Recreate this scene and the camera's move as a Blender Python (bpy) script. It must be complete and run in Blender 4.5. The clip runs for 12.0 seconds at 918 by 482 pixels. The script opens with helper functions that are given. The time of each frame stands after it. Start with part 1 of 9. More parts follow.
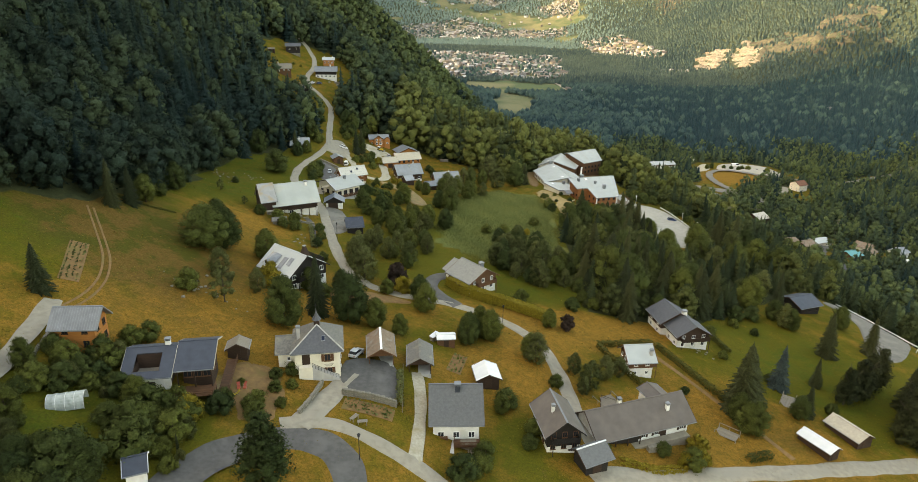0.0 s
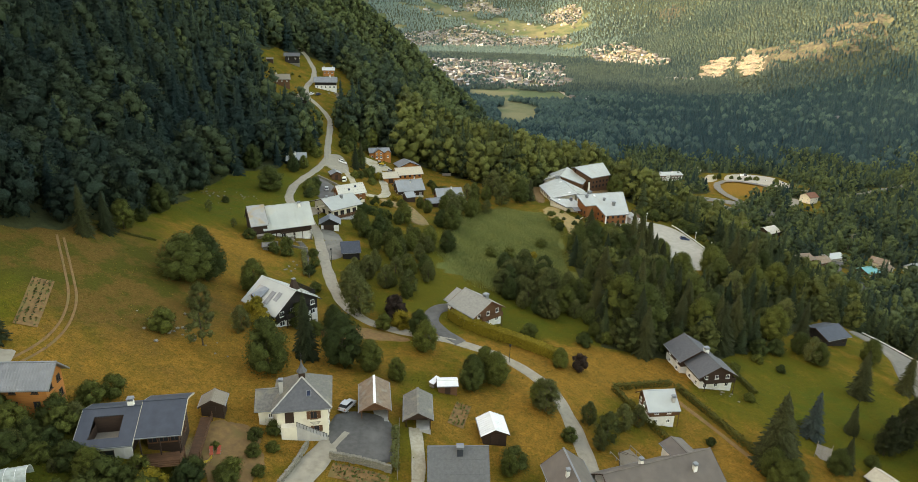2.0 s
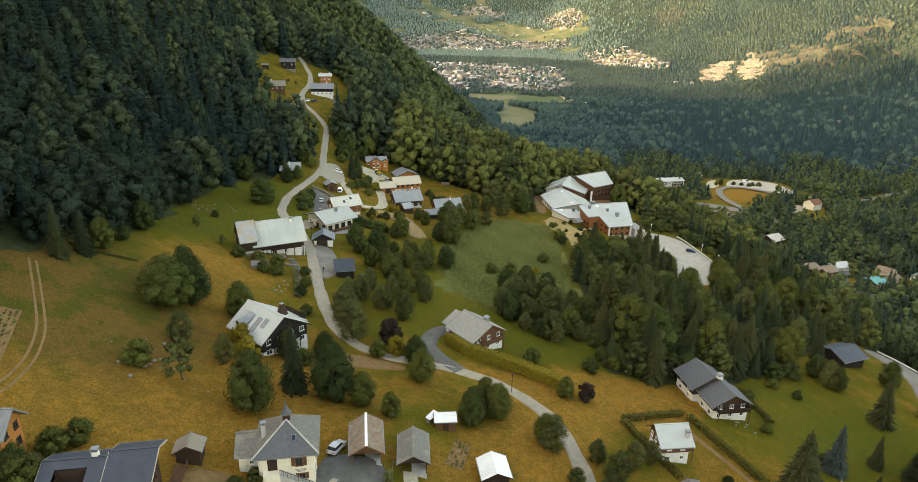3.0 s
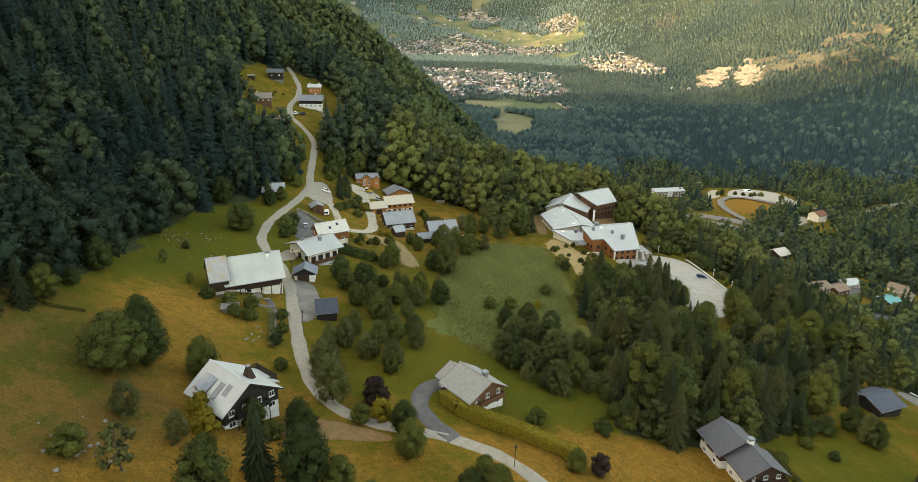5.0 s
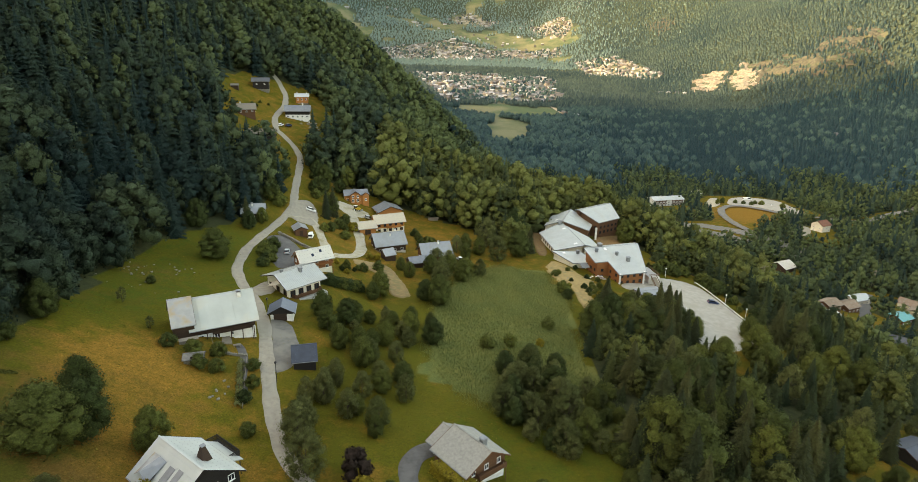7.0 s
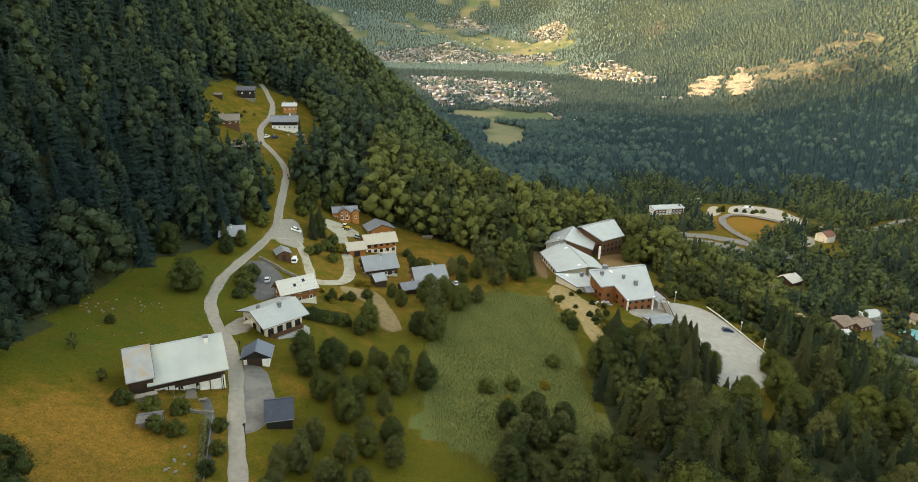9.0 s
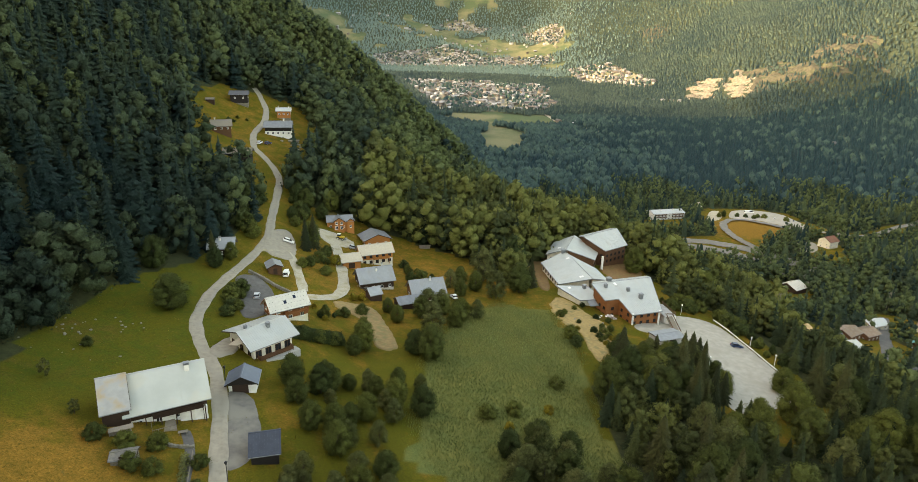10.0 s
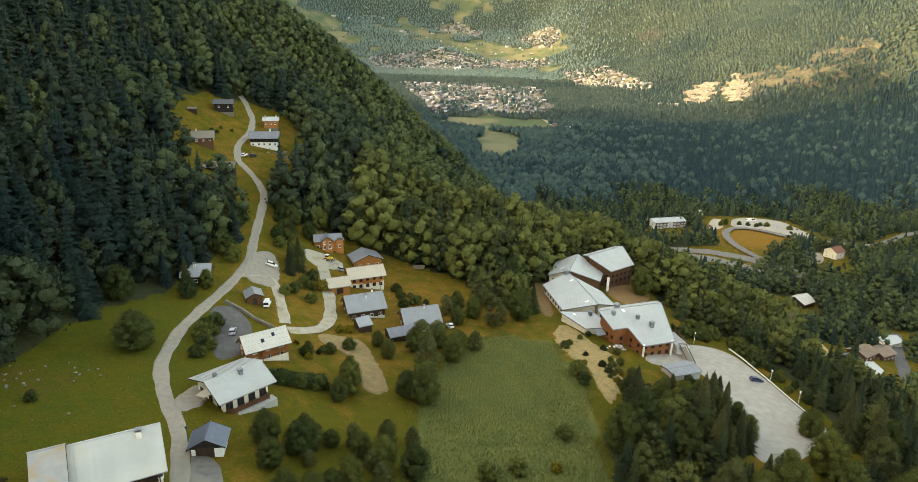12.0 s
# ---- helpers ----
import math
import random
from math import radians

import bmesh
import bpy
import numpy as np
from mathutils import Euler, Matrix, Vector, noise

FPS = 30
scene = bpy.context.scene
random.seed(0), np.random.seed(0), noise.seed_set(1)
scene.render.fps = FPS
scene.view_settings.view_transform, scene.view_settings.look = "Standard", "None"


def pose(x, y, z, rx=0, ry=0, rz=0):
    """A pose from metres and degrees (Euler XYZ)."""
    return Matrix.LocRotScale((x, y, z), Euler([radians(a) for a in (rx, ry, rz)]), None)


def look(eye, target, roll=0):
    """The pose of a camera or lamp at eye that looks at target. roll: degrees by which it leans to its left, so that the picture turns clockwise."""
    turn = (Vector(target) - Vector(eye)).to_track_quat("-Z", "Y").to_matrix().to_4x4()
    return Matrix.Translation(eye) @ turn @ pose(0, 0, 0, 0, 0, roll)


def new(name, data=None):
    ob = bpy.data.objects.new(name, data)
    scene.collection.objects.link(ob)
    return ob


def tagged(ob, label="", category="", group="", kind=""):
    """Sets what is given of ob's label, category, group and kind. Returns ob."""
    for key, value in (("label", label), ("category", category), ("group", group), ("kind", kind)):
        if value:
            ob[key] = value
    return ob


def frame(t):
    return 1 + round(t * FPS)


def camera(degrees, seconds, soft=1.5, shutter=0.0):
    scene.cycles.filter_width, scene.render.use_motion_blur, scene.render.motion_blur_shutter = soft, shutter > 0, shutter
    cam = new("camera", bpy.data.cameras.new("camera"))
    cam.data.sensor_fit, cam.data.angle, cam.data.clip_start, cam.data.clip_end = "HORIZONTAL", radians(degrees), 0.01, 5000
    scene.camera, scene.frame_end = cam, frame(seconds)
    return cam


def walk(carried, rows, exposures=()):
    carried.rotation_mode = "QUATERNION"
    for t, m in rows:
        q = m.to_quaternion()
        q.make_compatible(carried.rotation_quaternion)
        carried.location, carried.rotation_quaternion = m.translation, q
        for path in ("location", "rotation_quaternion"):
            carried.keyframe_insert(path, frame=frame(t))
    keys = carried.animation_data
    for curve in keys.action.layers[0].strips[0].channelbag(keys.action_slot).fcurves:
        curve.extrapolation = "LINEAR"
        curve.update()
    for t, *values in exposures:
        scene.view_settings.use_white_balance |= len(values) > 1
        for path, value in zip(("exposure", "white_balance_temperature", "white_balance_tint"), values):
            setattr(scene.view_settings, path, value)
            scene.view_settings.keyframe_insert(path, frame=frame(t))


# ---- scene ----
cam = camera(71.9, 12.0, 0.5)
PATH = [
    (0.0, look((0.19, -2.52, 55.53), (0.27, 90.83, 19.68), 1.51)),
    (1.0, look((0.10, 3.74, 55.90), (-0.20, 97.26, 20.48), 1.53)),
    (2.0, look((-0.00, 12.48, 56.57), (-0.41, 106.19, 21.66), 1.54)),
    (3.0, look((-0.06, 22.54, 57.45), (-0.38, 116.42, 23.01), 1.55)),
    (4.0, look((-0.05, 33.12, 58.44), (-0.13, 127.14, 24.38), 1.55)),
    (5.0, look((-0.02, 43.77, 59.45), (0.25, 137.90, 25.69), 1.54)),
    (6.0, look((0.01, 54.24, 60.39), (0.68, 148.46, 26.87), 1.54)),
    (7.0, look((-0.02, 64.49, 61.20), (1.07, 158.78, 27.91), 1.54)),
    (8.0, look((-0.12, 74.56, 61.86), (1.38, 168.93, 28.82), 1.56)),
    (9.0, look((-0.29, 84.56, 62.40), (1.58, 179.02, 29.65), 1.59)),
    (10.0, look((-0.48, 94.56, 62.90), (1.73, 189.13, 30.45), 1.63)),
    (11.0, look((-0.59, 104.57, 63.49), (1.94, 199.22, 31.31), 1.67)),
    (12.0, look((-0.42, 114.43, 64.41), (2.43, 209.10, 32.33), 1.69)),
]
walk(cam, PATH, [(0.0, 2.97, 10900, 12), (12.0, 2.97, 10900, 12)])

# ---- sky, sun, exposure ----
SUN_HEIGHT, SUN_FROM = 14.0, 262.0  # degrees above the horizon; compass bearing it shines from (0 = +y, 90 = +x)
world = bpy.data.worlds.new("sky")
scene.world = world
world.use_nodes = True
sky = world.node_tree.nodes.new("ShaderNodeTexSky")
sky.sky_type, sky.sun_disc = "NISHITA", False
sky.sun_elevation, sky.sun_rotation = radians(SUN_HEIGHT), radians(SUN_FROM)
sky.air_density, sky.dust_density, sky.ozone_density = 1.0, 2.5, 1.0
world.node_tree.nodes["Background"].inputs["Strength"].default_value = 0.15
world.node_tree.links.new(sky.outputs["Color"], world.node_tree.nodes["Background"].inputs["Color"])
sun = new("sun", bpy.data.lights.new("sun", "SUN"))
sun.data.energy, sun.data.angle, sun.data.color = 0.95, radians(0.6), (1.0, 0.94, 0.86)
away = Vector((math.sin(radians(SUN_FROM)), math.cos(radians(SUN_FROM)), math.tan(radians(SUN_HEIGHT))))
sun.matrix_world = look(away * 100, (0, 0, 0))


# ---- materials ----
def material(name, base, other=None, scale=3.0, rough=0.8, metal=0.0, bump=0.0, bump_scale=20.0, vary=0.0, stretch=None, spots=None, spot_scale=0.6):
    """A surface with grain between two colours, stains at a larger scale, fine relief and a change from thing to thing."""
    m = bpy.data.materials.new(name)
    m.use_nodes = True
    nodes, link = m.node_tree.nodes, m.node_tree.links.new
    bsdf = nodes["Principled BSDF"]
    bsdf.inputs["Roughness"].default_value, bsdf.inputs["Metallic"].default_value = rough, metal
    bsdf.inputs["Specular IOR Level"].default_value = 0.3
    where = nodes.new("ShaderNodeTexCoord").outputs["Object"]
    if stretch:
        squeeze = nodes.new("ShaderNodeMapping")
        squeeze.inputs["Scale"].default_value = stretch
        link(where, squeeze.inputs["Vector"])
        where = squeeze.outputs["Vector"]
    grain = nodes.new("ShaderNodeTexNoise")
    grain.inputs["Scale"].default_value, grain.inputs["Detail"].default_value = scale, 6
    link(where, grain.inputs["Vector"])
    ramp = nodes.new("ShaderNodeValToRGB")
    ramp.color_ramp.elements[0].position, ramp.color_ramp.elements[1].position = 0.3, 0.7
    other = other or tuple(c * 0.75 for c in base)
    ramp.color_ramp.elements[0].color, ramp.color_ramp.elements[1].color = (*other, 1), (*base, 1)
    link(grain.outputs["Fac"], ramp.inputs["Fac"])
    colour = ramp.outputs["Color"]
    if spots:
        blot = nodes.new("ShaderNodeTexNoise")
        blot.inputs["Scale"].default_value, blot.inputs["Detail"].default_value = spot_scale, 4
        edge = nodes.new("ShaderNodeMapRange")
        edge.inputs["From Min"].default_value, edge.inputs["From Max"].default_value = 0.52, 0.68
        mix = nodes.new("ShaderNodeMixRGB")
        mix.inputs["Color2"].default_value = (*spots, 1)
        link(nodes.new("ShaderNodeTexCoord").outputs["Object"], blot.inputs["Vector"])
        link(blot.outputs["Fac"], edge.inputs["Value"])
        link(edge.outputs["Result"], mix.inputs["Fac"])
        link(colour, mix.inputs["Color1"])
        colour = mix.outputs["Color"]
    if vary:
        hue = nodes.new("ShaderNodeHueSaturation")
        span = nodes.new("ShaderNodeMapRange")
        span.inputs["To Min"].default_value, span.inputs["To Max"].default_value = 1 - vary, 1 + vary
        link(nodes.new("ShaderNodeObjectInfo").outputs["Random"], span.inputs["Value"])
        link(span.outputs["Result"], hue.inputs["Value"])
        link(colour, hue.inputs["Color"])
        colour = hue.outputs["Color"]
    link(colour, bsdf.inputs["Base Color"])
    if bump:
        fine = nodes.new("ShaderNodeTexNoise")
        fine.inputs["Scale"].default_value, fine.inputs["Detail"].default_value = bump_scale, 5
        relief = nodes.new("ShaderNodeBump")
        relief.inputs["Strength"].default_value, relief.inputs["Distance"].default_value = bump, 0.1
        link(where, fine.inputs["Vector"])
        link(fine.outputs["Fac"], relief.inputs["Height"])
        link(relief.outputs["Normal"], bsdf.inputs["Normal"])
    return m


def leaf_material(name, dark, light, by="object", through_light=0.25):
    """Foliage between two greens: by tree (object) or by the tint stored with a wood's trees, and from leaf to leaf."""
    m = bpy.data.materials.new(name)
    m.use_nodes = True
    nodes, link = m.node_tree.nodes, m.node_tree.links.new
    bsdf, out = nodes["Principled BSDF"], nodes["Material Output"]
    bsdf.inputs["Roughness"].default_value, bsdf.inputs["Specular IOR Level"].default_value = 0.75, 0.08
    mix = nodes.new("ShaderNodeMixRGB")
    mix.inputs["Color1"].default_value, mix.inputs["Color2"].default_value = (*dark, 1), (*light, 1)
    if by == "object":
        link(nodes.new("ShaderNodeObjectInfo").outputs["Random"], mix.inputs["Fac"])
    else:
        tint = nodes.new("ShaderNodeAttribute")
        tint.attribute_name = "tint"
        link(tint.outputs["Fac"], mix.inputs["Fac"])
    hue = nodes.new("ShaderNodeHueSaturation")
    span = nodes.new("ShaderNodeMapRange")
    span.inputs["To Min"].default_value, span.inputs["To Max"].default_value = 0.92, 1.09
    link(nodes.new("ShaderNodeNewGeometry").outputs["Random Per Island"], span.inputs["Value"])
    link(mix.outputs["Color"], hue.inputs["Color"])
    grain = nodes.new("ShaderNodeTexNoise")
    grain.inputs["Scale"].default_value, grain.inputs["Detail"].default_value, grain.inputs["Roughness"].default_value = 2.3, 6, 0.78
    link(nodes.new("ShaderNodeTexCoord").outputs["Object"], grain.inputs["Vector"])
    leafy = nodes.new("ShaderNodeMapRange")
    leafy.inputs["From Min"].default_value, leafy.inputs["From Max"].default_value = 0.34, 0.66
    leafy.inputs["To Min"].default_value, leafy.inputs["To Max"].default_value = 0.42, 1.58
    link(grain.outputs["Fac"], leafy.inputs["Value"])
    value = nodes.new("ShaderNodeMath")
    value.operation = "MULTIPLY"
    link(span.outputs["Result"], value.inputs[0])
    link(leafy.outputs["Result"], value.inputs[1])
    link(value.outputs["Value"], hue.inputs["Value"])
    link(hue.outputs["Color"], bsdf.inputs["Base Color"])
    relief = nodes.new("ShaderNodeBump")
    relief.inputs["Strength"].default_value, relief.inputs["Distance"].default_value = 0.9, 0.5
    link(grain.outputs["Fac"], relief.inputs["Height"])
    link(relief.outputs["Normal"], bsdf.inputs["Normal"])
    glow = nodes.new("ShaderNodeBsdfTranslucent")
    link(hue.outputs["Color"], glow.inputs["Color"])
    both = nodes.new("ShaderNodeMixShader")
    both.inputs["Fac"].default_value = through_light
    link(bsdf.outputs["BSDF"], both.inputs[1])
    link(glow.outputs["BSDF"], both.inputs[2])
    link(both.outputs["Shader"], out.inputs["Surface"])
    return m


def town_material(name, colours):
    """One of several paints from house to house."""
    m = bpy.data.materials.new(name)
    m.use_nodes = True
    nodes, link = m.node_tree.nodes, m.node_tree.links.new
    nodes["Principled BSDF"].inputs["Roughness"].default_value = 0.8
    ramp = nodes.new("ShaderNodeValToRGB")
    ramp.color_ramp.interpolation = "CONSTANT"
    for i, c in enumerate(colours):
        stop = ramp.color_ramp.elements[i] if i < 2 else ramp.color_ramp.elements.new(i / len(colours))
        stop.position, stop.color = i / len(colours), (*c, 1)
    link(nodes.new("ShaderNodeNewGeometry").outputs["Random Per Island"], ramp.inputs["Fac"])
    link(ramp.outputs["Color"], nodes["Principled BSDF"].inputs["Base Color"])
    return m


def land_material():
    """Meadow, dry grass, forest floor, rock and far fields, by the masks stored with the ground."""
    m = bpy.data.materials.new("meadow_and_forest_floor")
    m.use_nodes = True
    nodes, link = m.node_tree.nodes, m.node_tree.links.new
    bsdf = nodes["Principled BSDF"]
    bsdf.inputs["Roughness"].default_value, bsdf.inputs["Specular IOR Level"].default_value = 0.95, 0.02
    where = nodes.new("ShaderNodeTexCoord").outputs["Object"]

    def noise_at(scale, detail=6, rough=0.6):
        n = nodes.new("ShaderNodeTexNoise")
        n.inputs["Scale"].default_value, n.inputs["Detail"].default_value, n.inputs["Roughness"].default_value = scale, detail, rough
        link(where, n.inputs["Vector"])
        return n.outputs["Fac"]

    def between(fac, a, b):
        mix = nodes.new("ShaderNodeMixRGB")
        link(fac, mix.inputs["Fac"])
        for slot, c in (("Color1", a), ("Color2", b)):
            if isinstance(c, tuple):
                mix.inputs[slot].default_value = (*c, 1)
            else:
                link(c, mix.inputs[slot])
        return mix.outputs["Color"]

    def ranged(fac, a, b):
        r = nodes.new("ShaderNodeMapRange")
        r.inputs["From Min"].default_value, r.inputs["From Max"].default_value = a, b
        link(fac, r.inputs["Value"])
        return r.outputs["Result"]

    def mask(name, a=0.35, b=0.65, rag=0.22):
        """A stored mask with a ragged edge."""
        at = nodes.new("ShaderNodeAttribute")
        at.attribute_name = name
        add = nodes.new("ShaderNodeMath")
        add.operation = "MULTIPLY_ADD"
        add.inputs[1].default_value, add.inputs[2].default_value = rag, -rag / 2
        link(noise_at(0.16, 8, 0.68), add.inputs[0])
        total = nodes.new("ShaderNodeMath")
        link(at.outputs["Fac"], total.inputs[0])
        link(add.outputs["Value"], total.inputs[1])
        return ranged(total.outputs["Value"], a, b)

    fine = ranged(noise_at(2.4, 8, 0.8), 0.36, 0.64)
    broad = ranged(noise_at(0.06, 6), 0.35, 0.65)
    tufts = ranged(noise_at(0.5, 8, 0.8), 0.36, 0.62)
    green = between(fine, (0.086, 0.067, 0.010), (0.168, 0.122, 0.018))
    lush = between(fine, (0.030, 0.050, 0.008), (0.072, 0.096, 0.013))
    green = between(broad, green, between(fine, (0.054, 0.059, 0.008), (0.112, 0.106, 0.013)))
    green = between(mask("dry", -0.1, 0.32, 0.9), lush, green)
    dry = between(fine, (0.205, 0.096, 0.017), (0.375, 0.186, 0.040))
    dry = between(tufts, dry, between(fine, (0.115, 0.070, 0.013), (0.225, 0.125, 0.026)))
    blotch = ranged(noise_at(0.22, 7, 0.7), 0.42, 0.60)
    green = between(blotch, green, between(fine, (0.060, 0.060, 0.008), (0.110, 0.096, 0.013)))
    grass = between(mask("dry", 0.32, 0.68, 1.5), green, dry)
    worn = between(fine, (0.088, 0.048, 0.013), (0.165, 0.094, 0.030))
    worn = between(ranged(noise_at(0.11, 8, 0.72), 0.46, 0.56), worn, between(fine, (0.040, 0.042, 0.009), (0.085, 0.078, 0.016)))
    grass = between(mask("rough", 0.3, 0.7, 1.2), grass, worn)
    grass = between(ranged(noise_at(0.33, 8, 0.75), 0.60, 0.72), grass, between(fine, (0.110, 0.074, 0.020), (0.170, 0.115, 0.036)))
    grass = between(ranged(noise_at(3.2, 8, 0.85), 0.40, 0.56), between(ranged(noise_at(0.9, 6, 0.7), 0.36, 0.68), (0.056, 0.048, 0.010), grass), grass)
    bare = between(fine, (0.20, 0.15, 0.085), (0.34, 0.26, 0.15))
    grass = between(mask("bare", 0.4, 0.6, 0.6), grass, bare)
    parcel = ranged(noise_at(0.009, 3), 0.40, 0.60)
    # Far fields muted and bluer: distance haze put into the grass colour.
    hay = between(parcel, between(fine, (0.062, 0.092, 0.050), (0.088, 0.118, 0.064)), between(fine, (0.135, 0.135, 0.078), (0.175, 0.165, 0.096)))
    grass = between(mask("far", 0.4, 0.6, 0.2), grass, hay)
    reeds = between(ranged(noise_at(0.10, 7, 0.7), 0.40, 0.62), between(fine, (0.070, 0.088, 0.028), (0.118, 0.134, 0.044)), between(fine, (0.118, 0.118, 0.034), (0.170, 0.156, 0.048)))
    grass = between(mask("reed", 0.35, 0.65, 0.6), grass, reeds)
    lots = between(ranged(noise_at(0.022, 5, 0.6), 0.42, 0.58), between(fine, (0.080, 0.090, 0.055), (0.120, 0.125, 0.075)), between(fine, (0.230, 0.210, 0.165), (0.330, 0.300, 0.240)))
    grass = between(mask("town", 0.4, 0.6, 0.2), grass, lots)
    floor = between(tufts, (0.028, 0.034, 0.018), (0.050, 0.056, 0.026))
    # Far floor lightened: haze between distant crowns put into its colour.
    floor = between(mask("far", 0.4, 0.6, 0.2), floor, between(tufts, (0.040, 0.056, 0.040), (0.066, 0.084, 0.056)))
    land = between(mask("wood", 0.4, 0.6, 0.3), grass, floor)
    link(land, bsdf.inputs["Base Color"])
    relief = nodes.new("ShaderNodeBump")
    relief.inputs["Strength"].default_value, relief.inputs["Distance"].default_value = 0.7, 0.35
    link(noise_at(1.3, 9, 0.75), relief.inputs["Height"])
    link(relief.outputs["Normal"], bsdf.inputs["Normal"])
    return m


LAND = land_material()
ASPHALT = material("asphalt", (0.098, 0.093, 0.086), (0.070, 0.067, 0.063), 1.2, 0.9, bump=0.3, bump_scale=30, spots=(0.11, 0.105, 0.097), spot_scale=0.25)
FORECOURT = material("dusty_asphalt", (0.170, 0.158, 0.135), (0.120, 0.112, 0.098), 0.7, 0.95, bump=0.3, bump_scale=20, spots=(0.19, 0.175, 0.145), spot_scale=0.2)
LANE = material("worn_lane", (0.300, 0.264, 0.206), (0.222, 0.196, 0.152), 0.8, 0.95, bump=0.4, bump_scale=14, spots=(0.25, 0.225, 0.18), spot_scale=0.2)
GRAVEL = material("pale_gravel", (0.40, 0.365, 0.285), (0.29, 0.255, 0.185), 2.0, 0.95, bump=0.5, bump_scale=10, spots=(0.27, 0.23, 0.14), spot_scale=0.3)
CAR_PARK = material("pale_car_park", (0.340, 0.318, 0.268), (0.265, 0.245, 0.205), 0.5, 0.95, bump=0.3, bump_scale=14, spots=(0.27, 0.25, 0.205), spot_scale=0.12)
SAND_TAN = material("trodden_tan_earth", (0.280, 0.190, 0.082), (0.190, 0.125, 0.055), 0.9, 0.95, bump=0.6, bump_scale=4, spots=(0.17, 0.145, 0.06), spot_scale=0.4)
EARTH = material("bare_earth", (0.225, 0.125, 0.048), (0.140, 0.080, 0.034), 1.0, 0.95, bump=0.6, bump_scale=5, spots=(0.15, 0.105, 0.035), spot_scale=0.3)
SAND = material("sandy_earth", (0.345, 0.235, 0.095), (0.235, 0.160, 0.062), 0.9, 0.95, bump=0.6, bump_scale=4, spots=(0.17, 0.145, 0.06), spot_scale=0.4)
METAL_LIGHT = material("pale_sheet_metal", (0.430, 0.455, 0.435), (0.375, 0.398, 0.380), 0.35, 0.5, 0.25, 0.05, 8, 0.08, spots=(0.385, 0.390, 0.360), spot_scale=0.18)
WEATHERED_LIGHT = material("old_pale_sheet_metal", (0.440, 0.460, 0.425), (0.355, 0.370, 0.340), 0.22, 0.55, 0.2, 0.06, 5, spots=(0.44, 0.425, 0.36), spot_scale=0.16)
METAL_MID = material("dull_zinc_sheet", (0.315, 0.335, 0.340), (0.265, 0.282, 0.288), 0.6, 0.5, 0.25, 0.05, 8, 0.06, spots=(0.27, 0.275, 0.265), spot_scale=0.3)
METAL_GREY = material("grey_sheet_metal", (0.22, 0.235, 0.245), (0.17, 0.18, 0.19), 0.7, 0.45, 0.3, 0.05, 8, 0.08)
METAL_DARK = material("anthracite_sheet_metal", (0.046, 0.056, 0.074), (0.034, 0.042, 0.056), 0.7, 0.5, 0.12, 0.05, 8)
METAL_BLUE = material("blue_grey_sheet_metal", (0.10, 0.125, 0.16), (0.08, 0.10, 0.13), 0.7, 0.45, 0.3, 0.05, 8, 0.05)
METAL_WHITE = material("white_sheet_metal", (0.72, 0.73, 0.72), (0.62, 0.63, 0.62), 0.6, 0.5, 0.1, 0.05, 8)
METAL_RUST = material("weathered_sheet_metal", (0.36, 0.36, 0.34), (0.28, 0.28, 0.27), 0.6, 0.6, 0.2, 0.08, 8, spots=(0.35, 0.26, 0.16), spot_scale=0.3)
METAL_BROWN = material("dull_brown_sheet_metal", (0.135, 0.112, 0.095), (0.100, 0.085, 0.074), 0.5, 0.6, 0.08, 0.05, 8, 0.05)
SLATE = material("grey_slate", (0.165, 0.155, 0.135), (0.105, 0.10, 0.09), 2.6, 0.75, 0, 0.4, 7, 0.06, spots=(0.20, 0.185, 0.14), spot_scale=0.5)
SLATE_PALE = material("mid_grey_roof_tile", (0.128, 0.132, 0.132), (0.100, 0.103, 0.104), 2.2, 0.6, 0, 0.3, 7)
SLATE_DARK = material("blue_slate", (0.095, 0.098, 0.105), (0.068, 0.071, 0.078), 2.2, 0.6, 0, 0.3, 7)
RED_TILE = material("faded_red_tile", (0.20, 0.085, 0.050), (0.13, 0.055, 0.035), 1.2, 0.85, 0, 0.5, 6, 0.06)
NEW_TIMBER = material("new_roof_timber", (0.52, 0.36, 0.18), (0.40, 0.26, 0.12), 1.2, 0.8, 0, 0.4, 6, 0.06)
SHINGLE = material("weathered_brown_shingle", (0.235, 0.165, 0.115), (0.15, 0.105, 0.075), 1.4, 0.85, 0, 0.5, 6, 0.06, spots=(0.22, 0.19, 0.15), spot_scale=0.6)
CONCRETE_TILE = material("grey_roof_tile", (0.27, 0.265, 0.235), (0.20, 0.195, 0.175), 1.8, 0.8, 0, 0.3, 6, 0.05)
CREAM_TILE = material("cream_roof_tile", (0.52, 0.505, 0.45), (0.44, 0.425, 0.375), 1.6, 0.7, 0, 0.2, 6)
TAN_TILE = material("pale_tan_roof", (0.45, 0.40, 0.31), (0.37, 0.33, 0.26), 1.6, 0.8, 0, 0.2, 6, 0.05)
PLASTER = material("cream_plaster", (0.70, 0.65, 0.53), (0.62, 0.57, 0.46), 0.8, 0.9, 0, 0.15, 10, 0.05, spots=(0.56, 0.50, 0.40), spot_scale=0.5)
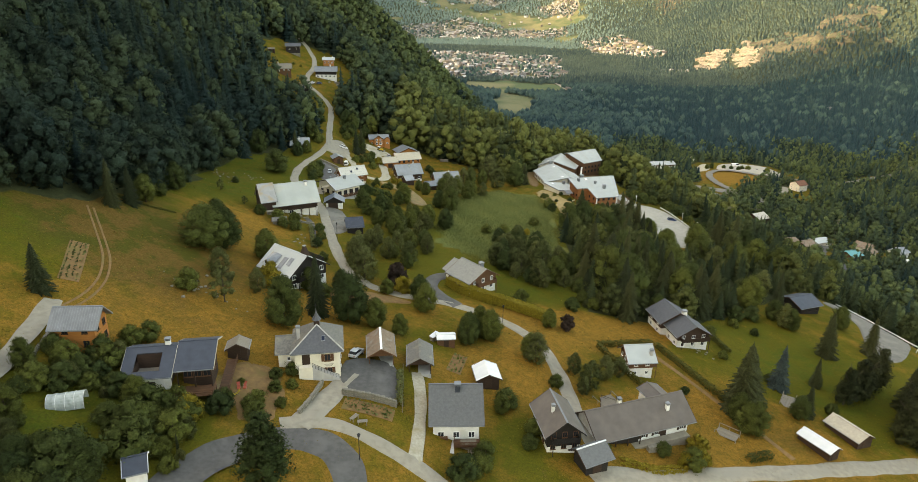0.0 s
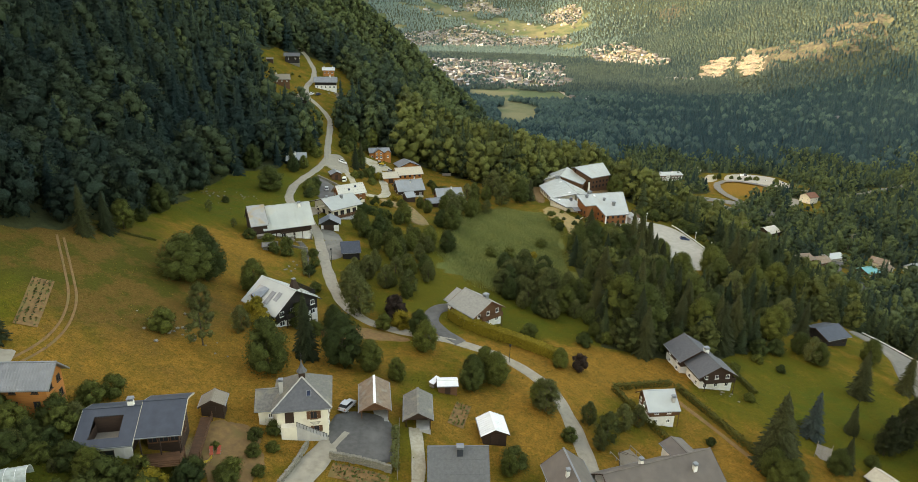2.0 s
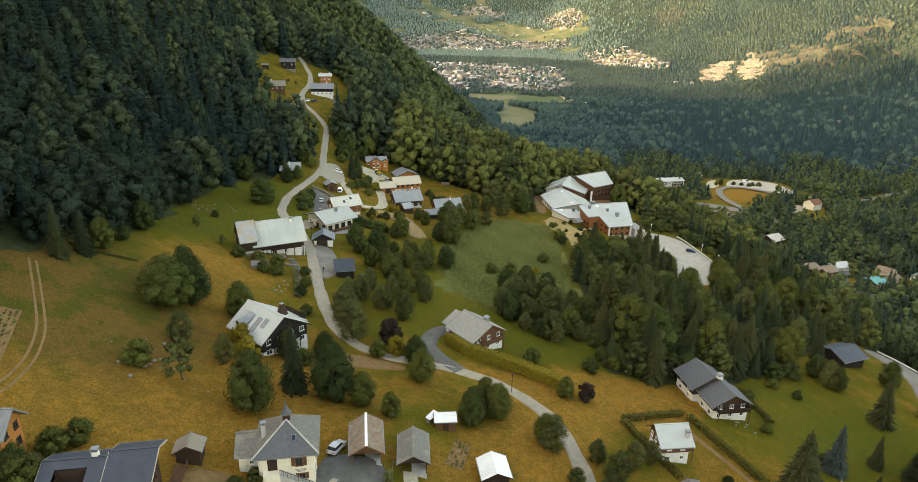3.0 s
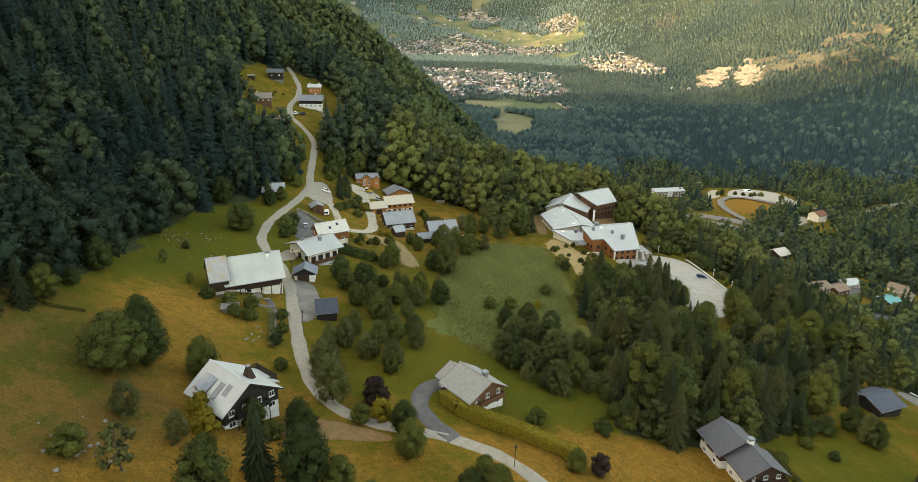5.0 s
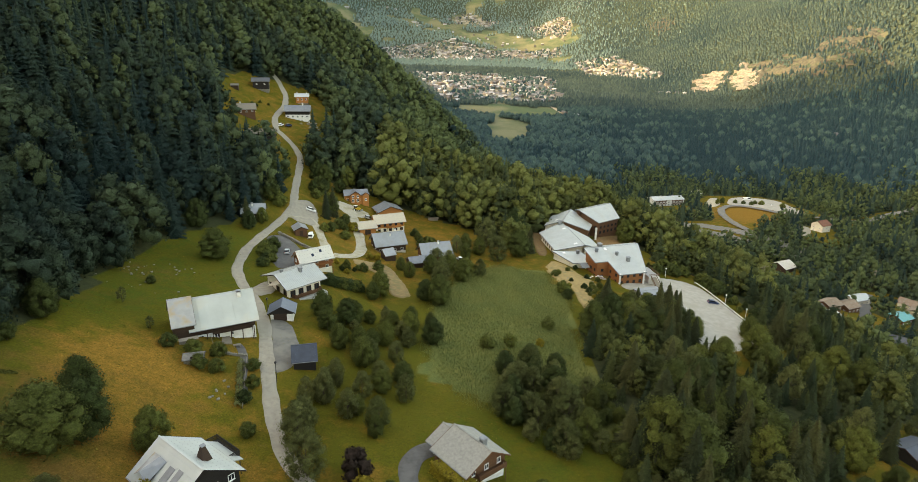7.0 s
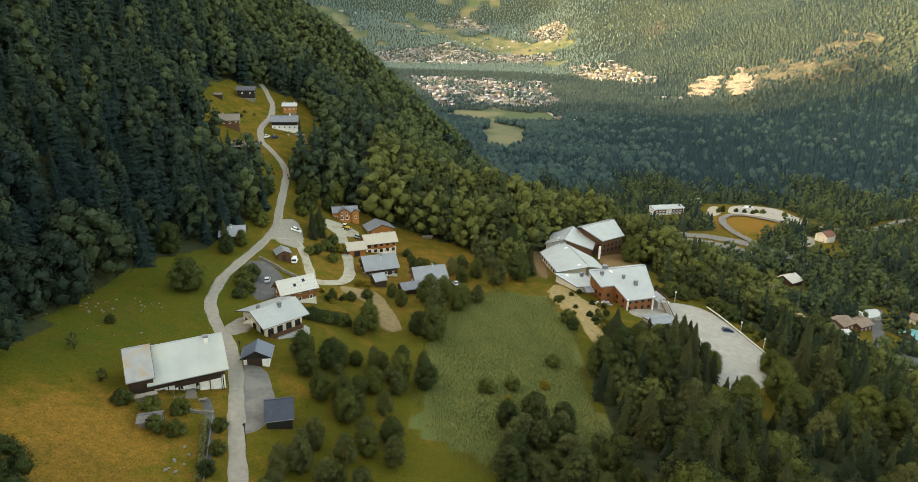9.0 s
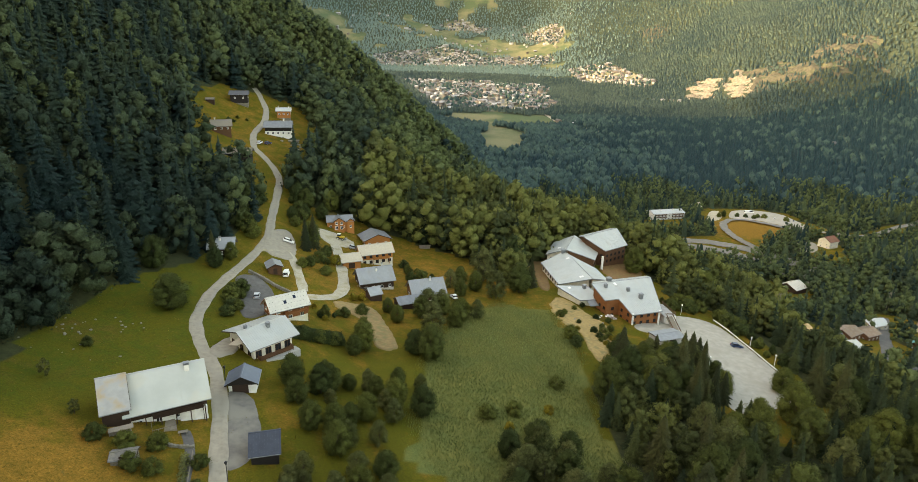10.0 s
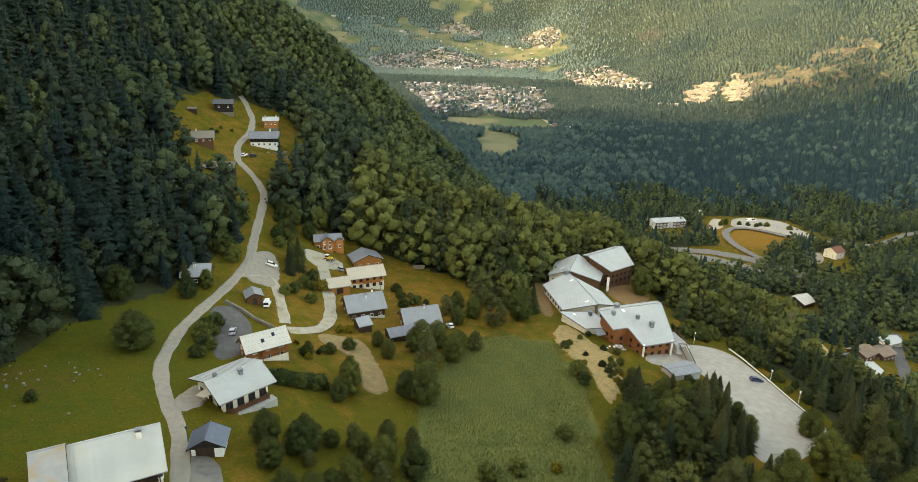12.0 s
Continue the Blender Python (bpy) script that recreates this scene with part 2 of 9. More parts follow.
WHITEWASH = material("white_plaster", (0.74, 0.73, 0.69), (0.64, 0.62, 0.58), 0.8, 0.9, 0, 0.15, 10, 0.04, spots=(0.58, 0.55, 0.49), spot_scale=0.5)
WOOD_DARK = material("dark_stained_wood", (0.055, 0.030, 0.019), (0.030, 0.017, 0.012), 2.0, 0.8, 0, 0.3, 6, 0.15, (0.4, 0.4, 7))
WOOD_BROWN = material("brown_timber", (0.135, 0.062, 0.030), (0.085, 0.040, 0.021), 2.0, 0.75, 0, 0.3, 6, 0.12, (0.4, 0.4, 7))
WOOD_ORANGE = material("honey_timber", (0.43, 0.165, 0.045), (0.31, 0.115, 0.032), 1.6, 0.7, 0, 0.25, 6, 0.08, (0.4, 0.4, 6))
WOOD_RED = material("red_brown_timber", (0.270, 0.100, 0.034), (0.180, 0.066, 0.024), 1.6, 0.7, 0, 0.25, 6, 0.08, (0.4, 0.4, 6))
WOOD_GREY = material("silvered_timber", (0.24, 0.205, 0.16), (0.16, 0.135, 0.105), 2.0, 0.85, 0, 0.3, 6, 0.1, (5, 5, 0.5))
WOOD_BLACK = material("black_timber", (0.022, 0.018, 0.016), (0.014, 0.012, 0.011), 2.0, 0.85, 0, 0.3, 6, 0.1, (0.4, 0.4, 7))
STONE = material("fieldstone", (0.23, 0.21, 0.17), (0.13, 0.12, 0.095), 2.5, 0.9, 0, 0.6, 4, 0.1)
CONCRETE = material("concrete", (0.42, 0.41, 0.38), (0.33, 0.32, 0.30), 0.7, 0.9, 0, 0.2, 10, 0.05)
GLASS = material("window_glass", (0.025, 0.03, 0.035), (0.018, 0.02, 0.025), 0.4, 0.12, 0.0)
PAINT_WHITE = material("white_paint", (0.78, 0.78, 0.75), (0.70, 0.70, 0.67), 2, 0.5)
PAINT_BLACK = material("black_paint", (0.02, 0.02, 0.022), (0.014, 0.014, 0.015), 2, 0.4)
PAINT_RED = material("red_paint", (0.42, 0.07, 0.03), (0.33, 0.05, 0.025), 2, 0.45)
PAINT_YELLOW = material("yellow_paint", (0.62, 0.42, 0.05), (0.5, 0.33, 0.04), 2, 0.5)
PAINT_BLUE = material("blue_paint", (0.02, 0.045, 0.11), (0.015, 0.032, 0.08), 2, 0.3)
PAINT_SILVER = material("silver_car_paint", (0.50, 0.52, 0.54), (0.45, 0.47, 0.48), 1, 0.3, 0.4)
RUBBER = material("rubber", (0.02, 0.02, 0.02), (0.015, 0.015, 0.015), 3, 0.9)
PANEL = material("solar_glass", (0.02, 0.03, 0.06), (0.015, 0.022, 0.045), 1, 0.15, 0.2)
FILM = material("clear_greenhouse_film", (0.42, 0.45, 0.42), (0.25, 0.28, 0.25), 1.4, 0.35, 0, 0.3, 3)
BARK = material("bark", (0.095, 0.075, 0.055), (0.055, 0.043, 0.032), 5, 0.95, 0, 0.5, 14)
TEAL = material("teal_tarpaulin", (0.10, 0.36, 0.36), (0.08, 0.30, 0.30), 1, 0.6)
LEAF = leaf_material("broadleaf", (0.040, 0.060, 0.022), (0.125, 0.138, 0.034))
LEAF_GREY = leaf_material("willow_leaf", (0.080, 0.096, 0.034), (0.155, 0.160, 0.060))
LEAF_YELLOW = leaf_material("golden_shrub", (0.190, 0.155, 0.022), (0.290, 0.215, 0.030))
LEAF_PLUM = leaf_material("plum_leaf", (0.040, 0.028, 0.024), (0.070, 0.045, 0.032))
NEEDLE = leaf_material("spruce_needle", (0.025, 0.034, 0.016), (0.060, 0.062, 0.023), through_light=0.1)
NEEDLE_BLUE = leaf_material("blue_spruce_needle", (0.036, 0.052, 0.047), (0.050, 0.068, 0.060), through_light=0.1)
HEDGE_LEAF = leaf_material("clipped_hedge", (0.060, 0.066, 0.018), (0.105, 0.098, 0.024))
# Dark end bluer than slope wood: cool tone of shade and haze painted in.
WOOD_LEAF = leaf_material("mixed_wood", (0.014, 0.033, 0.031), (0.108, 0.140, 0.056), "tint")
WOOD_NEAR = leaf_material("slope_wood_leaf", (0.026, 0.042, 0.022), (0.150, 0.162, 0.048), "tint")
# Air haze is put into these three leaf colours: bluer, palest farthest off.
WOOD_FAR = leaf_material("distant_wood_hazed", (0.012, 0.034, 0.044), (0.070, 0.120, 0.092), "tint", 0.1)
# Brighter copy for the sunlit slopes: sunlight and haze are in the colour.
WOOD_WARM = leaf_material("mountain_wood_sunlit_haze", (0.021, 0.045, 0.050), (0.094, 0.130, 0.096), "tint", 0.1)
WOOD_HAZE = leaf_material("farthest_wood_hazed", (0.088, 0.145, 0.145), (0.135, 0.195, 0.160), "tint", 0.1)
ROCK_PALE = material("pale_quarried_rock", (0.25, 0.23, 0.185), (0.10, 0.09, 0.07), 0.16, 0.95, bump=0.8, bump_scale=0.4, spots=(0.15, 0.12, 0.085), spot_scale=0.06)
SCREE = material("brown_scree", (0.086, 0.081, 0.059), (0.036, 0.039, 0.029), 0.13, 0.95, bump=0.6, bump_scale=0.5, spots=(0.075, 0.08, 0.045), spot_scale=0.045)
REED = leaf_material("reed", (0.108, 0.138, 0.048), (0.240, 0.250, 0.090), "tint", 0.3)
STRAW = leaf_material("dry_grass", (0.100, 0.088, 0.016), (0.250, 0.170, 0.040), "tint", 0.2)
# ---- the lie of the land: cross sections (y; x, z along each) ----
# Far-left heights lie out of view and are set to shape the sun's shade.
SECTIONS = {}


def section(y, *knots):
    SECTIONS[y] = knots


section(-300, (-900, 650), (-300, 180), (-100, 20), (0, -20), (120, -50), (300, -110), (450, -148), (800, -140), (1600, 240))
section(40, (-900, 640), (-420, 300), (-160, 62), (-100, 16), (-60, -6), (-25, -16), (0, -21), (40, -30), (70, -36), (120, -46), (200, -75), (300, -105), (450, -146), (800, -145), (1600, 220))
section(100, (-900, 640), (-420, 300), (-160, 50), (-100, 12), (-77, -1), (-50, -9), (-25, -15.5), (-12, -16), (1, -24.3), (23, -27), (60, -33.5), (110, -43), (200, -80), (320, -118), (450, -150), (800, -145), (1600, 200))
section(118, (-900, 640), (-420, 295), (-160, 48), (-100, 11), (-80, 0.5), (-60, -6.5), (-25, -15.5), (-13, -15.2), (-6, -17.8), (4, -22.5), (23, -24.5), (45, -30.5), (60, -33.5), (110, -41.5), (150, -48), (190, -66), (260, -98), (350, -126), (460, -151), (800, -145), (1600, 195))
section(135, (-900, 640), (-420, 290), (-160, 45), (-100, 9), (-84, 1.7), (-67, -4), (-58, -9), (-30, -17.5), (10, -23.3), (24, -24), (38, -29.7), (58, -32.5), (110, -41), (150, -47), (190, -66), (260, -100), (350, -128), (470, -152), (800, -145), (1600, 190))
section(170, (-900, 640), (-420, 285), (-165, 45), (-110, 9), (-90, 0.5), (-52, -16.5), (-30, -21), (-8, -22.9), (5, -25.5), (40, -31), (80, -37.5), (125, -43.5), (155, -48), (185, -66), (260, -105), (350, -132), (470, -152), (800, -145), (1600, 180))
section(210, (-900, 640), (-430, 280), (-175, 48), (-125, 12), (-100, -6), (-69, -14.5), (-50, -17.5), (-34, -20), (-7, -26.5), (20, -30), (60, -36), (90, -41), (125, -45.5), (152, -52), (235, -100), (330, -135), (480, -153), (800, -147), (1600, 170))
section(250, (-900, 640), (-430, 275), (-180, 48), (-125, 6), (-100, -12), (-87, -15.5), (-70, -18), (-38, -21.5), (-25, -29), (0, -30.5), (30, -33), (60, -38), (100, -44), (135, -51), (240, -108), (330, -135), (480, -153), (800, -147), (1600, 170))
section(315, (-900, 640), (-430, 270), (-180, 48), (-130, 10), (-105, -10), (-82, -17), (-70, -20), (-46, -28), (-38, -33), (0, -37), (48, -40), (70, -43), (108, -47.5), (130, -50), (200, -84), (300, -118), (480, -142), (800, -147), (1600, 170))
section(360, (-900, 640), (-430, 265), (-190, 55), (-150, 22), (-110, -4), (-75, -18.5), (-50, -30), (-25, -38), (30, -42), (85, -45), (110, -52), (180, -86), (280, -116), (480, -140), (800, -148), (1600, 170))
section(400, (-900, 640), (-430, 262), (-200, 62), (-160, 32), (-120, 5), (-82, -13), (-50, -28), (-10, -40), (40, -45), (86, -46), (130, -65), (200, -98), (280, -114), (480, -140), (800, -148), (1600, 160))
section(440, (-900, 640), (-430, 262), (-180, 48), (-130, 10), (-107, -0.4), (-88, -3), (-60, -16), (-20, -34), (30, -43), (90, -52), (150, -86), (250, -112), (320, -122), (480, -142), (800, -148), (1600, 150))
section(510, (-900, 640), (-430, 260), (-220, 85), (-150, 26), (-121, 15), (-97, 5), (-62, -9), (-20, -28), (20, -46), (80, -72), (160, -112), (260, -126), (320, -131), (480, -144), (800, -148), (1600, 150))
section(570, (-900, 630), (-430, 250), (-250, 110), (-160, 48), (-120, 27), (-80, 2), (-40, -20), (0, -50), (60, -88), (130, -122), (260, -130), (400, -135), (600, -150), (800, -148), (1600, 140))
section(650, (-900, 600), (-430, 240), (-260, 135), (-150, 72), (-92, 34), (-40, -8), (8, -52), (60, -98), (120, -138), (370, -129), (480, -140), (600, -152), (800, -145), (1600, 140))
section(760, (-900, 560), (-430, 225), (-300, 155), (-200, 100), (-120, 40), (-60, -12), (0, -75), (60, -134), (120, -150), (390, -138), (560, -152), (800, -146), (1600, 140))
section(900, (-900, 460), (-400, 160), (-250, 70), (-120, -50), (-40, -132), (20, -153), (600, -155), (800, -142), (1600, 140))
section(1200, (-1300, 560), (-900, 420), (-600, 190), (-300, -40), (-150, -138), (0, -155), (600, -155), (880, -132), (1200, 0), (1700, 270))
# Unseen ridge at the left end, raised to shade the slope opposite.
section(1460, (-1300, 620), (-1150, 560), (-900, 320), (-700, 160), (-450, -70), (-250, -150), (500, -155), (800, -145), (960, -110), (1200, -10), (1600, 210))
# From here to y 3700 the unseen left ends are lowered, letting sun in.
section(1620, (-1300, 330), (-1150, 300), (-900, 210), (-700, 110), (-450, -80), (-250, -153), (500, -155), (800, -148), (1000, -110), (1180, -40), (1500, 130), (2000, 420))
section(1830, (-1200, 60), (-900, 20), (-700, -40), (-500, -110), (-300, -153), (560, -155), (770, -150), (812, -108), (900, -78), (1150, 60), (1600, 330))
section(2280, (-1300, 20), (-850, -80), (-550, -150), (600, -155), (850, -90), (1020, 20), (1400, 270), (1900, 520))
section(2700, (-1800, 200), (-1450, 90), (-880, -60), (-520, -150), (580, -153), (860, -60), (1080, 90), (2000, 530))
section(3000, (-1800, 240), (-1450, 110), (-900, -90), (-500, -150), (520, -152), (880, -30), (1200, 160), (2200, 540))
section(3300, (-1800, 300), (-1500, 170), (-900, -100), (-500, -150), (500, -150), (900, 0), (1300, 210), (2200, 560))
section(3700, (-1800, 380), (-1300, 160), (-900, -50), (0, -118), (400, -100), (900, 70), (2200, 600))
# Unseen left end raised again to shade the far hills.
section(4300, (-1800, 1200), (-1200, 500), (-600, 90), (0, 45), (500, 80), (900, 240), (2200, 700))
section(4800, (-1800, 1300), (-1000, 600), (0, 420), (900, 560), (2200, 900))


def graded(marks):
    """Grid lines from (start, step) marks; the last mark's start ends the row."""
    out = []
    for (a, step), (b, _) in zip(marks, marks[1:]):
        out += list(np.linspace(a, b, max(1, round((b - a) / step)), endpoint=False))
    return np.array(out + [marks[-1][0]])


GX = graded(((-1800, 110), (-900, 45), (-420, 14), (-160, 3.2), (140, 7), (300, 16), (620, 30), (1300, 60), (2200, 0)))
GY = graded(((-300, 30), (30, 3.2), (350, 5), (560, 10), (900, 20), (1500, 32), (2400, 60), (4800, 0)))


def smooth(z, axis, wide, grid):
    """Rounds off the kinks of the sections."""
    even = np.arange(grid[0], grid[-1] + 4, 4.0)
    pull = np.apply_along_axis(lambda row: np.interp(even, grid, row), axis, z)
    n = max(1, int(wide / 4))
    kernel = np.hanning(2 * n + 3)[1:-1]
    kernel /= kernel.sum()

    def blur(row):
        return np.convolve(np.pad(row, n, mode="edge"), kernel, "valid")

    pull = np.apply_along_axis(blur, axis, pull)
    return np.apply_along_axis(lambda row: np.interp(grid, even, row), axis, pull)


def lie_of_the_land():
    rows = np.array([np.interp(GX, *zip(*SECTIONS[y])) for y in sorted(SECTIONS)])
    keys = np.array(sorted(SECTIONS), float)
    z = np.array([np.interp(GY, keys, rows[:, i]) for i in range(len(GX))]).T
    z = smooth(smooth(z, 1, 14, GX), 0, 24, GY)
    xx, yy = np.meshgrid(GX, GY)
    far = np.clip((np.hypot(xx, yy - 200) - 260) / 700, 0, 1)
    roll = np.sin(xx / 61 + 1.3 * np.sin(yy / 97)) * np.sin(yy / 83 + np.sin(xx / 71)) * 5 + np.sin(xx / 190 + yy / 260) * 9
    steep = np.clip((z + 140) / 60, 0, 1)
    z += far * steep * roll * 1.6
    z += 0.18 * np.sin(xx / 5.3 + np.sin(yy / 7.7)) * np.sin(yy / 6.1)
    return z


GZ = lie_of_the_land()


def ground(x, y):
    """Height of the land at x, y (numbers or arrays)."""
    x, y = np.asarray(x, float), np.asarray(y, float)
    i = np.clip(np.searchsorted(GX, x) - 1, 0, len(GX) - 2)
    j = np.clip(np.searchsorted(GY, y) - 1, 0, len(GY) - 2)
    u, v = (x - GX[i]) / (GX[i + 1] - GX[i]), (y - GY[j]) / (GY[j + 1] - GY[j])
    return (GZ[j, i] * (1 - u) + GZ[j, i + 1] * u) * (1 - v) + (GZ[j + 1, i] * (1 - u) + GZ[j + 1, i + 1] * u) * v

# ---- ground ----
rng = np.random.default_rng(7)
CLEARING = [(-112, -150), (-106, 135), (-95, 150), (-92, 173), (-93, 200), (-96, 221), (-99, 250), (-95, 275), (-86, 297), (-81, 320),
            (-80, 350), (-84, 374), (-92, 386), (-117, 384), (-122, 418), (-147, 450), (-142, 502), (-120, 512), (-98, 518), (-78, 485),
            (-74, 455), (-82, 425), (-76, 395), (-68, 382), (-57, 393), (-24, 389), (8, 374), (18, 345)]
CLEARING += [(38, 340), (36, 366), (60, 400), (96, 410), (100, 345), (118, 346), (122, 300), (122, 258), (96, 236), (78, 242), (80, 262), (62, 270),
             (50, 266), (45, 260), (42, 240), (44, 205), (40, 166), (56, 165), (76, 172), (90, 184), (115, 205), (135, 225), (165, 225), (165, 150), (150, -150)]
OPENINGS = [  # other clearings: x, y, half length, half width, turn
    (254, 780, 30, 30, 20), (268, 536, 34, 13, 62), (262, 548, 16, 26, 0), (178, 384, 42, 13, 57),
    (238, 424, 30, 26, 20), (266, 430, 58, 7, 57), (224, 392, 16, 14, 20), (318, 496, 26, 18, 10), (360, 652, 17, 36, -20), (125, 1640, 150, 120, -6), (110, 1370, 46, 150, -4), (40, 1640, 60, 70, 0), (495, 2690, 60, 30, 0), (520, 3380, 70, 50, 0), (215, 1620, 34, 90, 10), (300, 1545, 120, 16, -62),
    (470, 2950, 130, 60, 0), (649, 1690, 8, 90, 0), (690, 2045, 40, 18, 0), (-106, 396, 13, 13, 0), (-124, 420, 12, 13, 0)]
LOOP = [(246, 712), (222, 704), (200, 690), (206, 664), (232, 640), (262, 622), (284, 634), (300, 660), (312, 682), (334, 700), (350, 720), (366, 728), (410, 706), (440, 708), (476, 734), (580, 812), (574, 828), (530, 812),
        (456, 742), (424, 738), (410, 790), (420, 836), (402, 860), (352, 868), (326, 862), (290, 786), (290, 740), (280, 712)]  # land round the slip road
OPENINGS += [(hx - 6, hy - 9, 14, 16, 0) for hx, hy in ((219, 413), (219, 399), (243, 436), (258, 442), (201, 421), (288, 474), (291, 434), (250, 380), (328, 476), (352, 470), (318, 455))]  # trees removed on the camera's side so these houses show
REED_BED = [(-7, 208), (10, 197), (26, 190), (40, 190), (43, 206), (40, 240), (44, 285), (38, 312), (24, 316), (6, 305), (-2, 275), (-6, 240)]
TOWNS = [  # built-up land: outline, houses, share of trees
    ([(-183, 2640), (38, 2690), (200, 2600), (345, 2604), (372, 2400), (318, 2200), (330, 1990), (270, 1830), (250, 1790), (190, 1810), (121, 1769), (60, 1830), (-20, 1760), (-79, 2075)], 430, 0.36),
    ([(-410, 3619), (-18, 3851), (241, 3668), (551, 3616), (540, 3440), (47, 3400), (-330, 3340)], 390, 0.36),
    ([(560, 3208), (711, 2916), (735, 2353), (669, 2332), (628, 2591), (540, 2748)], 130, 0.30),
    ([(422, 4100), (640, 4079), (660, 3885), (587, 3760), (491, 3918)], 80, 0.45), ([(-80, 4290), (60, 4380), (260, 4260), (180, 4150)], 40, 0.4)]


def inside(poly, x, y):
    """Whether points lie in a polygon."""
    hit = np.zeros(np.shape(x), bool)
    for (x0, y0), (x1, y1) in zip(poly, poly[1:] + poly[:1]):
        if y0 != y1:
            hit ^= ((y0 > y) != (y1 > y)) & (x < (x1 - x0) * (y - y0) / (y1 - y0) + x0)
    return hit


def wooded(x, y):
    """Whether woods grow there."""
    open_land = inside(CLEARING, x, y)
    for cx, cy, a, b, turn in OPENINGS:
        c, s = math.cos(radians(turn)), math.sin(radians(turn))
        u, v = (x - cx) * c + (y - cy) * s, (y - cy) * c - (x - cx) * s
        open_land |= (u / a) ** 2 + (v / b) ** 2 < 1 + 0.25 * np.sin(x / 17 + y / 23)
    open_land |= inside(LOOP, x, y)
    for poly, _, _ in TOWNS:
        open_land |= inside(poly, x, y)
    patch = np.sin(x / 150 + 2 * np.sin(y / 210)) + np.sin(y / 120 + 1.5 * np.sin(x / 260)) + 0.5 * np.sin(x / 47) * np.sin(y / 61)
    open_land |= (y > 3550) & (x < 720) & (patch + 0.7 * np.sin(x / 37 + np.sin(y / 51)) * np.sin(y / 33) > 0.55) & (y < 4650)
    return ~open_land


ROCKS = [  # bare rock and scree on the far slope
    [(727, 2065), (782, 2196), (840, 2192), (859, 2139), (813, 2050), (779, 2015)],
    [(823, 2021), (874, 2126), (904, 2089), (914, 2073), (857, 1902), (806, 1903)],
    [(857, 1902), (917, 2082), (973, 1996), (1012, 1849), (983, 1795), (926, 1827), (901, 1884)],
    [(1047, 1979), (1073, 1967), (1125, 1946), (1132, 1843), (1115, 1807), (1067, 1805), (1035, 1835), (1012, 1891)],
    [(1101, 1788), (1118, 1776), (1104, 1743), (1090, 1742)], [(1016, 1820), (1056, 1790), (1045, 1775), (1012, 1796)],
    [(963, 3450), (1012, 3417), (1065, 3323), (1017, 3193), (950, 3218)]]


def ragged(poly, x, y):
    """Inside a polygon with an uneven edge."""
    return inside(poly, x + 8 * np.sin(y / 23) + 6 * np.sin(y / 9 + x / 14), y + 22 * np.sin(x / 9 + y / 31) + 12 * np.sin(x / 5))


def quarry(x, y):
    """Whether bare rock lies there; shrubs hold the scree in places."""
    hit = np.zeros(np.shape(x), bool)
    for i, poly in enumerate(ROCKS):
        bare = np.sin(x / 8 + np.sin(y / 13)) + np.sin(y / 21 + x / 17) > (-1.3 if i < 2 else 0.0 if i < 4 else 0.25)
        hit |= ragged(poly, x, y) & bare
    return hit


def clear_of_rock(x, y):
    """Whether trees stand there: neither on the rock nor right below it."""
    below = inside(ROCKS[0], x + 12, y + 18) | inside(ROCKS[1], x + 12, y + 18)
    return ~quarry(x, y) & ~below


def arrays_mesh(name, verts, faces, size, mat, tint=None):
    """A mesh straight from arrays; size: corners of a face."""
    me = bpy.data.meshes.new(name)
    me.vertices.add(len(verts))
    me.vertices.foreach_set("co", np.ascontiguousarray(verts, np.float32).ravel())
    me.loops.add(faces.size)
    me.loops.foreach_set("vertex_index", np.ascontiguousarray(faces, np.int32).ravel())
    me.polygons.add(len(faces))
    me.polygons.foreach_set("loop_start", np.arange(0, faces.size, size, dtype=np.int32))
    if tint is not None:
        me.attributes.new("tint", "FLOAT", "POINT").data.foreach_set("value", np.ascontiguousarray(tint, np.float32))
    me.materials.append(mat)
    me.update(calc_edges=True)
    return me


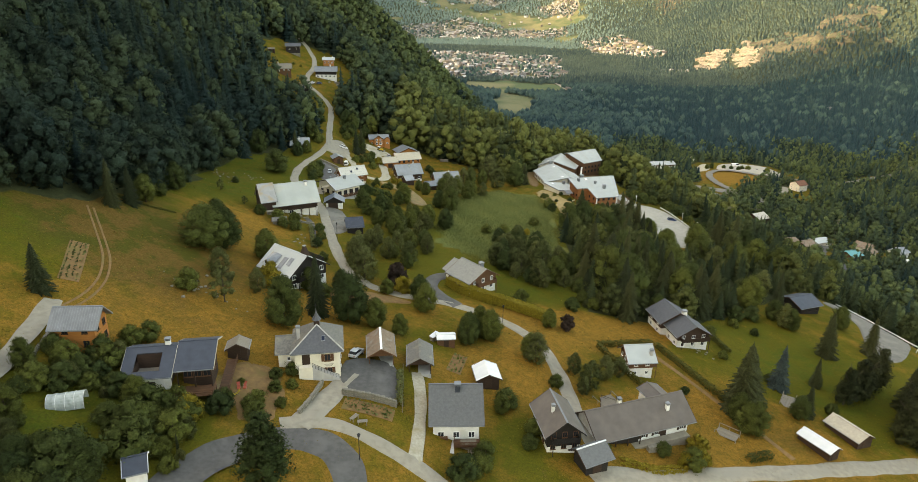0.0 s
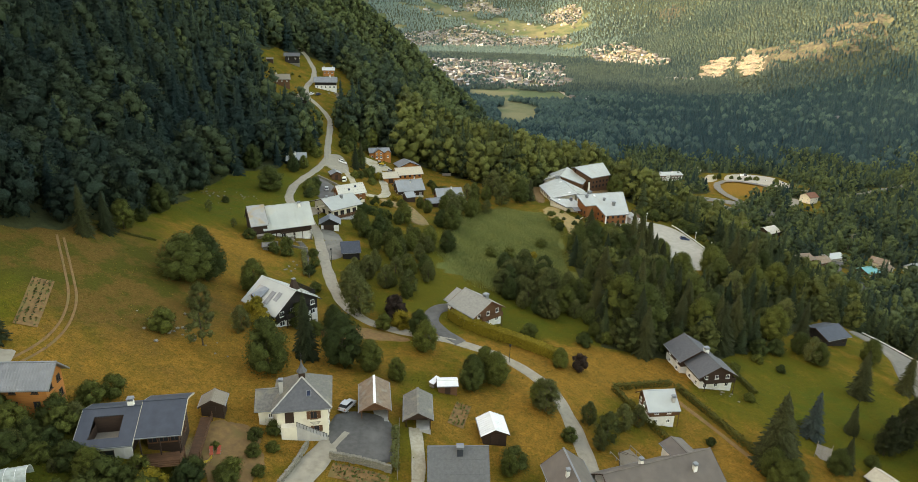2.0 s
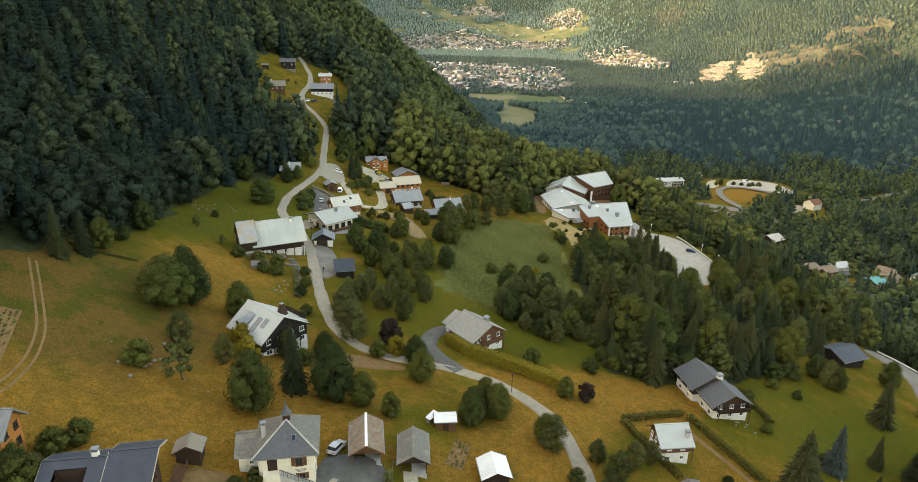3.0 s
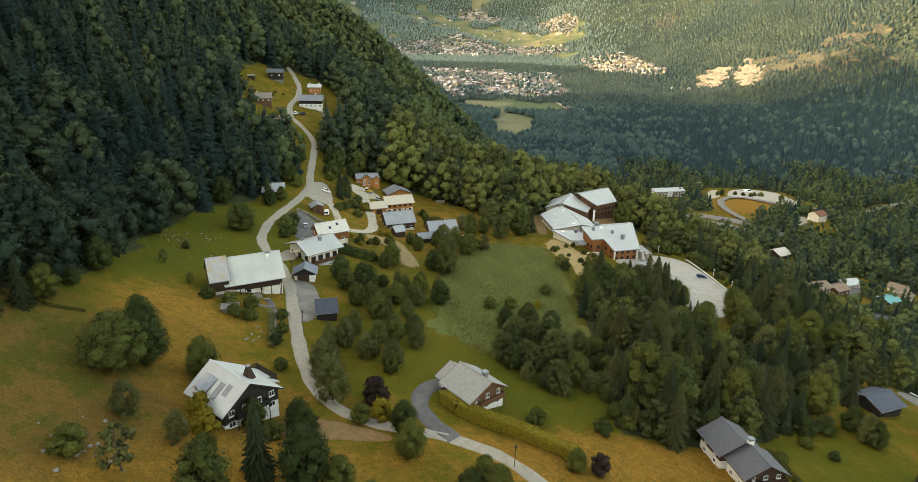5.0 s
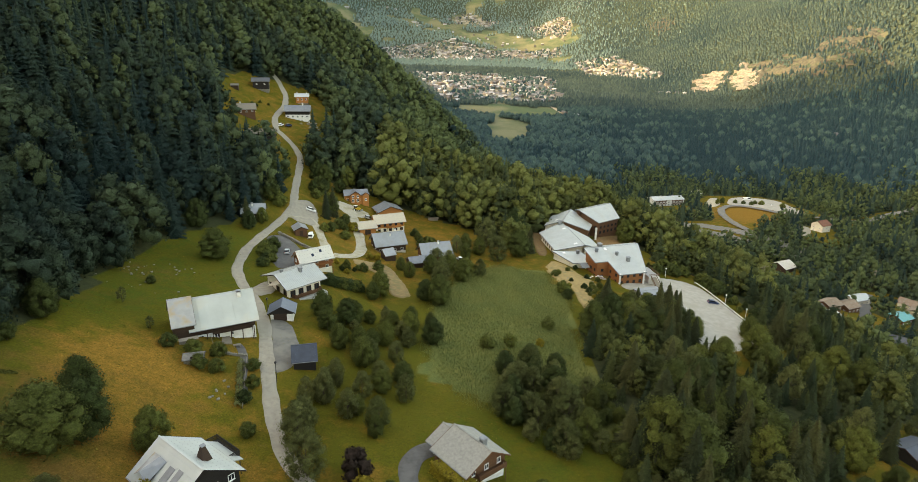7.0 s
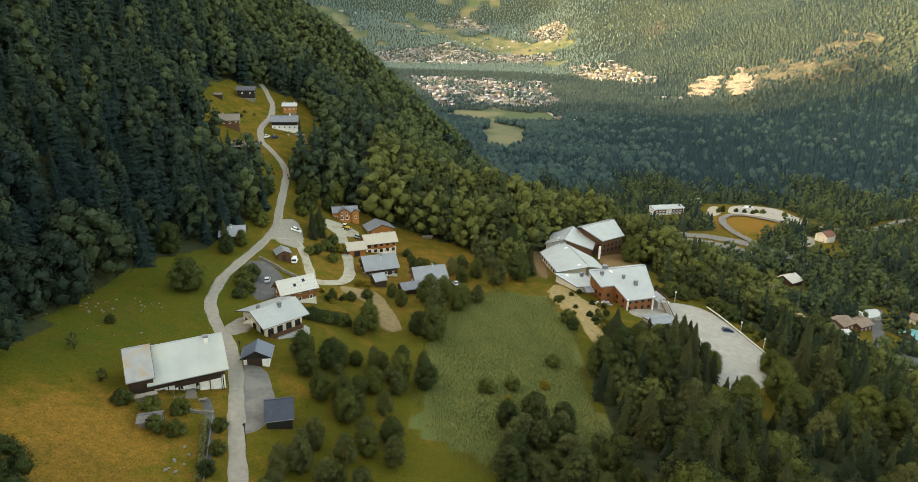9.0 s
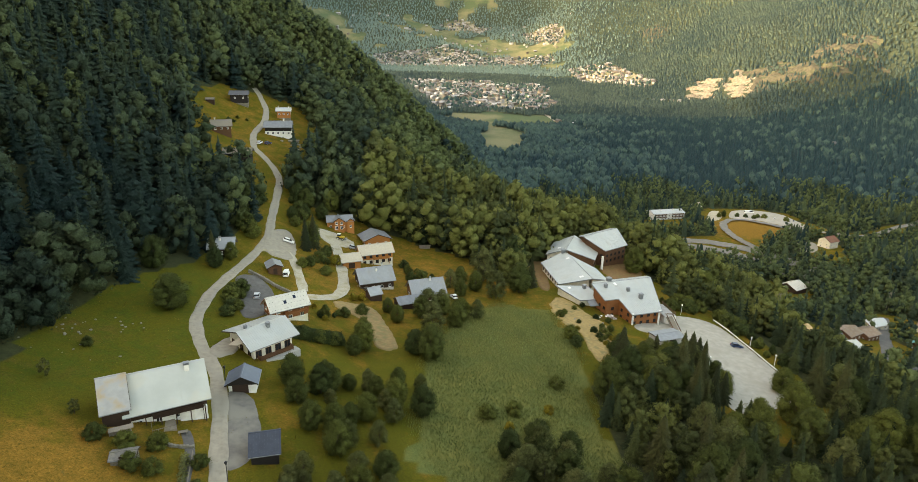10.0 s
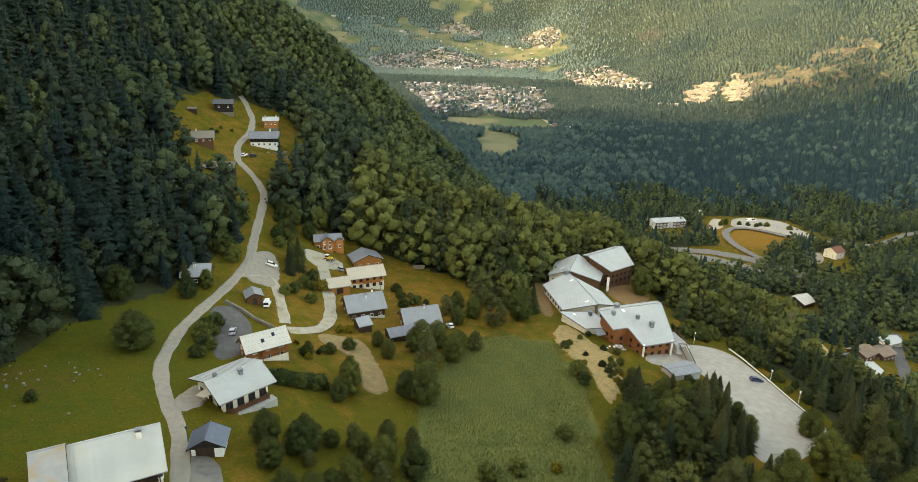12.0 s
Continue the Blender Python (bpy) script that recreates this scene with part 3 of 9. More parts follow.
def make_ground():
    xx, yy = np.meshgrid(GX, GY)
    n, m = len(GX), len(GY)
    i, j = np.meshgrid(np.arange(n - 1), np.arange(m - 1))
    a = (j * n + i).ravel()
    faces = np.stack([a, a + 1, a + n + 1, a + n], 1)
    me = arrays_mesh("ground", np.stack([xx, yy, GZ], -1).reshape(-1, 3), faces, 4, LAND)
    me.polygons.foreach_set("use_smooth", np.ones(len(faces), bool))
    x, y = xx.ravel(), yy.ravel()

    def hill(cx, cy, a, b, v):
        return v * np.exp(-(((x - cx) / a) ** 2) - ((y - cy) / b) ** 2)

    dry = 0.38 + hill(-52, 120, 26, 22, 0.6) + hill(-70, 150, 14, 30, 0.3) + hill(-98, 155, 18, 44, -0.75) + hill(24, 180, 40, 24, -0.42)
    dry += hill(60, 118, 40, 22, 0.45) + hill(30, 150, 22, 9, 0.7) + hill(-76, 186, 22, 20, 0.5) + hill(10, 112, 9, 18, 0.25) + hill(-90, 250, 24, 40, -0.55)
    dry += hill(-110, 455, 40, 40, 0.05) + hill(-20, 345, 34, 40, 0.12) + hill(-10, 300, 40, 40, 0.05) + hill(10, 250, 40, 40, -0.35) + hill(335, 745, 40, 40, 0.7)
    dry += hill(-82, 130, 12, 14, -0.3) + hill(88, 148, 30, 22, -0.5) + hill(-40, 108, 8, 10, 0.5)
    dry += hill(-57, 80, 15, 13, -0.9) + hill(-88, 240, 26, 40, -0.45) + hill(104, 140, 22, 16, -0.3) + hill(12, 98, 7, 14, -0.55) + hill(-9, 104, 4, 10, -0.3) + hill(46, 134, 12, 10, -0.30) + hill(33, 124, 8, 12, -0.35) + hill(48, 160, 24, 6, 0.6) + hill(20, 128, 8, 10, 0.3) + hill(-8, 130, 10, 7, -0.3)
    dry += hill(0, 345, 44, 34, 0.06) + hill(-46, 318, 22, 36, 0.08) + hill(-15, 275, 26, 22, 0.12)
    dry += np.where((y < 165) & (x < 90), 0.14, 0)
    dry += np.where(y > 1200, -0.1 + 0.4 * np.sin(x / 90 + y / 140) ** 2, 0)
    rough = hill(-84, 146, 26, 24, 1.1) + hill(-62, 136, 16, 12, 0.5) + hill(-58, 176, 20, 10, 0.3) + hill(-70, 128, 10, 12, 0.3) + hill(-100, 182, 14, 14, 0.5) + hill(-24, 150, 14, 6, 0.6) + hill(-56, 112, 18, 10, 0.35) + hill(40, 112, 14, 10, 0.35) + hill(76, 116, 16, 8, 0.5) + hill(-14, 128, 12, 8, 0.4) + hill(-92, 240, 16, 9, 0.45) + hill(-84, 262, 10, 8, 0.35) + hill(-96, 214, 12, 8, 0.5) + hill(-78, 222, 8, 12, 0.35)
    bare = hill(-56, 128, 9, 6, 0.4) + hill(76, 385, 9, 12, 0.8)
    bare += hill(-40, 95, 7, 6, 0.55) + hill(-57, 388, 9, 7, 0.6) + hill(40, 372, 6, 16, 0.6) + hill(72, 112, 14, 5, 0.35) + hill(62, 119, 9, 4, 0.35) + hill(-37, 96, 5, 7, 0.3)
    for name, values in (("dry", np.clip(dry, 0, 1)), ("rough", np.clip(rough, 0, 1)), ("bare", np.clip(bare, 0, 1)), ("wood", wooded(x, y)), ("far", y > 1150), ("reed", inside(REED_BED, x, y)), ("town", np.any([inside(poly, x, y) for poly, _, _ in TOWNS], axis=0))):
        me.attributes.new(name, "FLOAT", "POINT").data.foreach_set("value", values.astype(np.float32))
    return tagged(new("ground", me), "rolling alpine hillside of green and straw-dry grass", "ground", kind="structure")


make_ground()


def rock_face(label, poly, mat, rough):
    """Bare rock with ledges, standing out of the far slope."""
    p = np.array(poly, float)
    lo, hi = p.min(0) - 25, p.max(0) + 25
    xs, ys = np.arange(lo[0], hi[0], 2.2), np.arange(lo[1], hi[1], 4.0)
    xx, yy = np.meshgrid(xs, ys)
    ledge = np.sin(xx / 7 + 1.7 * np.sin(yy / 19)) + 0.7 * np.sin(yy / 11 + xx / 5) + 0.9 * np.sin(xx / 2.9 + 2 * np.sin(yy / 6.3)) * np.sin(yy / 3.7 + xx / 6)
    zz = ground(xx, yy) + 2.6 + rough * ledge
    n = len(xs)
    j, i = np.nonzero(ragged(poly, xx, yy)[:-1, :-1])
    a = j * n + i
    used, back = np.unique(np.stack([a, a + 1, a + n + 1, a + n], 1), return_inverse=True)
    me = arrays_mesh("rock_face", np.stack([xx, yy, zz], -1).reshape(-1, 3)[used], back.reshape(-1, 4), 4, mat)
    return tagged(new("rock_face", me), label, "rock", kind="structure")


for i, poly in enumerate(ROCKS):
    rock_face("pale quarried rock face in the mountain wood" if i < 2 else "brown scree slope in the mountain wood", poly, ROCK_PALE if i < 2 else SCREE, 2.3 if i < 2 else 2.4)


def ribbon(name, label, points, width, mat, category="road", lift=0.16, kind="structure"):
    """A road draped over the land along a smooth line through the points."""
    p = np.array(points, float)
    t = np.concatenate([[0], np.cumsum(np.hypot(*np.diff(p, axis=0).T))])
    s = np.arange(0, t[-1] + 0.5, 1.2)
    line = np.stack([np.interp(s, t, p[:, 0]), np.interp(s, t, p[:, 1])], 1)
    for _ in range(14):
        line[1:-1] = (line[:-2] + 2 * line[1:-1] + line[2:]) / 4
    d = np.gradient(line, axis=0)
    side = np.stack([-d[:, 1], d[:, 0]], 1) / np.hypot(*d.T)[:, None]
    across = np.linspace(-0.5, 0.5, 7)
    wob = 1 + 0.07 * np.sin(s / 3.1) + 0.05 * np.sin(s / 1.3)
    xy = line[:, None] + side[:, None] * (across[None, :, None] * (width * wob)[:, None, None])
    z = ground(xy[..., 0], xy[..., 1]) + lift
    middle = z.mean(1, keepdims=True)
    z = np.maximum(z, middle * 0.7 + z * 0.3)
    z[:, 0] -= 0.3
    z[:, -1] -= 0.3
    n, k = z.shape
    i, j = np.meshgrid(np.arange(k - 1), np.arange(n - 1))
    a = (j * k + i).ravel()
    me = arrays_mesh(name, np.concatenate([xy, z[..., None]], 2).reshape(-1, 3), np.stack([a, a + 1, a + k + 1, a + k], 1), 4, mat)
    me.polygons.foreach_set("use_smooth", np.ones(len(a), bool))
    return tagged(new(name, me), label, category, kind=kind)


def yard(name, label, poly, mat, lift=0.2, category="pavement", step=0.3, rag=0.12):
    """A paved area with rounded corners, draped over the land."""
    for _ in range(2):
        p = np.array(poly, float)
        q = np.roll(p, -1, 0)
        poly = [tuple(c) for pair in zip(0.78 * p + 0.22 * q, 0.22 * p + 0.78 * q) for c in pair]
    p = np.array(poly, float)
    lo, hi = p.min(0), p.max(0)
    xs, ys = np.arange(lo[0], hi[0], step), np.arange(lo[1], hi[1], step)
    xx, yy = np.meshgrid(xs, ys)
    keep = inside(poly, xx, yy)
    keep[:-1, :-1] &= keep[1:, :-1] & keep[:-1, 1:] & keep[1:, 1:]
    zz = ground(xx, yy) + lift
    n = len(xs)
    j, i = np.nonzero(keep[:-1, :-1])
    a = j * n + i
    faces = np.stack([a, a + 1, a + n + 1, a + n], 1)
    used, back = np.unique(faces, return_inverse=True)
    verts = np.stack([xx, yy, zz], -1).reshape(-1, 3)[used]
    rim = np.bincount(back.ravel(), minlength=len(used)) < 4
    a, b = p, np.roll(p, -1, 0)
    e = verts[rim, None, :2] - a[None]
    f = np.clip((e * (b - a)).sum(-1) / ((b - a) ** 2).sum(-1), 0, 1)
    foot = a + f[..., None] * (b - a)
    best = np.hypot(*(verts[rim, None, :2] - foot).transpose(2, 0, 1)).argmin(1)
    edge = foot[np.arange(len(best)), best]
    wave = 1 + rag * np.sin(edge[:, 0] * 1.3 + 2 * np.sin(edge[:, 1] * 0.9))
    verts[rim, :2] = edge + (edge - p.mean(0)) / (np.linalg.norm(edge - p.mean(0), axis=1, keepdims=True) + 1e-6) * (wave[:, None] - 1)
    verts[rim, 2] = ground(verts[rim, 0], verts[rim, 1]) - 0.05
    me = arrays_mesh(name, verts, back.reshape(-1, 4), 4, mat)
    me.polygons.foreach_set("use_smooth", np.ones(len(faces), bool))
    return tagged(new(name, me), label, category, kind="structure")


ribbon("road", "smooth grey asphalt hairpin bend below the village", [(-72, -40), (-56, 30), (-46, 58), (-41, 70), (-38.2, 76.6), (-34.6, 81.8), (-29.1, 85.6), (-22.8, 86.2), (-17.6, 82.5), (-15.5, 76), (-14, 60), (-12, 20), (-16, -40)], 6.4, ASPHALT)
ribbon("lane", "pale worn asphalt lane past the gardens", [(-30, 88.4), (-22.4, 91.4), (-15.7, 88.9), (-7.2, 85.8), (-2, 83.5), (8, 76), (24, 64), (52, 40), (80, -40)], 3.4, LANE, lift=0.22)
ribbon("lane", "pale worn asphalt lane up to the chapel yard", [(-27, 88.6), (-24.2, 95), (-22.6, 101), (-20.6, 107)], 4.6, LANE, lift=0.26)
ribbon("path", "worn pale gravel drive up to the wooden garage", [(-8.0, 112), (-6.5, 104), (-6.3, 94.1), (-6.6, 86)], 2.7, GRAVEL, "path", 0.08)
ribbon("lane", "pale asphalt road along the foot of the gardens", [(26, 92), (31, 95), (37, 94.5), (56.9, 100.5), (79.2, 107.0), (107.4, 115.1), (150, 124)], 4.6, LANE)
ribbon("lane", "pale narrow lane winding up through the village", [(29.5, 97), (27.5, 103.1), (25.8, 113.4), (24.4, 124), (21.6, 136.1), (15.6, 144.2), (9.7, 150.1), (-1.5, 153.6), (-14.3, 153.8), (-24.4, 157.3), (-31.6, 165.8), (-36.7, 177), (-39.5, 185), (-44.2, 198.9), (-49.5, 216.1), (-55.6, 230.6), (-63.5, 242.2), (-70.5, 256.3), (-73.4, 276.4), (-71.4, 307.2), (-70.9, 333.8), (-75.5, 357), (-79.4, 381.9), (-82.5, 400.6), (-88.5, 411.6), (-102.3, 426.9), (-108, 446.3), (-108.2, 472.2), (-111.5, 489.3), (-121, 509), (-132, 524)], 3.7, LANE)
ribbon("lane", "pale gravel spur behind the small hut", [(-70.5, 322), (-62.6, 329.9), (-56.4, 317.4), (-50.4, 300.4), (-48.5, 294)], 3.6, GRAVEL, lift=0.2)
ribbon("lane", "bright pale gravel drive between new houses", [(-47, 291), (-41.5, 294.5), (-38.2, 301), (-37.6, 311), (-40, 324), (-43.5, 338), (-46.5, 350), (-50, 360), (-55, 366)], 4.6, GRAVEL)
yard("yard", "wide gravel apron where the roads meet", [(-73, 344), (-67, 352), (-61, 340), (-57.5, 322), (-61, 319), (-68, 320), (-72, 330)], LANE, 0.34, rag=0.25)
yard("yard", "pale gravel yard before the building site", [(-58, 360), (-50, 354), (-43, 358), (-40, 366), (-50, 370), (-58, 368)], GRAVEL, 0.25, rag=0.25)
yard("yard", "brown earth court between the hotel wings", [(83, 390), (96, 384), (92, 366), (80, 352), (74, 362), (72, 374)], EARTH, 0.35, "ground", rag=0.4)
yard("path", "bare brown earth strip along the hotel", [(53, 392), (46, 366), (44.5, 337), (39.5, 336), (40, 364), (44, 392), (49, 404)], EARTH, 0.35, "ground", rag=0.25)
yard("path", "golden dry earth bank below the hotel terrace", [(41, 322), (46, 331), (51, 325), (54.5, 314), (60, 305), (59, 292), (55, 280), (49.5, 270), (47.5, 280), (48.5, 291), (44.5, 300), (40.5, 309)], SAND, 0.25, "ground", rag=0.9)
yard("yard", "worn brown earth garden yard beside the dark chalet", [(-43.4, 99.5), (-40, 104), (-36.5, 103.8), (-33, 101), (-30.6, 93), (-32.4, 86.8), (-36, 86.6), (-39.4, 91)], EARTH, 0.1, "ground", rag=0.9)
yard("yard", "pale gravel drive beside the cream chalet", [(-61, 238), (-59.5, 249), (-56, 250), (-53, 241), (-57, 236)], LANE, 0.3, rag=0.22)
ribbon("path", "narrow grey asphalt path from the farmhouse terrace", [(-52.5, 204.5), (-49.8, 200.5), (-48.2, 195), (-46.8, 189), (-44.8, 184)], 2.0, ASPHALT, "path", 0.14)
yard("yard", "grey asphalt forecourt between garage and dark shed", [(-50.4, 224), (-43.5, 221), (-40.5, 214), (-37.5, 207), (-37.5, 199), (-41, 194), (-42.4, 199), (-45, 207), (-47.9, 216)], FORECOURT, 0.12)
for side in (-0.75, 0.75):
    ribbon("path", "worn wheel rut across the meadow", [(-93 + side, 149), (-86 + side, 139), (-81.4 + side, 132.3), (-77.6 + side, 126.8), (-74 + side, 117.4), (-73.2 + side, 109.9), (-74.5 + side, 103)], 0.6, EARTH, "path", 0.06)
ribbon("lane", "stony farm track beside the honey timber chalet", [(-73, 76), (-72.2, 82.7), (-74.2, 90.8), (-75.4, 99.3), (-77, 106)], 3.6, LANE)
ribbon("path", "trodden earth path between hedges", [(52, 146), (58, 136), (64, 126), (70, 116), (74, 109)], 1.8, EARTH, "path", 0.05)
yard("yard", "wide asphalt road head beside the guard rail", [(140, 219), (150, 224), (158, 212), (158, 190), (142, 171), (134, 164), (129, 167), (132, 178), (140, 193), (142, 206)], FORECOURT, 0.3)
yard("yard", "dark asphalt yard in front of the garage", [(-23, 113), (-13.2, 113.6), (-11, 109), (-10.4, 99.6), (-20.8, 100.7), (-23.1, 103.8)], ASPHALT, 0.3)
ribbon("path", "grey asphalt drive curving up beside the chalet", [(0.5, 152.8), (-4, 156.5), (-7.4, 162), (-8.2, 168), (-6.6, 173.5), (-2.5, 176)], 4.4, ASPHALT, "road", 0.2)
yard("yard", "asphalt car yard below the stone wall", [(-71, 294), (-65, 299), (-57, 289), (-53.5, 277), (-53.5, 268), (-58, 262), (-63, 270), (-68, 284)], ASPHALT, 0.24)
yard("car_park", "large pale concrete car park below the hotel", [(70, 309), (92, 326), (108, 325.5), (112.5, 304), (116.5, 273), (116.5, 271), (106, 261), (91, 251), (83, 251), (88, 270), (90, 285), (89, 303), (72, 303)], CAR_PARK, 0.3, step=0.7)
yard("path", "trodden sandy earth path across the orchard", [(-39, 296), (-31, 299.5), (-24.5, 298.5), (-19, 284), (-13.5, 267.5), (-16, 263.5), (-21, 264.5), (-23.5, 277), (-29, 287), (-37, 289)], SAND_TAN, 0.3, "path", rag=0.35)
yard("yard", "bare brown earth beside the lane and chalet", [(-34, 145), (-33.5, 152), (-25, 154), (-13, 151.5), (-11, 149), (-18, 147.5), (-25, 147), (-29, 144)], EARTH, 0.18, "ground", rag=0.22)


# ---- trees and woods ----
def part(name, bm, mat, parent, label=""):
    """One mesh object under a thing or a part; bm may be a finished mesh."""
    me = bm
    if isinstance(bm, bmesh.types.BMesh):
        me = bpy.data.meshes.new(name)
        bm.to_mesh(me)
        bm.free()
        me.materials.append(mat)
    ob = new(name, me)
    ob.parent = parent
    if label:
        ob["label"] = label
    return ob


def cards(centres, outward, size, g, flat=0.22):
    """Small leafy facets at the centres, facing roughly outward."""
    n = len(centres)
    normal = outward + g.normal(0, flat, (n, 3))
    normal /= np.linalg.norm(normal, axis=1, keepdims=True) + 1e-9
    u = np.cross(normal, g.normal(0, 1, (n, 3)))
    u /= np.linalg.norm(u, axis=1, keepdims=True) + 1e-9
    v = np.cross(normal, u)
    s = size * g.uniform(0.6, 1.35, (n, 1))
    corners = [u * 0.62 + v * 0.1, v * 0.55, -u * 0.6 - v * 0.05, -v * 0.62 + normal * 0.25]
    return np.stack([centres + s * c for c in corners], 1)


def unit(v):
    return v / (np.linalg.norm(v, axis=-1, keepdims=True) + 1e-6)


def billow(g, h, r, clumps, around, rows, per, size, base=0.12, lean=0.0, puff=1.0, core=0.84):
    """A broadleaf crown: rounded clumps of foliage round a spiral, each with loose leafy facets; facets and their soft normals."""
    facets, softs = [], []
    heart = np.array([lean * h * 0.45, 0, h * 0.42])

    def keep(q, c, stir):
        n = 0.42 * unit(q - c) + 0.34 * unit((q - heart) * (1, 1, 0.8)) + (0, 0, 0.14) + g.normal(0, stir, (len(q), 1, 3))
        facets.append(q)
        softs.append(unit(n))

    for k in range(clumps):
        f = (k + 0.5) / clumps
        z = h * (base + (0.86 - base) * f) + g.normal(0, 0.02 * h)
        wide = r * (math.sin(math.pi * min(1, 0.24 + 0.70 * f)) ** 0.85)
        a = k * 2.4 + g.uniform(-0.5, 0.5)
        cr = r * g.uniform(0.30, 0.48) * (1.12 - 0.35 * f) * puff
        d = max(0.0, wide * g.uniform(0.82, 1.06) - cr * 0.75) if k < clumps - 1 else 0.0
        c = np.array([d * math.cos(a) + lean * z, d * math.sin(a), z])
        t = np.linspace(0.06, 0.80, rows + 1) * math.pi
        p = np.arange(around) * 2 * math.pi / around + g.uniform(0, 6)
        rr = core * cr * (1 + g.normal(0, 0.20, (rows + 1, around)))
        v = np.stack([rr * np.sin(t)[:, None] * np.cos(p), rr * np.sin(t)[:, None] * np.sin(p), rr * 0.9 * np.cos(t)[:, None]], -1) + c
        w = np.roll(v, -1, 1)
        keep(np.stack([v[1:], w[1:], w[:-1], v[:-1]], 2).reshape(-1, 4, 3), c, 0.03)
        if per:
            way = g.normal(0, 1, (per, 3))
            way[:, 2] += 0.4
            way = unit(way)
            keep(cards(c + way * cr * g.uniform(0.78, 1.22, (per, 1)) * (1, 1, 0.9), way, size, g, 0.45), c, 0.22)
    q, n = np.concatenate(facets), np.concatenate(softs)
    return q, n


def fir(g, h, r, whorls, arms, low=0.06, hang=0.34, thin=1.0):
    """A spruce: a dark spindle and whorls of drooping boughs, each roofed along its midrib; facets and their soft normals."""
    out, soft = [], []
    for k in range(whorls):
        f = (k + g.uniform(-0.25, 0.25)) / whorls
        z = h * (low + (0.98 - low) * f)
        reach = r * (1 - f) ** 0.82 + 0.035 * r
        for i in range(arms):
            a = i * 2 * math.pi / arms + k * 0.9 + g.uniform(-0.22, 0.22)
            l = reach * g.uniform(0.62, 1.16)
            c, s = math.cos(a), math.sin(a)
            w = max(0.10 * r, l * math.pi / arms * 0.95 * thin)
            drop = l * g.uniform(hang - 0.14, hang + 0.16)
            rib = np.array([c * l * 0.5, s * l * 0.5, z - drop * 0.3])
            side = np.array([-s, c, 0]) * w
            fall = np.array([0, 0, -0.55 * w])
            root, tip = np.array([0, 0, z + 0.02 * h]), np.array([c * l, s * l, z - drop])
            out += [np.array([root, rib + side + fall, tip + side * 0.25 + fall * 0.5, tip]), np.array([root, tip, tip - side * 0.25 + fall * 0.5, rib - side + fall])]
            for n in (-2, -1):
                q = out[n]
                own = unit(np.cross(q[2] - q[0], q[3] - q[1]))
                if own[2] < 0:
                    out[n], own = q[::-1], -own
                soft.append(unit(0.45 * own + 0.5 * unit((out[n] - (0, 0, z - 0.25 * h)) * (1, 1, 0.55)) + g.normal(0, 0.12, 3)))
    q, n = spindle(g, h, r * 0.42, 3, 5)
    return np.concatenate([np.array(out), q]), np.concatenate([np.array(soft), n])


def spindle(g, h, r, tiers, around):
    """Tiers of ragged skirts: a spruce seen from far away, or the dark heart of a near one."""
    out = []
    for k in range(tiers):
        z0, z1 = h * (0.04 + 0.96 * k / tiers), h * min(1.0, 0.04 + 0.96 * (k + 1.55) / tiers)
        r0 = r * (1 - k / tiers) ** 0.85
        a = np.arange(around) * 2 * math.pi / around + g.uniform(0, 3)
        rr = r0 * g.uniform(0.82, 1.18, around)
        bottom = np.stack([rr * np.cos(a), rr * np.sin(a), z0 + g.normal(0, 0.03 * h, around)], -1)
        top = np.stack([r0 * 0.08 * np.cos(a), r0 * 0.08 * np.sin(a), z1 + 0 * a], -1)
        out.append(np.stack([bottom, np.roll(bottom, -1, 0), np.roll(top, -1, 0), top], 1))
    q = np.concatenate(out)
    return q, unit(unit(q * (1, 1, 0)) + (0, 0, 0.9))


def mound(g, h, r, around, rows, rough=0.12):
    """A far crown: one closed, slightly lumpy body."""
    t = np.linspace(0.04, 0.74, rows + 1) * math.pi
    p = np.arange(around) * 2 * math.pi / around + g.uniform(0, 6)
    rr = 1 + g.normal(0, rough, (rows + 1, around))
    v = np.stack([rr * r * np.sin(t)[:, None] * np.cos(p), rr * r * np.sin(t)[:, None] * np.sin(p), h * 0.52 + rr * h * 0.48 * np.cos(t)[:, None]], -1)
    w = np.roll(v, -1, 1)
    q = np.stack([v[1:], w[1:], w[:-1], v[:-1]], 2).reshape(-1, 4, 3)
    return q, unit(unit(q - (0, 0, 0.45 * h)) + (0, 0, 0.8))


def soft_mesh(name, q, normals, mat, tint=None):
    me = arrays_mesh(name, q.reshape(-1, 3), np.arange(len(q) * 4).reshape(-1, 4), 4, mat, tint)
    me.attributes.new("custom_normal", "FLOAT_VECTOR", "POINT").data.foreach_set("vector", np.ascontiguousarray(normals, np.float32).ravel())
    me.update()
    return me


def quads_mesh(name, q, mat):
    return arrays_mesh(name, q.reshape(-1, 3), np.arange(len(q) * 4).reshape(-1, 4), 4, mat)


def crown_mesh(made, mat):
    return soft_mesh("crown", *made, mat)


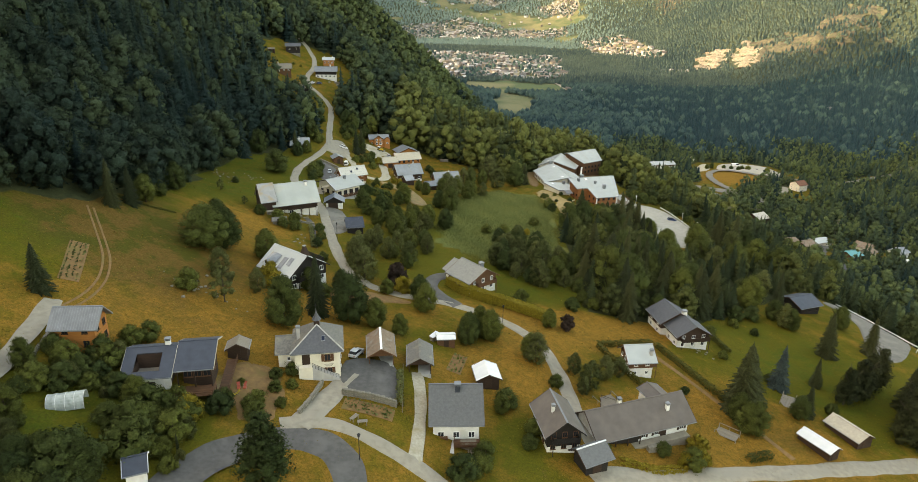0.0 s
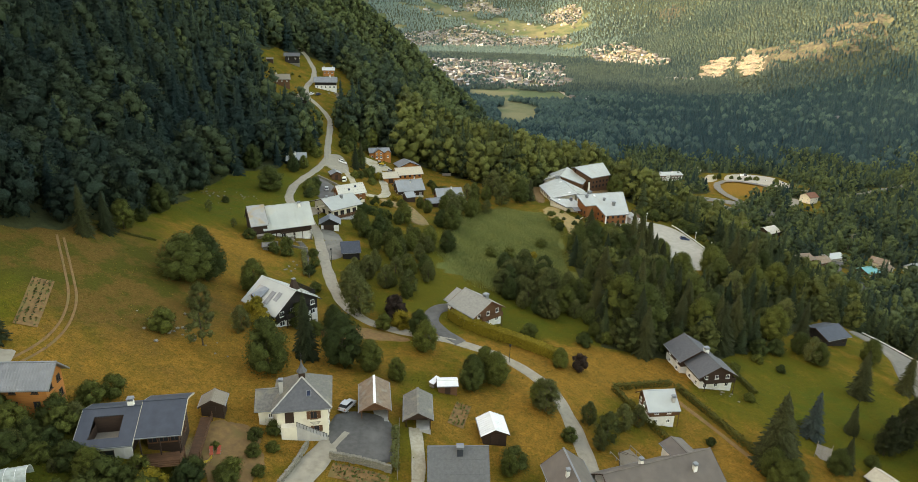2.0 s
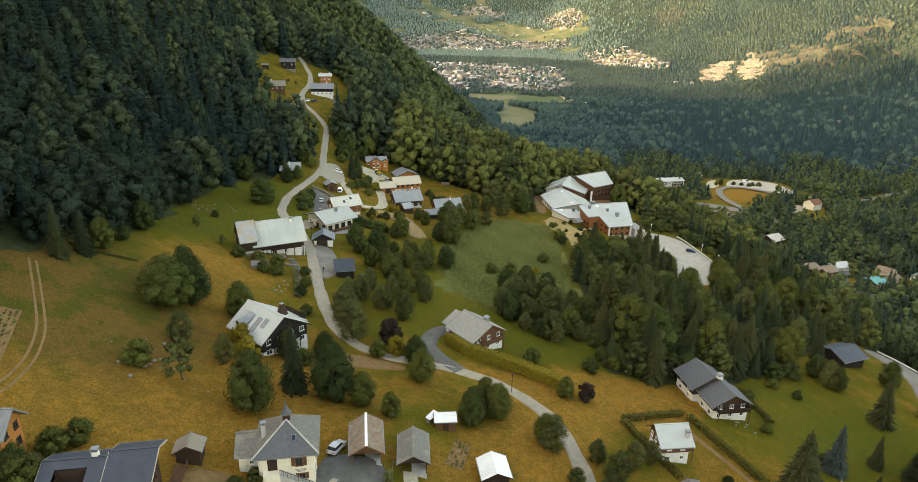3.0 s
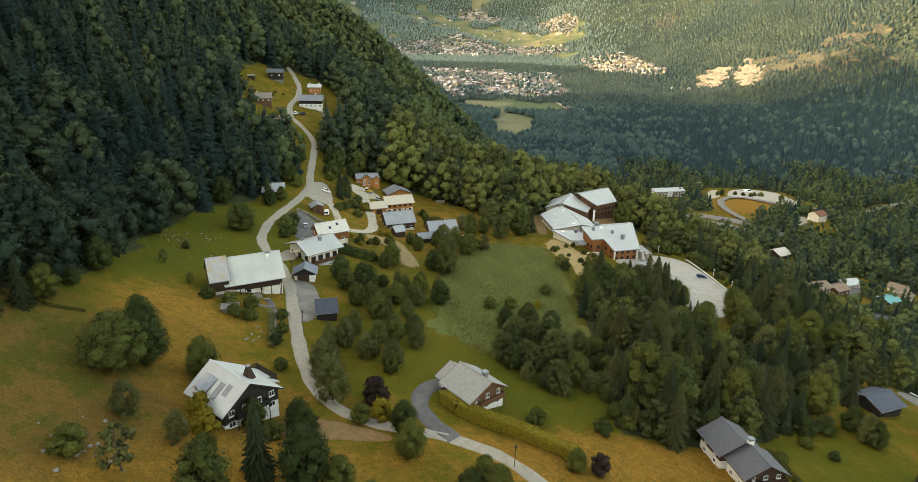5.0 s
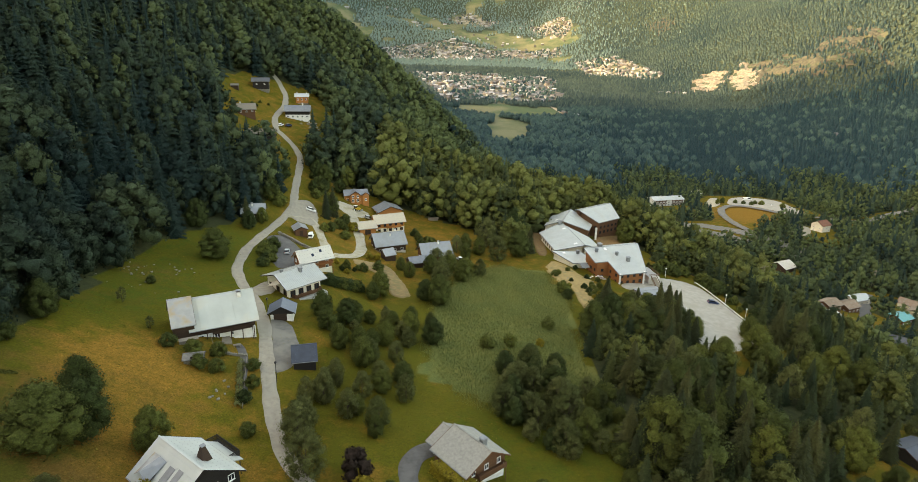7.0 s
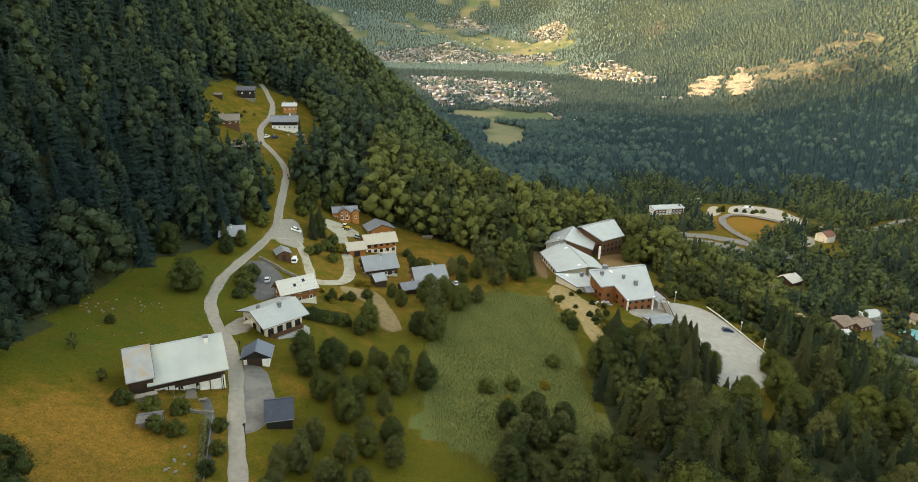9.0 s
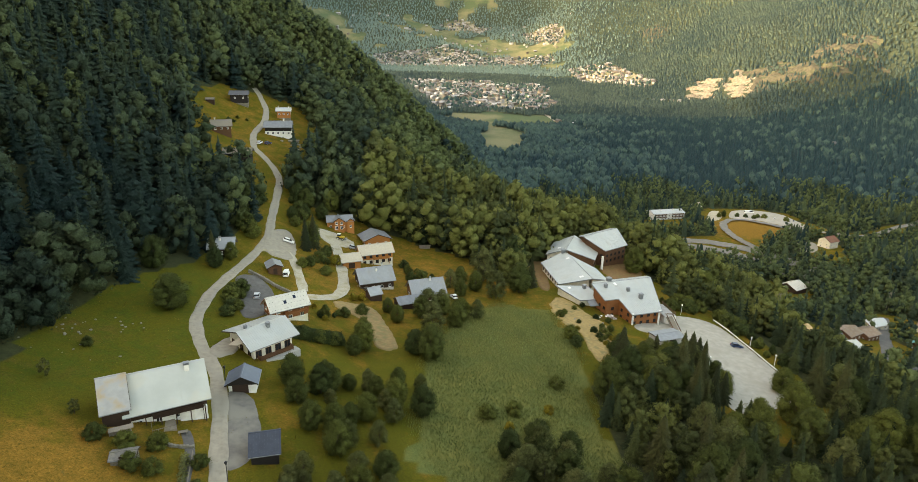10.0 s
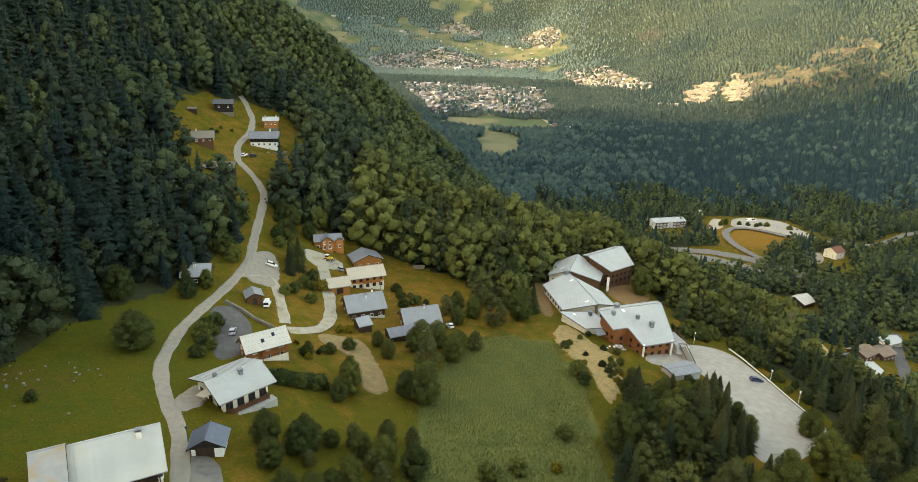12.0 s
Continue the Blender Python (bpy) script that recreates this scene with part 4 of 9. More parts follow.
def trunk_mesh(g, h, r, limbs):
    """A tapered, slightly bent trunk with rising limbs."""
    bm = bmesh.new()

    def tube(a, b, ra, rb, steps=3, sides=6):
        a, b = np.array(a), np.array(b)
        rings = []
        for i in range(steps + 1):
            f = i / steps
            c = a + (b - a) * f + (g.normal(0, 0.04, 3) * h * 0.1 if 0 < i < steps else 0)
            rr = ra + (rb - ra) * f
            rings.append([bm.verts.new(c + (rr * math.cos(t), rr * math.sin(t), 0)) for t in np.arange(sides) * 2 * math.pi / sides])
        for p, q in zip(rings, rings[1:]):
            for i in range(sides):
                bm.faces.new((p[i], p[(i + 1) % sides], q[(i + 1) % sides], q[i]))

    tube((0, 0, -0.6), (0, 0, h), r, r * 0.25, 4)
    for _ in range(limbs):
        a, z = g.uniform(0, 6.28), h * g.uniform(0.35, 0.8)
        l = h * g.uniform(0.25, 0.45)
        tube((0, 0, z), (math.cos(a) * l * 0.7, math.sin(a) * l * 0.7, z + l * 0.75), r * 0.45, r * 0.1, 2, 5)
    me = bpy.data.meshes.new("trunk")
    bm.to_mesh(me)
    bm.free()
    me.materials.append(BARK)
    return me


TREES = {}


def tree_kinds():
    g = np.random.default_rng(11)
    for k in range(4):
        TREES["broadleaf", k] = (trunk_mesh(g, 6.5, 0.26, 6), crown_mesh(billow(g, 10, 3.7, 34, 6, 3, 210, 0.18, 0.10, 0.0, 1.0, 0.66), LEAF))
        TREES["willow", k] = (trunk_mesh(g, 6.5, 0.2, 6), crown_mesh(billow(g, 10, 3.3, 34, 5, 3, 170, 0.17, 0.08, 0.03, 0.84, 0.52), LEAF_GREY))
        TREES["bush", k] = (trunk_mesh(g, 1.2, 0.08, 4), crown_mesh(billow(g, 3, 1.9, 20, 6, 3, 110, 0.12, 0.10, 0.0, 1.0, 0.7), LEAF))
    for k in range(4):
        TREES["spruce", k] = (trunk_mesh(g, 15, 0.28, 0), crown_mesh(fir(g, 16, (3.9, 3.4, 4.4, 3.0)[k], 30, 13, 0.05, (0.40, 0.50, 0.34, 0.46)[k], 0.8), NEEDLE))
    TREES["blue_spruce", 0] = (trunk_mesh(g, 11, 0.2, 0), crown_mesh(fir(g, 12, 2.9, 24, 12, 0.05, 0.3, 0.8), NEEDLE_BLUE))
    TREES["golden", 0] = (trunk_mesh(g, 2, 0.1, 5), crown_mesh(billow(g, 4, 2.2, 12, 7, 3, 60, 0.26, 0.1), LEAF_YELLOW))
    TREES["plum", 0] = (trunk_mesh(g, 3, 0.12, 5), crown_mesh(billow(g, 5, 2.3, 12, 7, 3, 60, 0.28, 0.15), LEAF_PLUM))
    tiers = [billow(g, 7, 4.6, 40, 6, 3, 200, 0.16, 0.06, core=0.7), billow(g, 10, 3.4, 28, 6, 3, 180, 0.16, 0.40, core=0.7), billow(g, 12.3, 2.0, 16, 6, 3, 130, 0.16, 0.66, core=0.7)]
    for k in range(2):
        tiers = [billow(g, 8.5, 3.7, 30, 5, 2, 110, 0.2, 0.16, 0.03, core=0.5), billow(g, 11.5, 2.9, 26, 5, 2, 100, 0.2, 0.44, core=0.5), billow(g, 14.2, 1.7, 16, 5, 2, 70, 0.2, 0.68, core=0.5)]
        TREES["pine", k] = (trunk_mesh(g, 12, 0.3, 6), crown_mesh([np.concatenate(v) for v in zip(*tiers)], NEEDLE))
    TREES["conical", 0] = (trunk_mesh(g, 6, 0.3, 6), crown_mesh([np.concatenate(v) for v in zip(*tiers)], LEAF))
    TREES["sparse", 0] = (trunk_mesh(g, 6.5, 0.16, 7), crown_mesh(billow(g, 8, 2.6, 16, 5, 2, 44, 0.30, 0.2, 0.0, 0.6), LEAF_GREY))


tree_kinds()
LABELS = {
    "broadleaf": ("tree", "full round broadleaf tree with dark green summer crown", "tree"),
    "willow": ("tree", "loose grey-green willow-like tree on the meadow", "tree"),
    "bush": ("bush", "dense green garden bush rounded by the lawn", "bush"),
    "spruce": ("spruce", "tall dark spruce with drooping layered branches", "tree"),
    "blue_spruce": ("spruce", "blue-grey spruce standing on a garden lawn", "tree"),
    "golden": ("bush", "golden yellow shrub beside the lane", "bush"),
    "plum": ("tree", "dark purple-leaved plum tree", "tree"),
    "pine": ("pine", "tall dark pine with a loose layered crown", "tree"),
    "conical": ("tree", "dense cone-shaped lime tree inside the hairpin bend", "tree"),
    "sparse": ("tree", "thin sparse birch with pale trunk in dry grass", "tree"),
}


def plant(kind, x, y, h, k=0, wide=1.0):
    """A tree of a kind, h metres high."""
    full = {"broadleaf": 10, "willow": 10, "bush": 3, "spruce": 16, "blue_spruce": 12, "golden": 4, "plum": 5, "sparse": 8, "conical": 12, "pine": 14}[kind]
    count = 4 if kind in ("broadleaf", "willow", "bush", "spruce") else 2 if kind == "pine" else 1
    name, label, category = LABELS[kind]
    trunk, crown = TREES[kind, k % count]
    top = new(name)
    s = h / full
    top.matrix_world = Matrix.LocRotScale((x, y, float(ground(x, y)) - 0.1), Euler((0, 0, (x * 7.3 + y * 3.1) % 6.28)), (s * wide, s * wide, s))
    tagged(top, label, category, "trees of the village")
    part("trunk", trunk, BARK, top)
    part("crown", crown, LEAF, top)
    return top


def wood(name, label, x, y, heights, makers, spruce_share, g, tint_scale=1.0, mat=None, spread=1.0):
    """Many trees as one mesh: x, y, heights; makers of facet templates 10 m high: (broadleaf list, spruce list)."""
    conifer = g.uniform(0, 1, len(x)) < spruce_share(x, y)
    groups, tints, softs = [], [], []
    z = ground(x, y)
    for is_spruce in (False, True):
        templates = makers[is_spruce]
        pick = g.integers(0, len(templates), len(x))
        for k, q in enumerate(templates):
            q, soft = q
            sel = np.nonzero((conifer == is_spruce) & (pick == k))[0]
            if not len(sel):
                continue
            s = heights[sel] / 10
            wide = s * g.uniform(0.85, 1.2, len(sel))
            a = g.uniform(0, 6.28, len(sel))
            c, sn = np.cos(a) * wide, np.sin(a) * wide
            px = q[None, ..., 0] * c[:, None, None] - q[None, ..., 1] * sn[:, None, None] + x[sel][:, None, None]
            py = q[None, ..., 0] * sn[:, None, None] + q[None, ..., 1] * c[:, None, None] + y[sel][:, None, None]
            pz = q[None, ..., 2] * s[:, None, None] + z[sel][:, None, None] - 0.3
            groups.append(np.stack([px, py, pz], -1).reshape(-1, 4, 3))
            ca, sa = np.cos(a)[:, None, None], np.sin(a)[:, None, None]
            softs.append(np.stack([soft[None, ..., 0] * ca - soft[None, ..., 1] * sa, soft[None, ..., 0] * sa + soft[None, ..., 1] * ca, soft[None, ..., 2] + 0 * ca], -1).reshape(-1, 4, 3))
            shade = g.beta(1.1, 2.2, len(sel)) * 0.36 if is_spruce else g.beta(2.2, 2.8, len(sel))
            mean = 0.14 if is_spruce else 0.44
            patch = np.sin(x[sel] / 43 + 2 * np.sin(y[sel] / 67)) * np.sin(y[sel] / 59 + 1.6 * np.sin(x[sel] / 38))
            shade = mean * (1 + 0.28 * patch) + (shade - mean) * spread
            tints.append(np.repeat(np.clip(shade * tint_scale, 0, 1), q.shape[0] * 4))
    q = np.concatenate(groups)
    me = soft_mesh(name, q, np.concatenate(softs), mat or WOOD_LEAF, np.concatenate(tints))
    return tagged(new(name, me), label, "wood", kind="stuff")


def scatter(x0, x1, y0, y1, gap, g, keep):
    """Places about gap metres apart in a rectangle, where keep(x, y) holds."""
    xs, ys = np.arange(x0, x1, gap), np.arange(y0, y1, gap)
    x, y = (v.ravel() for v in np.meshgrid(xs, ys))
    x, y = x + g.uniform(-0.48, 0.48, len(x)) * gap, y + g.uniform(-0.48, 0.48, len(y)) * gap
    ok = keep(x, y)
    return x[ok], y[ok]


def make_woods():
    g = np.random.default_rng(21)
    fine = ([billow(g, 10, 3.2, 22, 5, 2, 58, 0.26, core=0.7) for _ in range(5)], [fir(g, 10, 2.2, 20, 11) for _ in range(4)])
    near = ([billow(g, 10, 3.3, 18, 5, 2, 34, 0.34, core=0.74) for _ in range(5)], [fir(g, 10, 2.1, 15, 9) for _ in range(4)])
    halfway = ([billow(g, 10, 3.3, 12, 5, 2, 15, 0.44) for _ in range(5)], [fir(g, 10, 2.2, 10, 7) for _ in range(4)])
    mid = ([billow(g, 10, 3.4, 6, 4, 2, 6, 0.65) for _ in range(5)], [spindle(g, 10, 2.6, 4, 6) for _ in range(4)])
    valley = ([billow(g, 10, 3.5, 9, 5, 2, 10, 0.5) for _ in range(5)], [fir(g, 10, 2.4, 9, 7) for _ in range(4)])
    far = ([mound(g, 10, 3.7, 5, 2) for _ in range(4)], [spindle(g, 8.6, 2.9, 2, 5) for _ in range(4)])
    last = ([mound(g, 10, 4.4, 5, 1, 0.2) for _ in range(4)], [spindle(g, 10, 3.0, 1, 5) for _ in range(4)])

    def seen(x, y):
        return np.abs(x) < 0.75 * y + 22

    def near_far(x, y):
        """An uneven line where one wood passes into the next."""
        return (x > 120) * np.clip(0.5 + 0.5 * np.sin(x / 37 + np.sin(x / 13)) + 0.35 * np.sin(x / 9 + y / 7), 0, 1)

    def left_share(x, y):
        return np.clip(0.62 + 0.35 * np.sin(x / 60) * np.sin(y / 75) + np.clip((-x - 150) / 200, -0.2, 0.35), 0.1, 0.95)

    def right_share(x, y):
        return 0.58 + 0.28 * np.sin(x / 45 + 1) * np.sin(y / 55)

    x, y = scatter(-330, -40, 90, 560, 6.9, g, lambda x, y: wooded(x, y) & seen(x, y) & (x < -40 - (y < 380) * 30))
    edge = (y < 235) & (x > -160)
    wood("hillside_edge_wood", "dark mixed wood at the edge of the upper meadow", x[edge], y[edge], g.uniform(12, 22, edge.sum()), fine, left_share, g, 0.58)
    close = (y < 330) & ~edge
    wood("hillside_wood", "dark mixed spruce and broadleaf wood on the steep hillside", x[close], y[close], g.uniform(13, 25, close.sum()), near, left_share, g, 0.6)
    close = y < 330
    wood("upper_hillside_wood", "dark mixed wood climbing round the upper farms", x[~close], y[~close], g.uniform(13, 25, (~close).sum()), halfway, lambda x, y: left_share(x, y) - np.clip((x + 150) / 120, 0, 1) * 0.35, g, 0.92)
    x, y = scatter(-40, 200, 160, 470, 6.4, g, lambda x, y: wooded(x, y) & seen(x, y))
    edge = (y < 262) & (x < 130)
    wood("slope_edge_wood", "mixed green wood beside the reed bed", x[edge], y[edge], g.uniform(6, 13, edge.sum()), fine, right_share, g, 1.2, WOOD_NEAR)
    close = (y < 320) & ~edge
    wood("slope_wood", "mixed green wood below the village", x[close], y[close], g.uniform(8, 17, close.sum()), near, right_share, g, 1.2, WOOD_NEAR)
    wood("lower_slope_wood", "mixed green wood behind the hotel", x[y >= 320], y[y >= 320], np.where(y[y >= 320] > 375, g.uniform(15, 27, (y >= 320).sum()), g.uniform(9, 18, (y >= 320).sum())), halfway, lambda x, y: 0.40 + 0.3 * np.sin(x / 23 + 1) * np.sin(y / 31), g, 1.95, WOOD_NEAR)
    x, y = scatter(-330, 140, 470, 760, 7.4, g, lambda x, y: wooded(x, y) & ((y > 560) | (x > -40)) & (x > -0.55 * y))
    # High tint scale lightens the spur's leaves in place of haze.
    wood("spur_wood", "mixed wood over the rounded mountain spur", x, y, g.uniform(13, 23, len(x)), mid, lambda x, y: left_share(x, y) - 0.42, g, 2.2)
    x, y = scatter(140, 900, 170, 1060, 7.6, g, lambda x, y: wooded(x, y) & seen(x, y) & ((x > 200) | (y > 470)) & (x < 0.8 * y + 10) & (y < 900 + 130 * near_far(x, y)))
    close = y < 600
    share = lambda x, y: right_share(x, y) - 0.2
    wood("valley_edge_wood", "mixed green wood among the valley houses", x[close], y[close], g.uniform(9, 18, close.sum()), valley, share, g, 1.55)
    wood("valley_wood", "mixed green wood on the valley floor", x[~close], y[~close], g.uniform(9, 18, (~close).sum()), mid, share, g, 2.1)
    x, y = scatter(-60, 1250, 880, 1700, 7.2, g, lambda x, y: wooded(x, y) & (y > 900 + 130 * near_far(x, y)) & (x < 0.75 * y) & clear_of_rock(x, y))
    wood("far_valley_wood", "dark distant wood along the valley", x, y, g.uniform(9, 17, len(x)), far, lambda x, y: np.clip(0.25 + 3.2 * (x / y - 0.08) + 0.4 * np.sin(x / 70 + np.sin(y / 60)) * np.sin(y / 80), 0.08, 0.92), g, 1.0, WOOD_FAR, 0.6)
    x, y = scatter(-620, 1750, 1700, 3000, 9.0, g, lambda x, y: wooded(x, y) & (x > -0.36 * y) & (np.abs(x) < 0.72 * y) & clear_of_rock(x, y) & (x > -0.21 * y))
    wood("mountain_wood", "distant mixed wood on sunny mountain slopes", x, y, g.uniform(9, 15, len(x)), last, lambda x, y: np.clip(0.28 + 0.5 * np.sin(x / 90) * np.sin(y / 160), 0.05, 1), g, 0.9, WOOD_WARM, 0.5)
    x, y = scatter(-1000, 2000, 3000, 4800, 14.5, g, lambda x, y: wooded(x, y) & (x > -0.22 * y) & (np.abs(x) < 0.72 * y))
    # Haze-coloured leaves here; trees on the sunlit slope take the brighter copy.
    hazed = x + g.normal(0, 170, len(x)) < 640 + 0.1 * (y - 3000)
    wood("far_hill_wood", "hazy far woods between hill meadows", x[hazed], y[hazed], g.uniform(11, 18, hazed.sum()), last, lambda x, y: 0.3 + 0 * x, g, 0.9, WOOD_HAZE, 0.6)
    wood("far_slope_wood", "distant wood on the far mountain side", x[~hazed], y[~hazed], g.uniform(11, 18, (~hazed).sum()), last, lambda x, y: 0.3 + 0 * x, g, 0.9, WOOD_WARM, 0.5)


make_woods()


# ---- houses ----
def box(bm, x0, x1, y0, y1, z0, z1):
    v = [bm.verts.new(c) for c in ((x0, y0, z0), (x1, y0, z0), (x1, y1, z0), (x0, y1, z0), (x0, y0, z1), (x1, y0, z1), (x1, y1, z1), (x0, y1, z1))]
    for f in ((3, 2, 1, 0), (4, 5, 6, 7), (0, 1, 5, 4), (1, 2, 6, 5), (2, 3, 7, 6), (3, 0, 4, 7)):
        bm.faces.new([v[i] for i in f])


def boxes(*sizes):
    bm = bmesh.new()
    for s in sizes:
        box(bm, *s)
    return bm


def prism(profile, x0, x1):
    """A solid with a (y, z) profile drawn along x."""
    bm = bmesh.new()
    a, b = ([bm.verts.new((x, y, z)) for y, z in profile] for x in (x0, x1))
    bm.faces.new(a[::-1])
    bm.faces.new(b)
    n = len(profile)
    for i in range(n):
        bm.faces.new((a[i], a[(i + 1) % n], b[(i + 1) % n], b[i]))
    bmesh.ops.recalc_face_normals(bm, faces=bm.faces)
    return bm


def slab(corners, thick):
    """A flat board of the four corners, thickened downwards."""
    bm = bmesh.new()
    top = [bm.verts.new(c) for c in corners]
    low = [bm.verts.new(Vector(c) - Vector((0, 0, thick))) for c in corners]
    bm.faces.new(top)
    bm.faces.new(low[::-1])
    for i in range(4):
        j = (i + 1) % 4
        bm.faces.new((top[j], top[i], low[i], low[j]))
    bmesh.ops.recalc_face_normals(bm, faces=bm.faces)
    return bm


WINDOWS = {}


def window_part(parent, m, w, h, frame_mat, shutters=None):
    """A window with frame, pane and perhaps shutters: x across, z up, facing -y."""
    key = (round(w, 2), round(h, 2), frame_mat.name, shutters.name if shutters else "")
    if key not in WINDOWS:
        t = 0.09
        fr = bmesh.new()
        rings = []
        for d in (-0.07, 0.03):
            rings.append([fr.verts.new(c) for c in ((-w / 2, d, 0), (w / 2, d, 0), (w / 2, d, h), (-w / 2, d, h))])
            rings.append([fr.verts.new(c) for c in ((-w / 2 + t, d, t), (w / 2 - t, d, t), (w / 2 - t, d, h - t), (-w / 2 + t, d, h - t))])
        for p, q in ((0, 1), (1, 3), (3, 2), (2, 0)):
            for i in range(4):
                j = (i + 1) % 4
                fr.faces.new((rings[p][i], rings[p][j], rings[q][j], rings[q][i]))
        bmesh.ops.recalc_face_normals(fr, faces=fr.faces)
        made = []
        for name, bm, mat in (("window_frame", fr, frame_mat), ("pane", boxes((-w / 2 + t, w / 2 - t, -0.02, 0.02, t, h - t)), GLASS), ("mullion", boxes((-0.035, 0.035, -0.05, -0.022, t, h - t)), frame_mat), ("sill", boxes((-w / 2 - 0.1, w / 2 + 0.1, -0.17, -0.02, -0.1, -0.01)), frame_mat)):
            me = bpy.data.meshes.new(name)
            bm.to_mesh(me)
            bm.free()
            me.materials.append(mat)
            made.append((name, me))
        if shutters:
            for side in (-1, 1):
                x0 = side * (w / 2 + 0.02 + w * 0.24)
                me = bpy.data.meshes.new("shutter")
                bm = boxes((x0 - w * 0.24, x0 + w * 0.24, -0.08, -0.01, -0.05, h + 0.05))
                bm.to_mesh(me)
                bm.free()
                me.materials.append(shutters)
                made.append(("shutter", me))
        WINDOWS[key] = made
    made = WINDOWS[key]
    ob = part("window", made[0][1], frame_mat, parent)
    ob.matrix_basis = m
    for name, me in made[1:]:
        part(name, me, None, ob)
    return ob


def roof_slope(parent, x0, x1, ridge_y, ridge_z, eave_y, eave_z, mat, thick=0.2, seam=0.0, guards=0, hole=None):
    """One slope of a roof with standing seams, snow guards and a gutter along its eave; hole: x from, x to, and from, to down the slope."""
    dy, dz = eave_y - ridge_y, eave_z - ridge_z

    def at(x, f):
        return (x, ridge_y + dy * f, ridge_z + dz * f)

    pieces = [(x0, x1, 0, 1)]
    if hole:
        a, b, c, d = hole
        pieces = [(x0, a, 0, 1), (b, x1, 0, 1), (a, b, 0, c), (a, b, d, 1)]
    ob = None
    for a, b, c, d in pieces:
        ob = part("roof_slope", slab([at(a, c), at(b, c), at(b, d), at(a, d)], thick), mat, parent)
    up = Vector((0, -dz * (1 if dy > 0 else -1), abs(dy))).normalized()
    fine = bmesh.new()
    if seam:
        n = max(2, round((x1 - x0) / seam))
        for i in range(n + 1):
            x = x0 + (x1 - x0) * i / n
            spans = [(0, 1)]
            if hole and hole[0] < x < hole[1]:
                spans = [(0, hole[2]), (hole[3], 1)]
            for f0, f1 in spans:
                a, b, w = Vector(at(x, f0)), Vector(at(x, f1)), Vector((0.025, 0, 0))
                low = [fine.verts.new(p) for p in (a - w, a + w, b + w, b - w)]
                top = [fine.verts.new(p.co + up * 0.06) for p in low]
                for f in ((top[0], top[1], top[2], top[3]), (low[0], low[3], top[3], top[0]), (low[1], top[1], top[2], low[2]), (low[3], low[2], top[2], top[3])):
                    fine.faces.new(f)
    for k in range(guards):
        f = 0.12 + k * 0.76 / max(1, guards - 1) if guards > 1 else 0.8
        for x in np.arange(x0 + 0.5 + (k % 2) * 0.45, x1 - 0.3, 0.95):
            c = Vector(at(x, f))
            box(fine, x - 0.09, x + 0.09, c.y - 0.04, c.y + 0.04, c.z, c.z + 0.1)
    if seam or guards:
        bmesh.ops.recalc_face_normals(fine, faces=fine.faces)
        part("standing_seam" if seam else "snow_guard", fine, mat if seam or mat in (METAL_LIGHT, METAL_WHITE) else METAL_DARK, ob)["kind"] = "stuff"
    else:
        fine.free()
    s = 1 if dy > 0 else -1
    part("gutter", boxes((x0, x1, min(eave_y, eave_y + s * 0.12), max(eave_y, eave_y + s * 0.12), eave_z - 0.2, eave_z - 0.06)), METAL_GREY, ob)
    return ob


def chimney(parent, x, y, z, w=0.7, h=1.5, mat=None, cap=True):
    top = part("chimney", boxes((x - w / 2, x + w / 2, y - w / 2, y + w / 2, z - 1.0, z + h)), mat or WHITEWASH, parent)
    if cap:
        part("chimney_cap", boxes((x - w * 0.62, x + w * 0.62, y - w * 0.62, y + w * 0.62, z + h, z + h + 0.1), (x - w * 0.5, x - w * 0.4, y - w * 0.5, y + w * 0.5, z + h + 0.1, z + h + 0.32), (x + w * 0.4, x + w * 0.5, y - w * 0.5, y + w * 0.5, z + h + 0.1, z + h + 0.32), (x - w * 0.62, x + w * 0.62, y - w * 0.62, y + w * 0.62, z + h + 0.32, z + h + 0.4)), METAL_GREY, top)


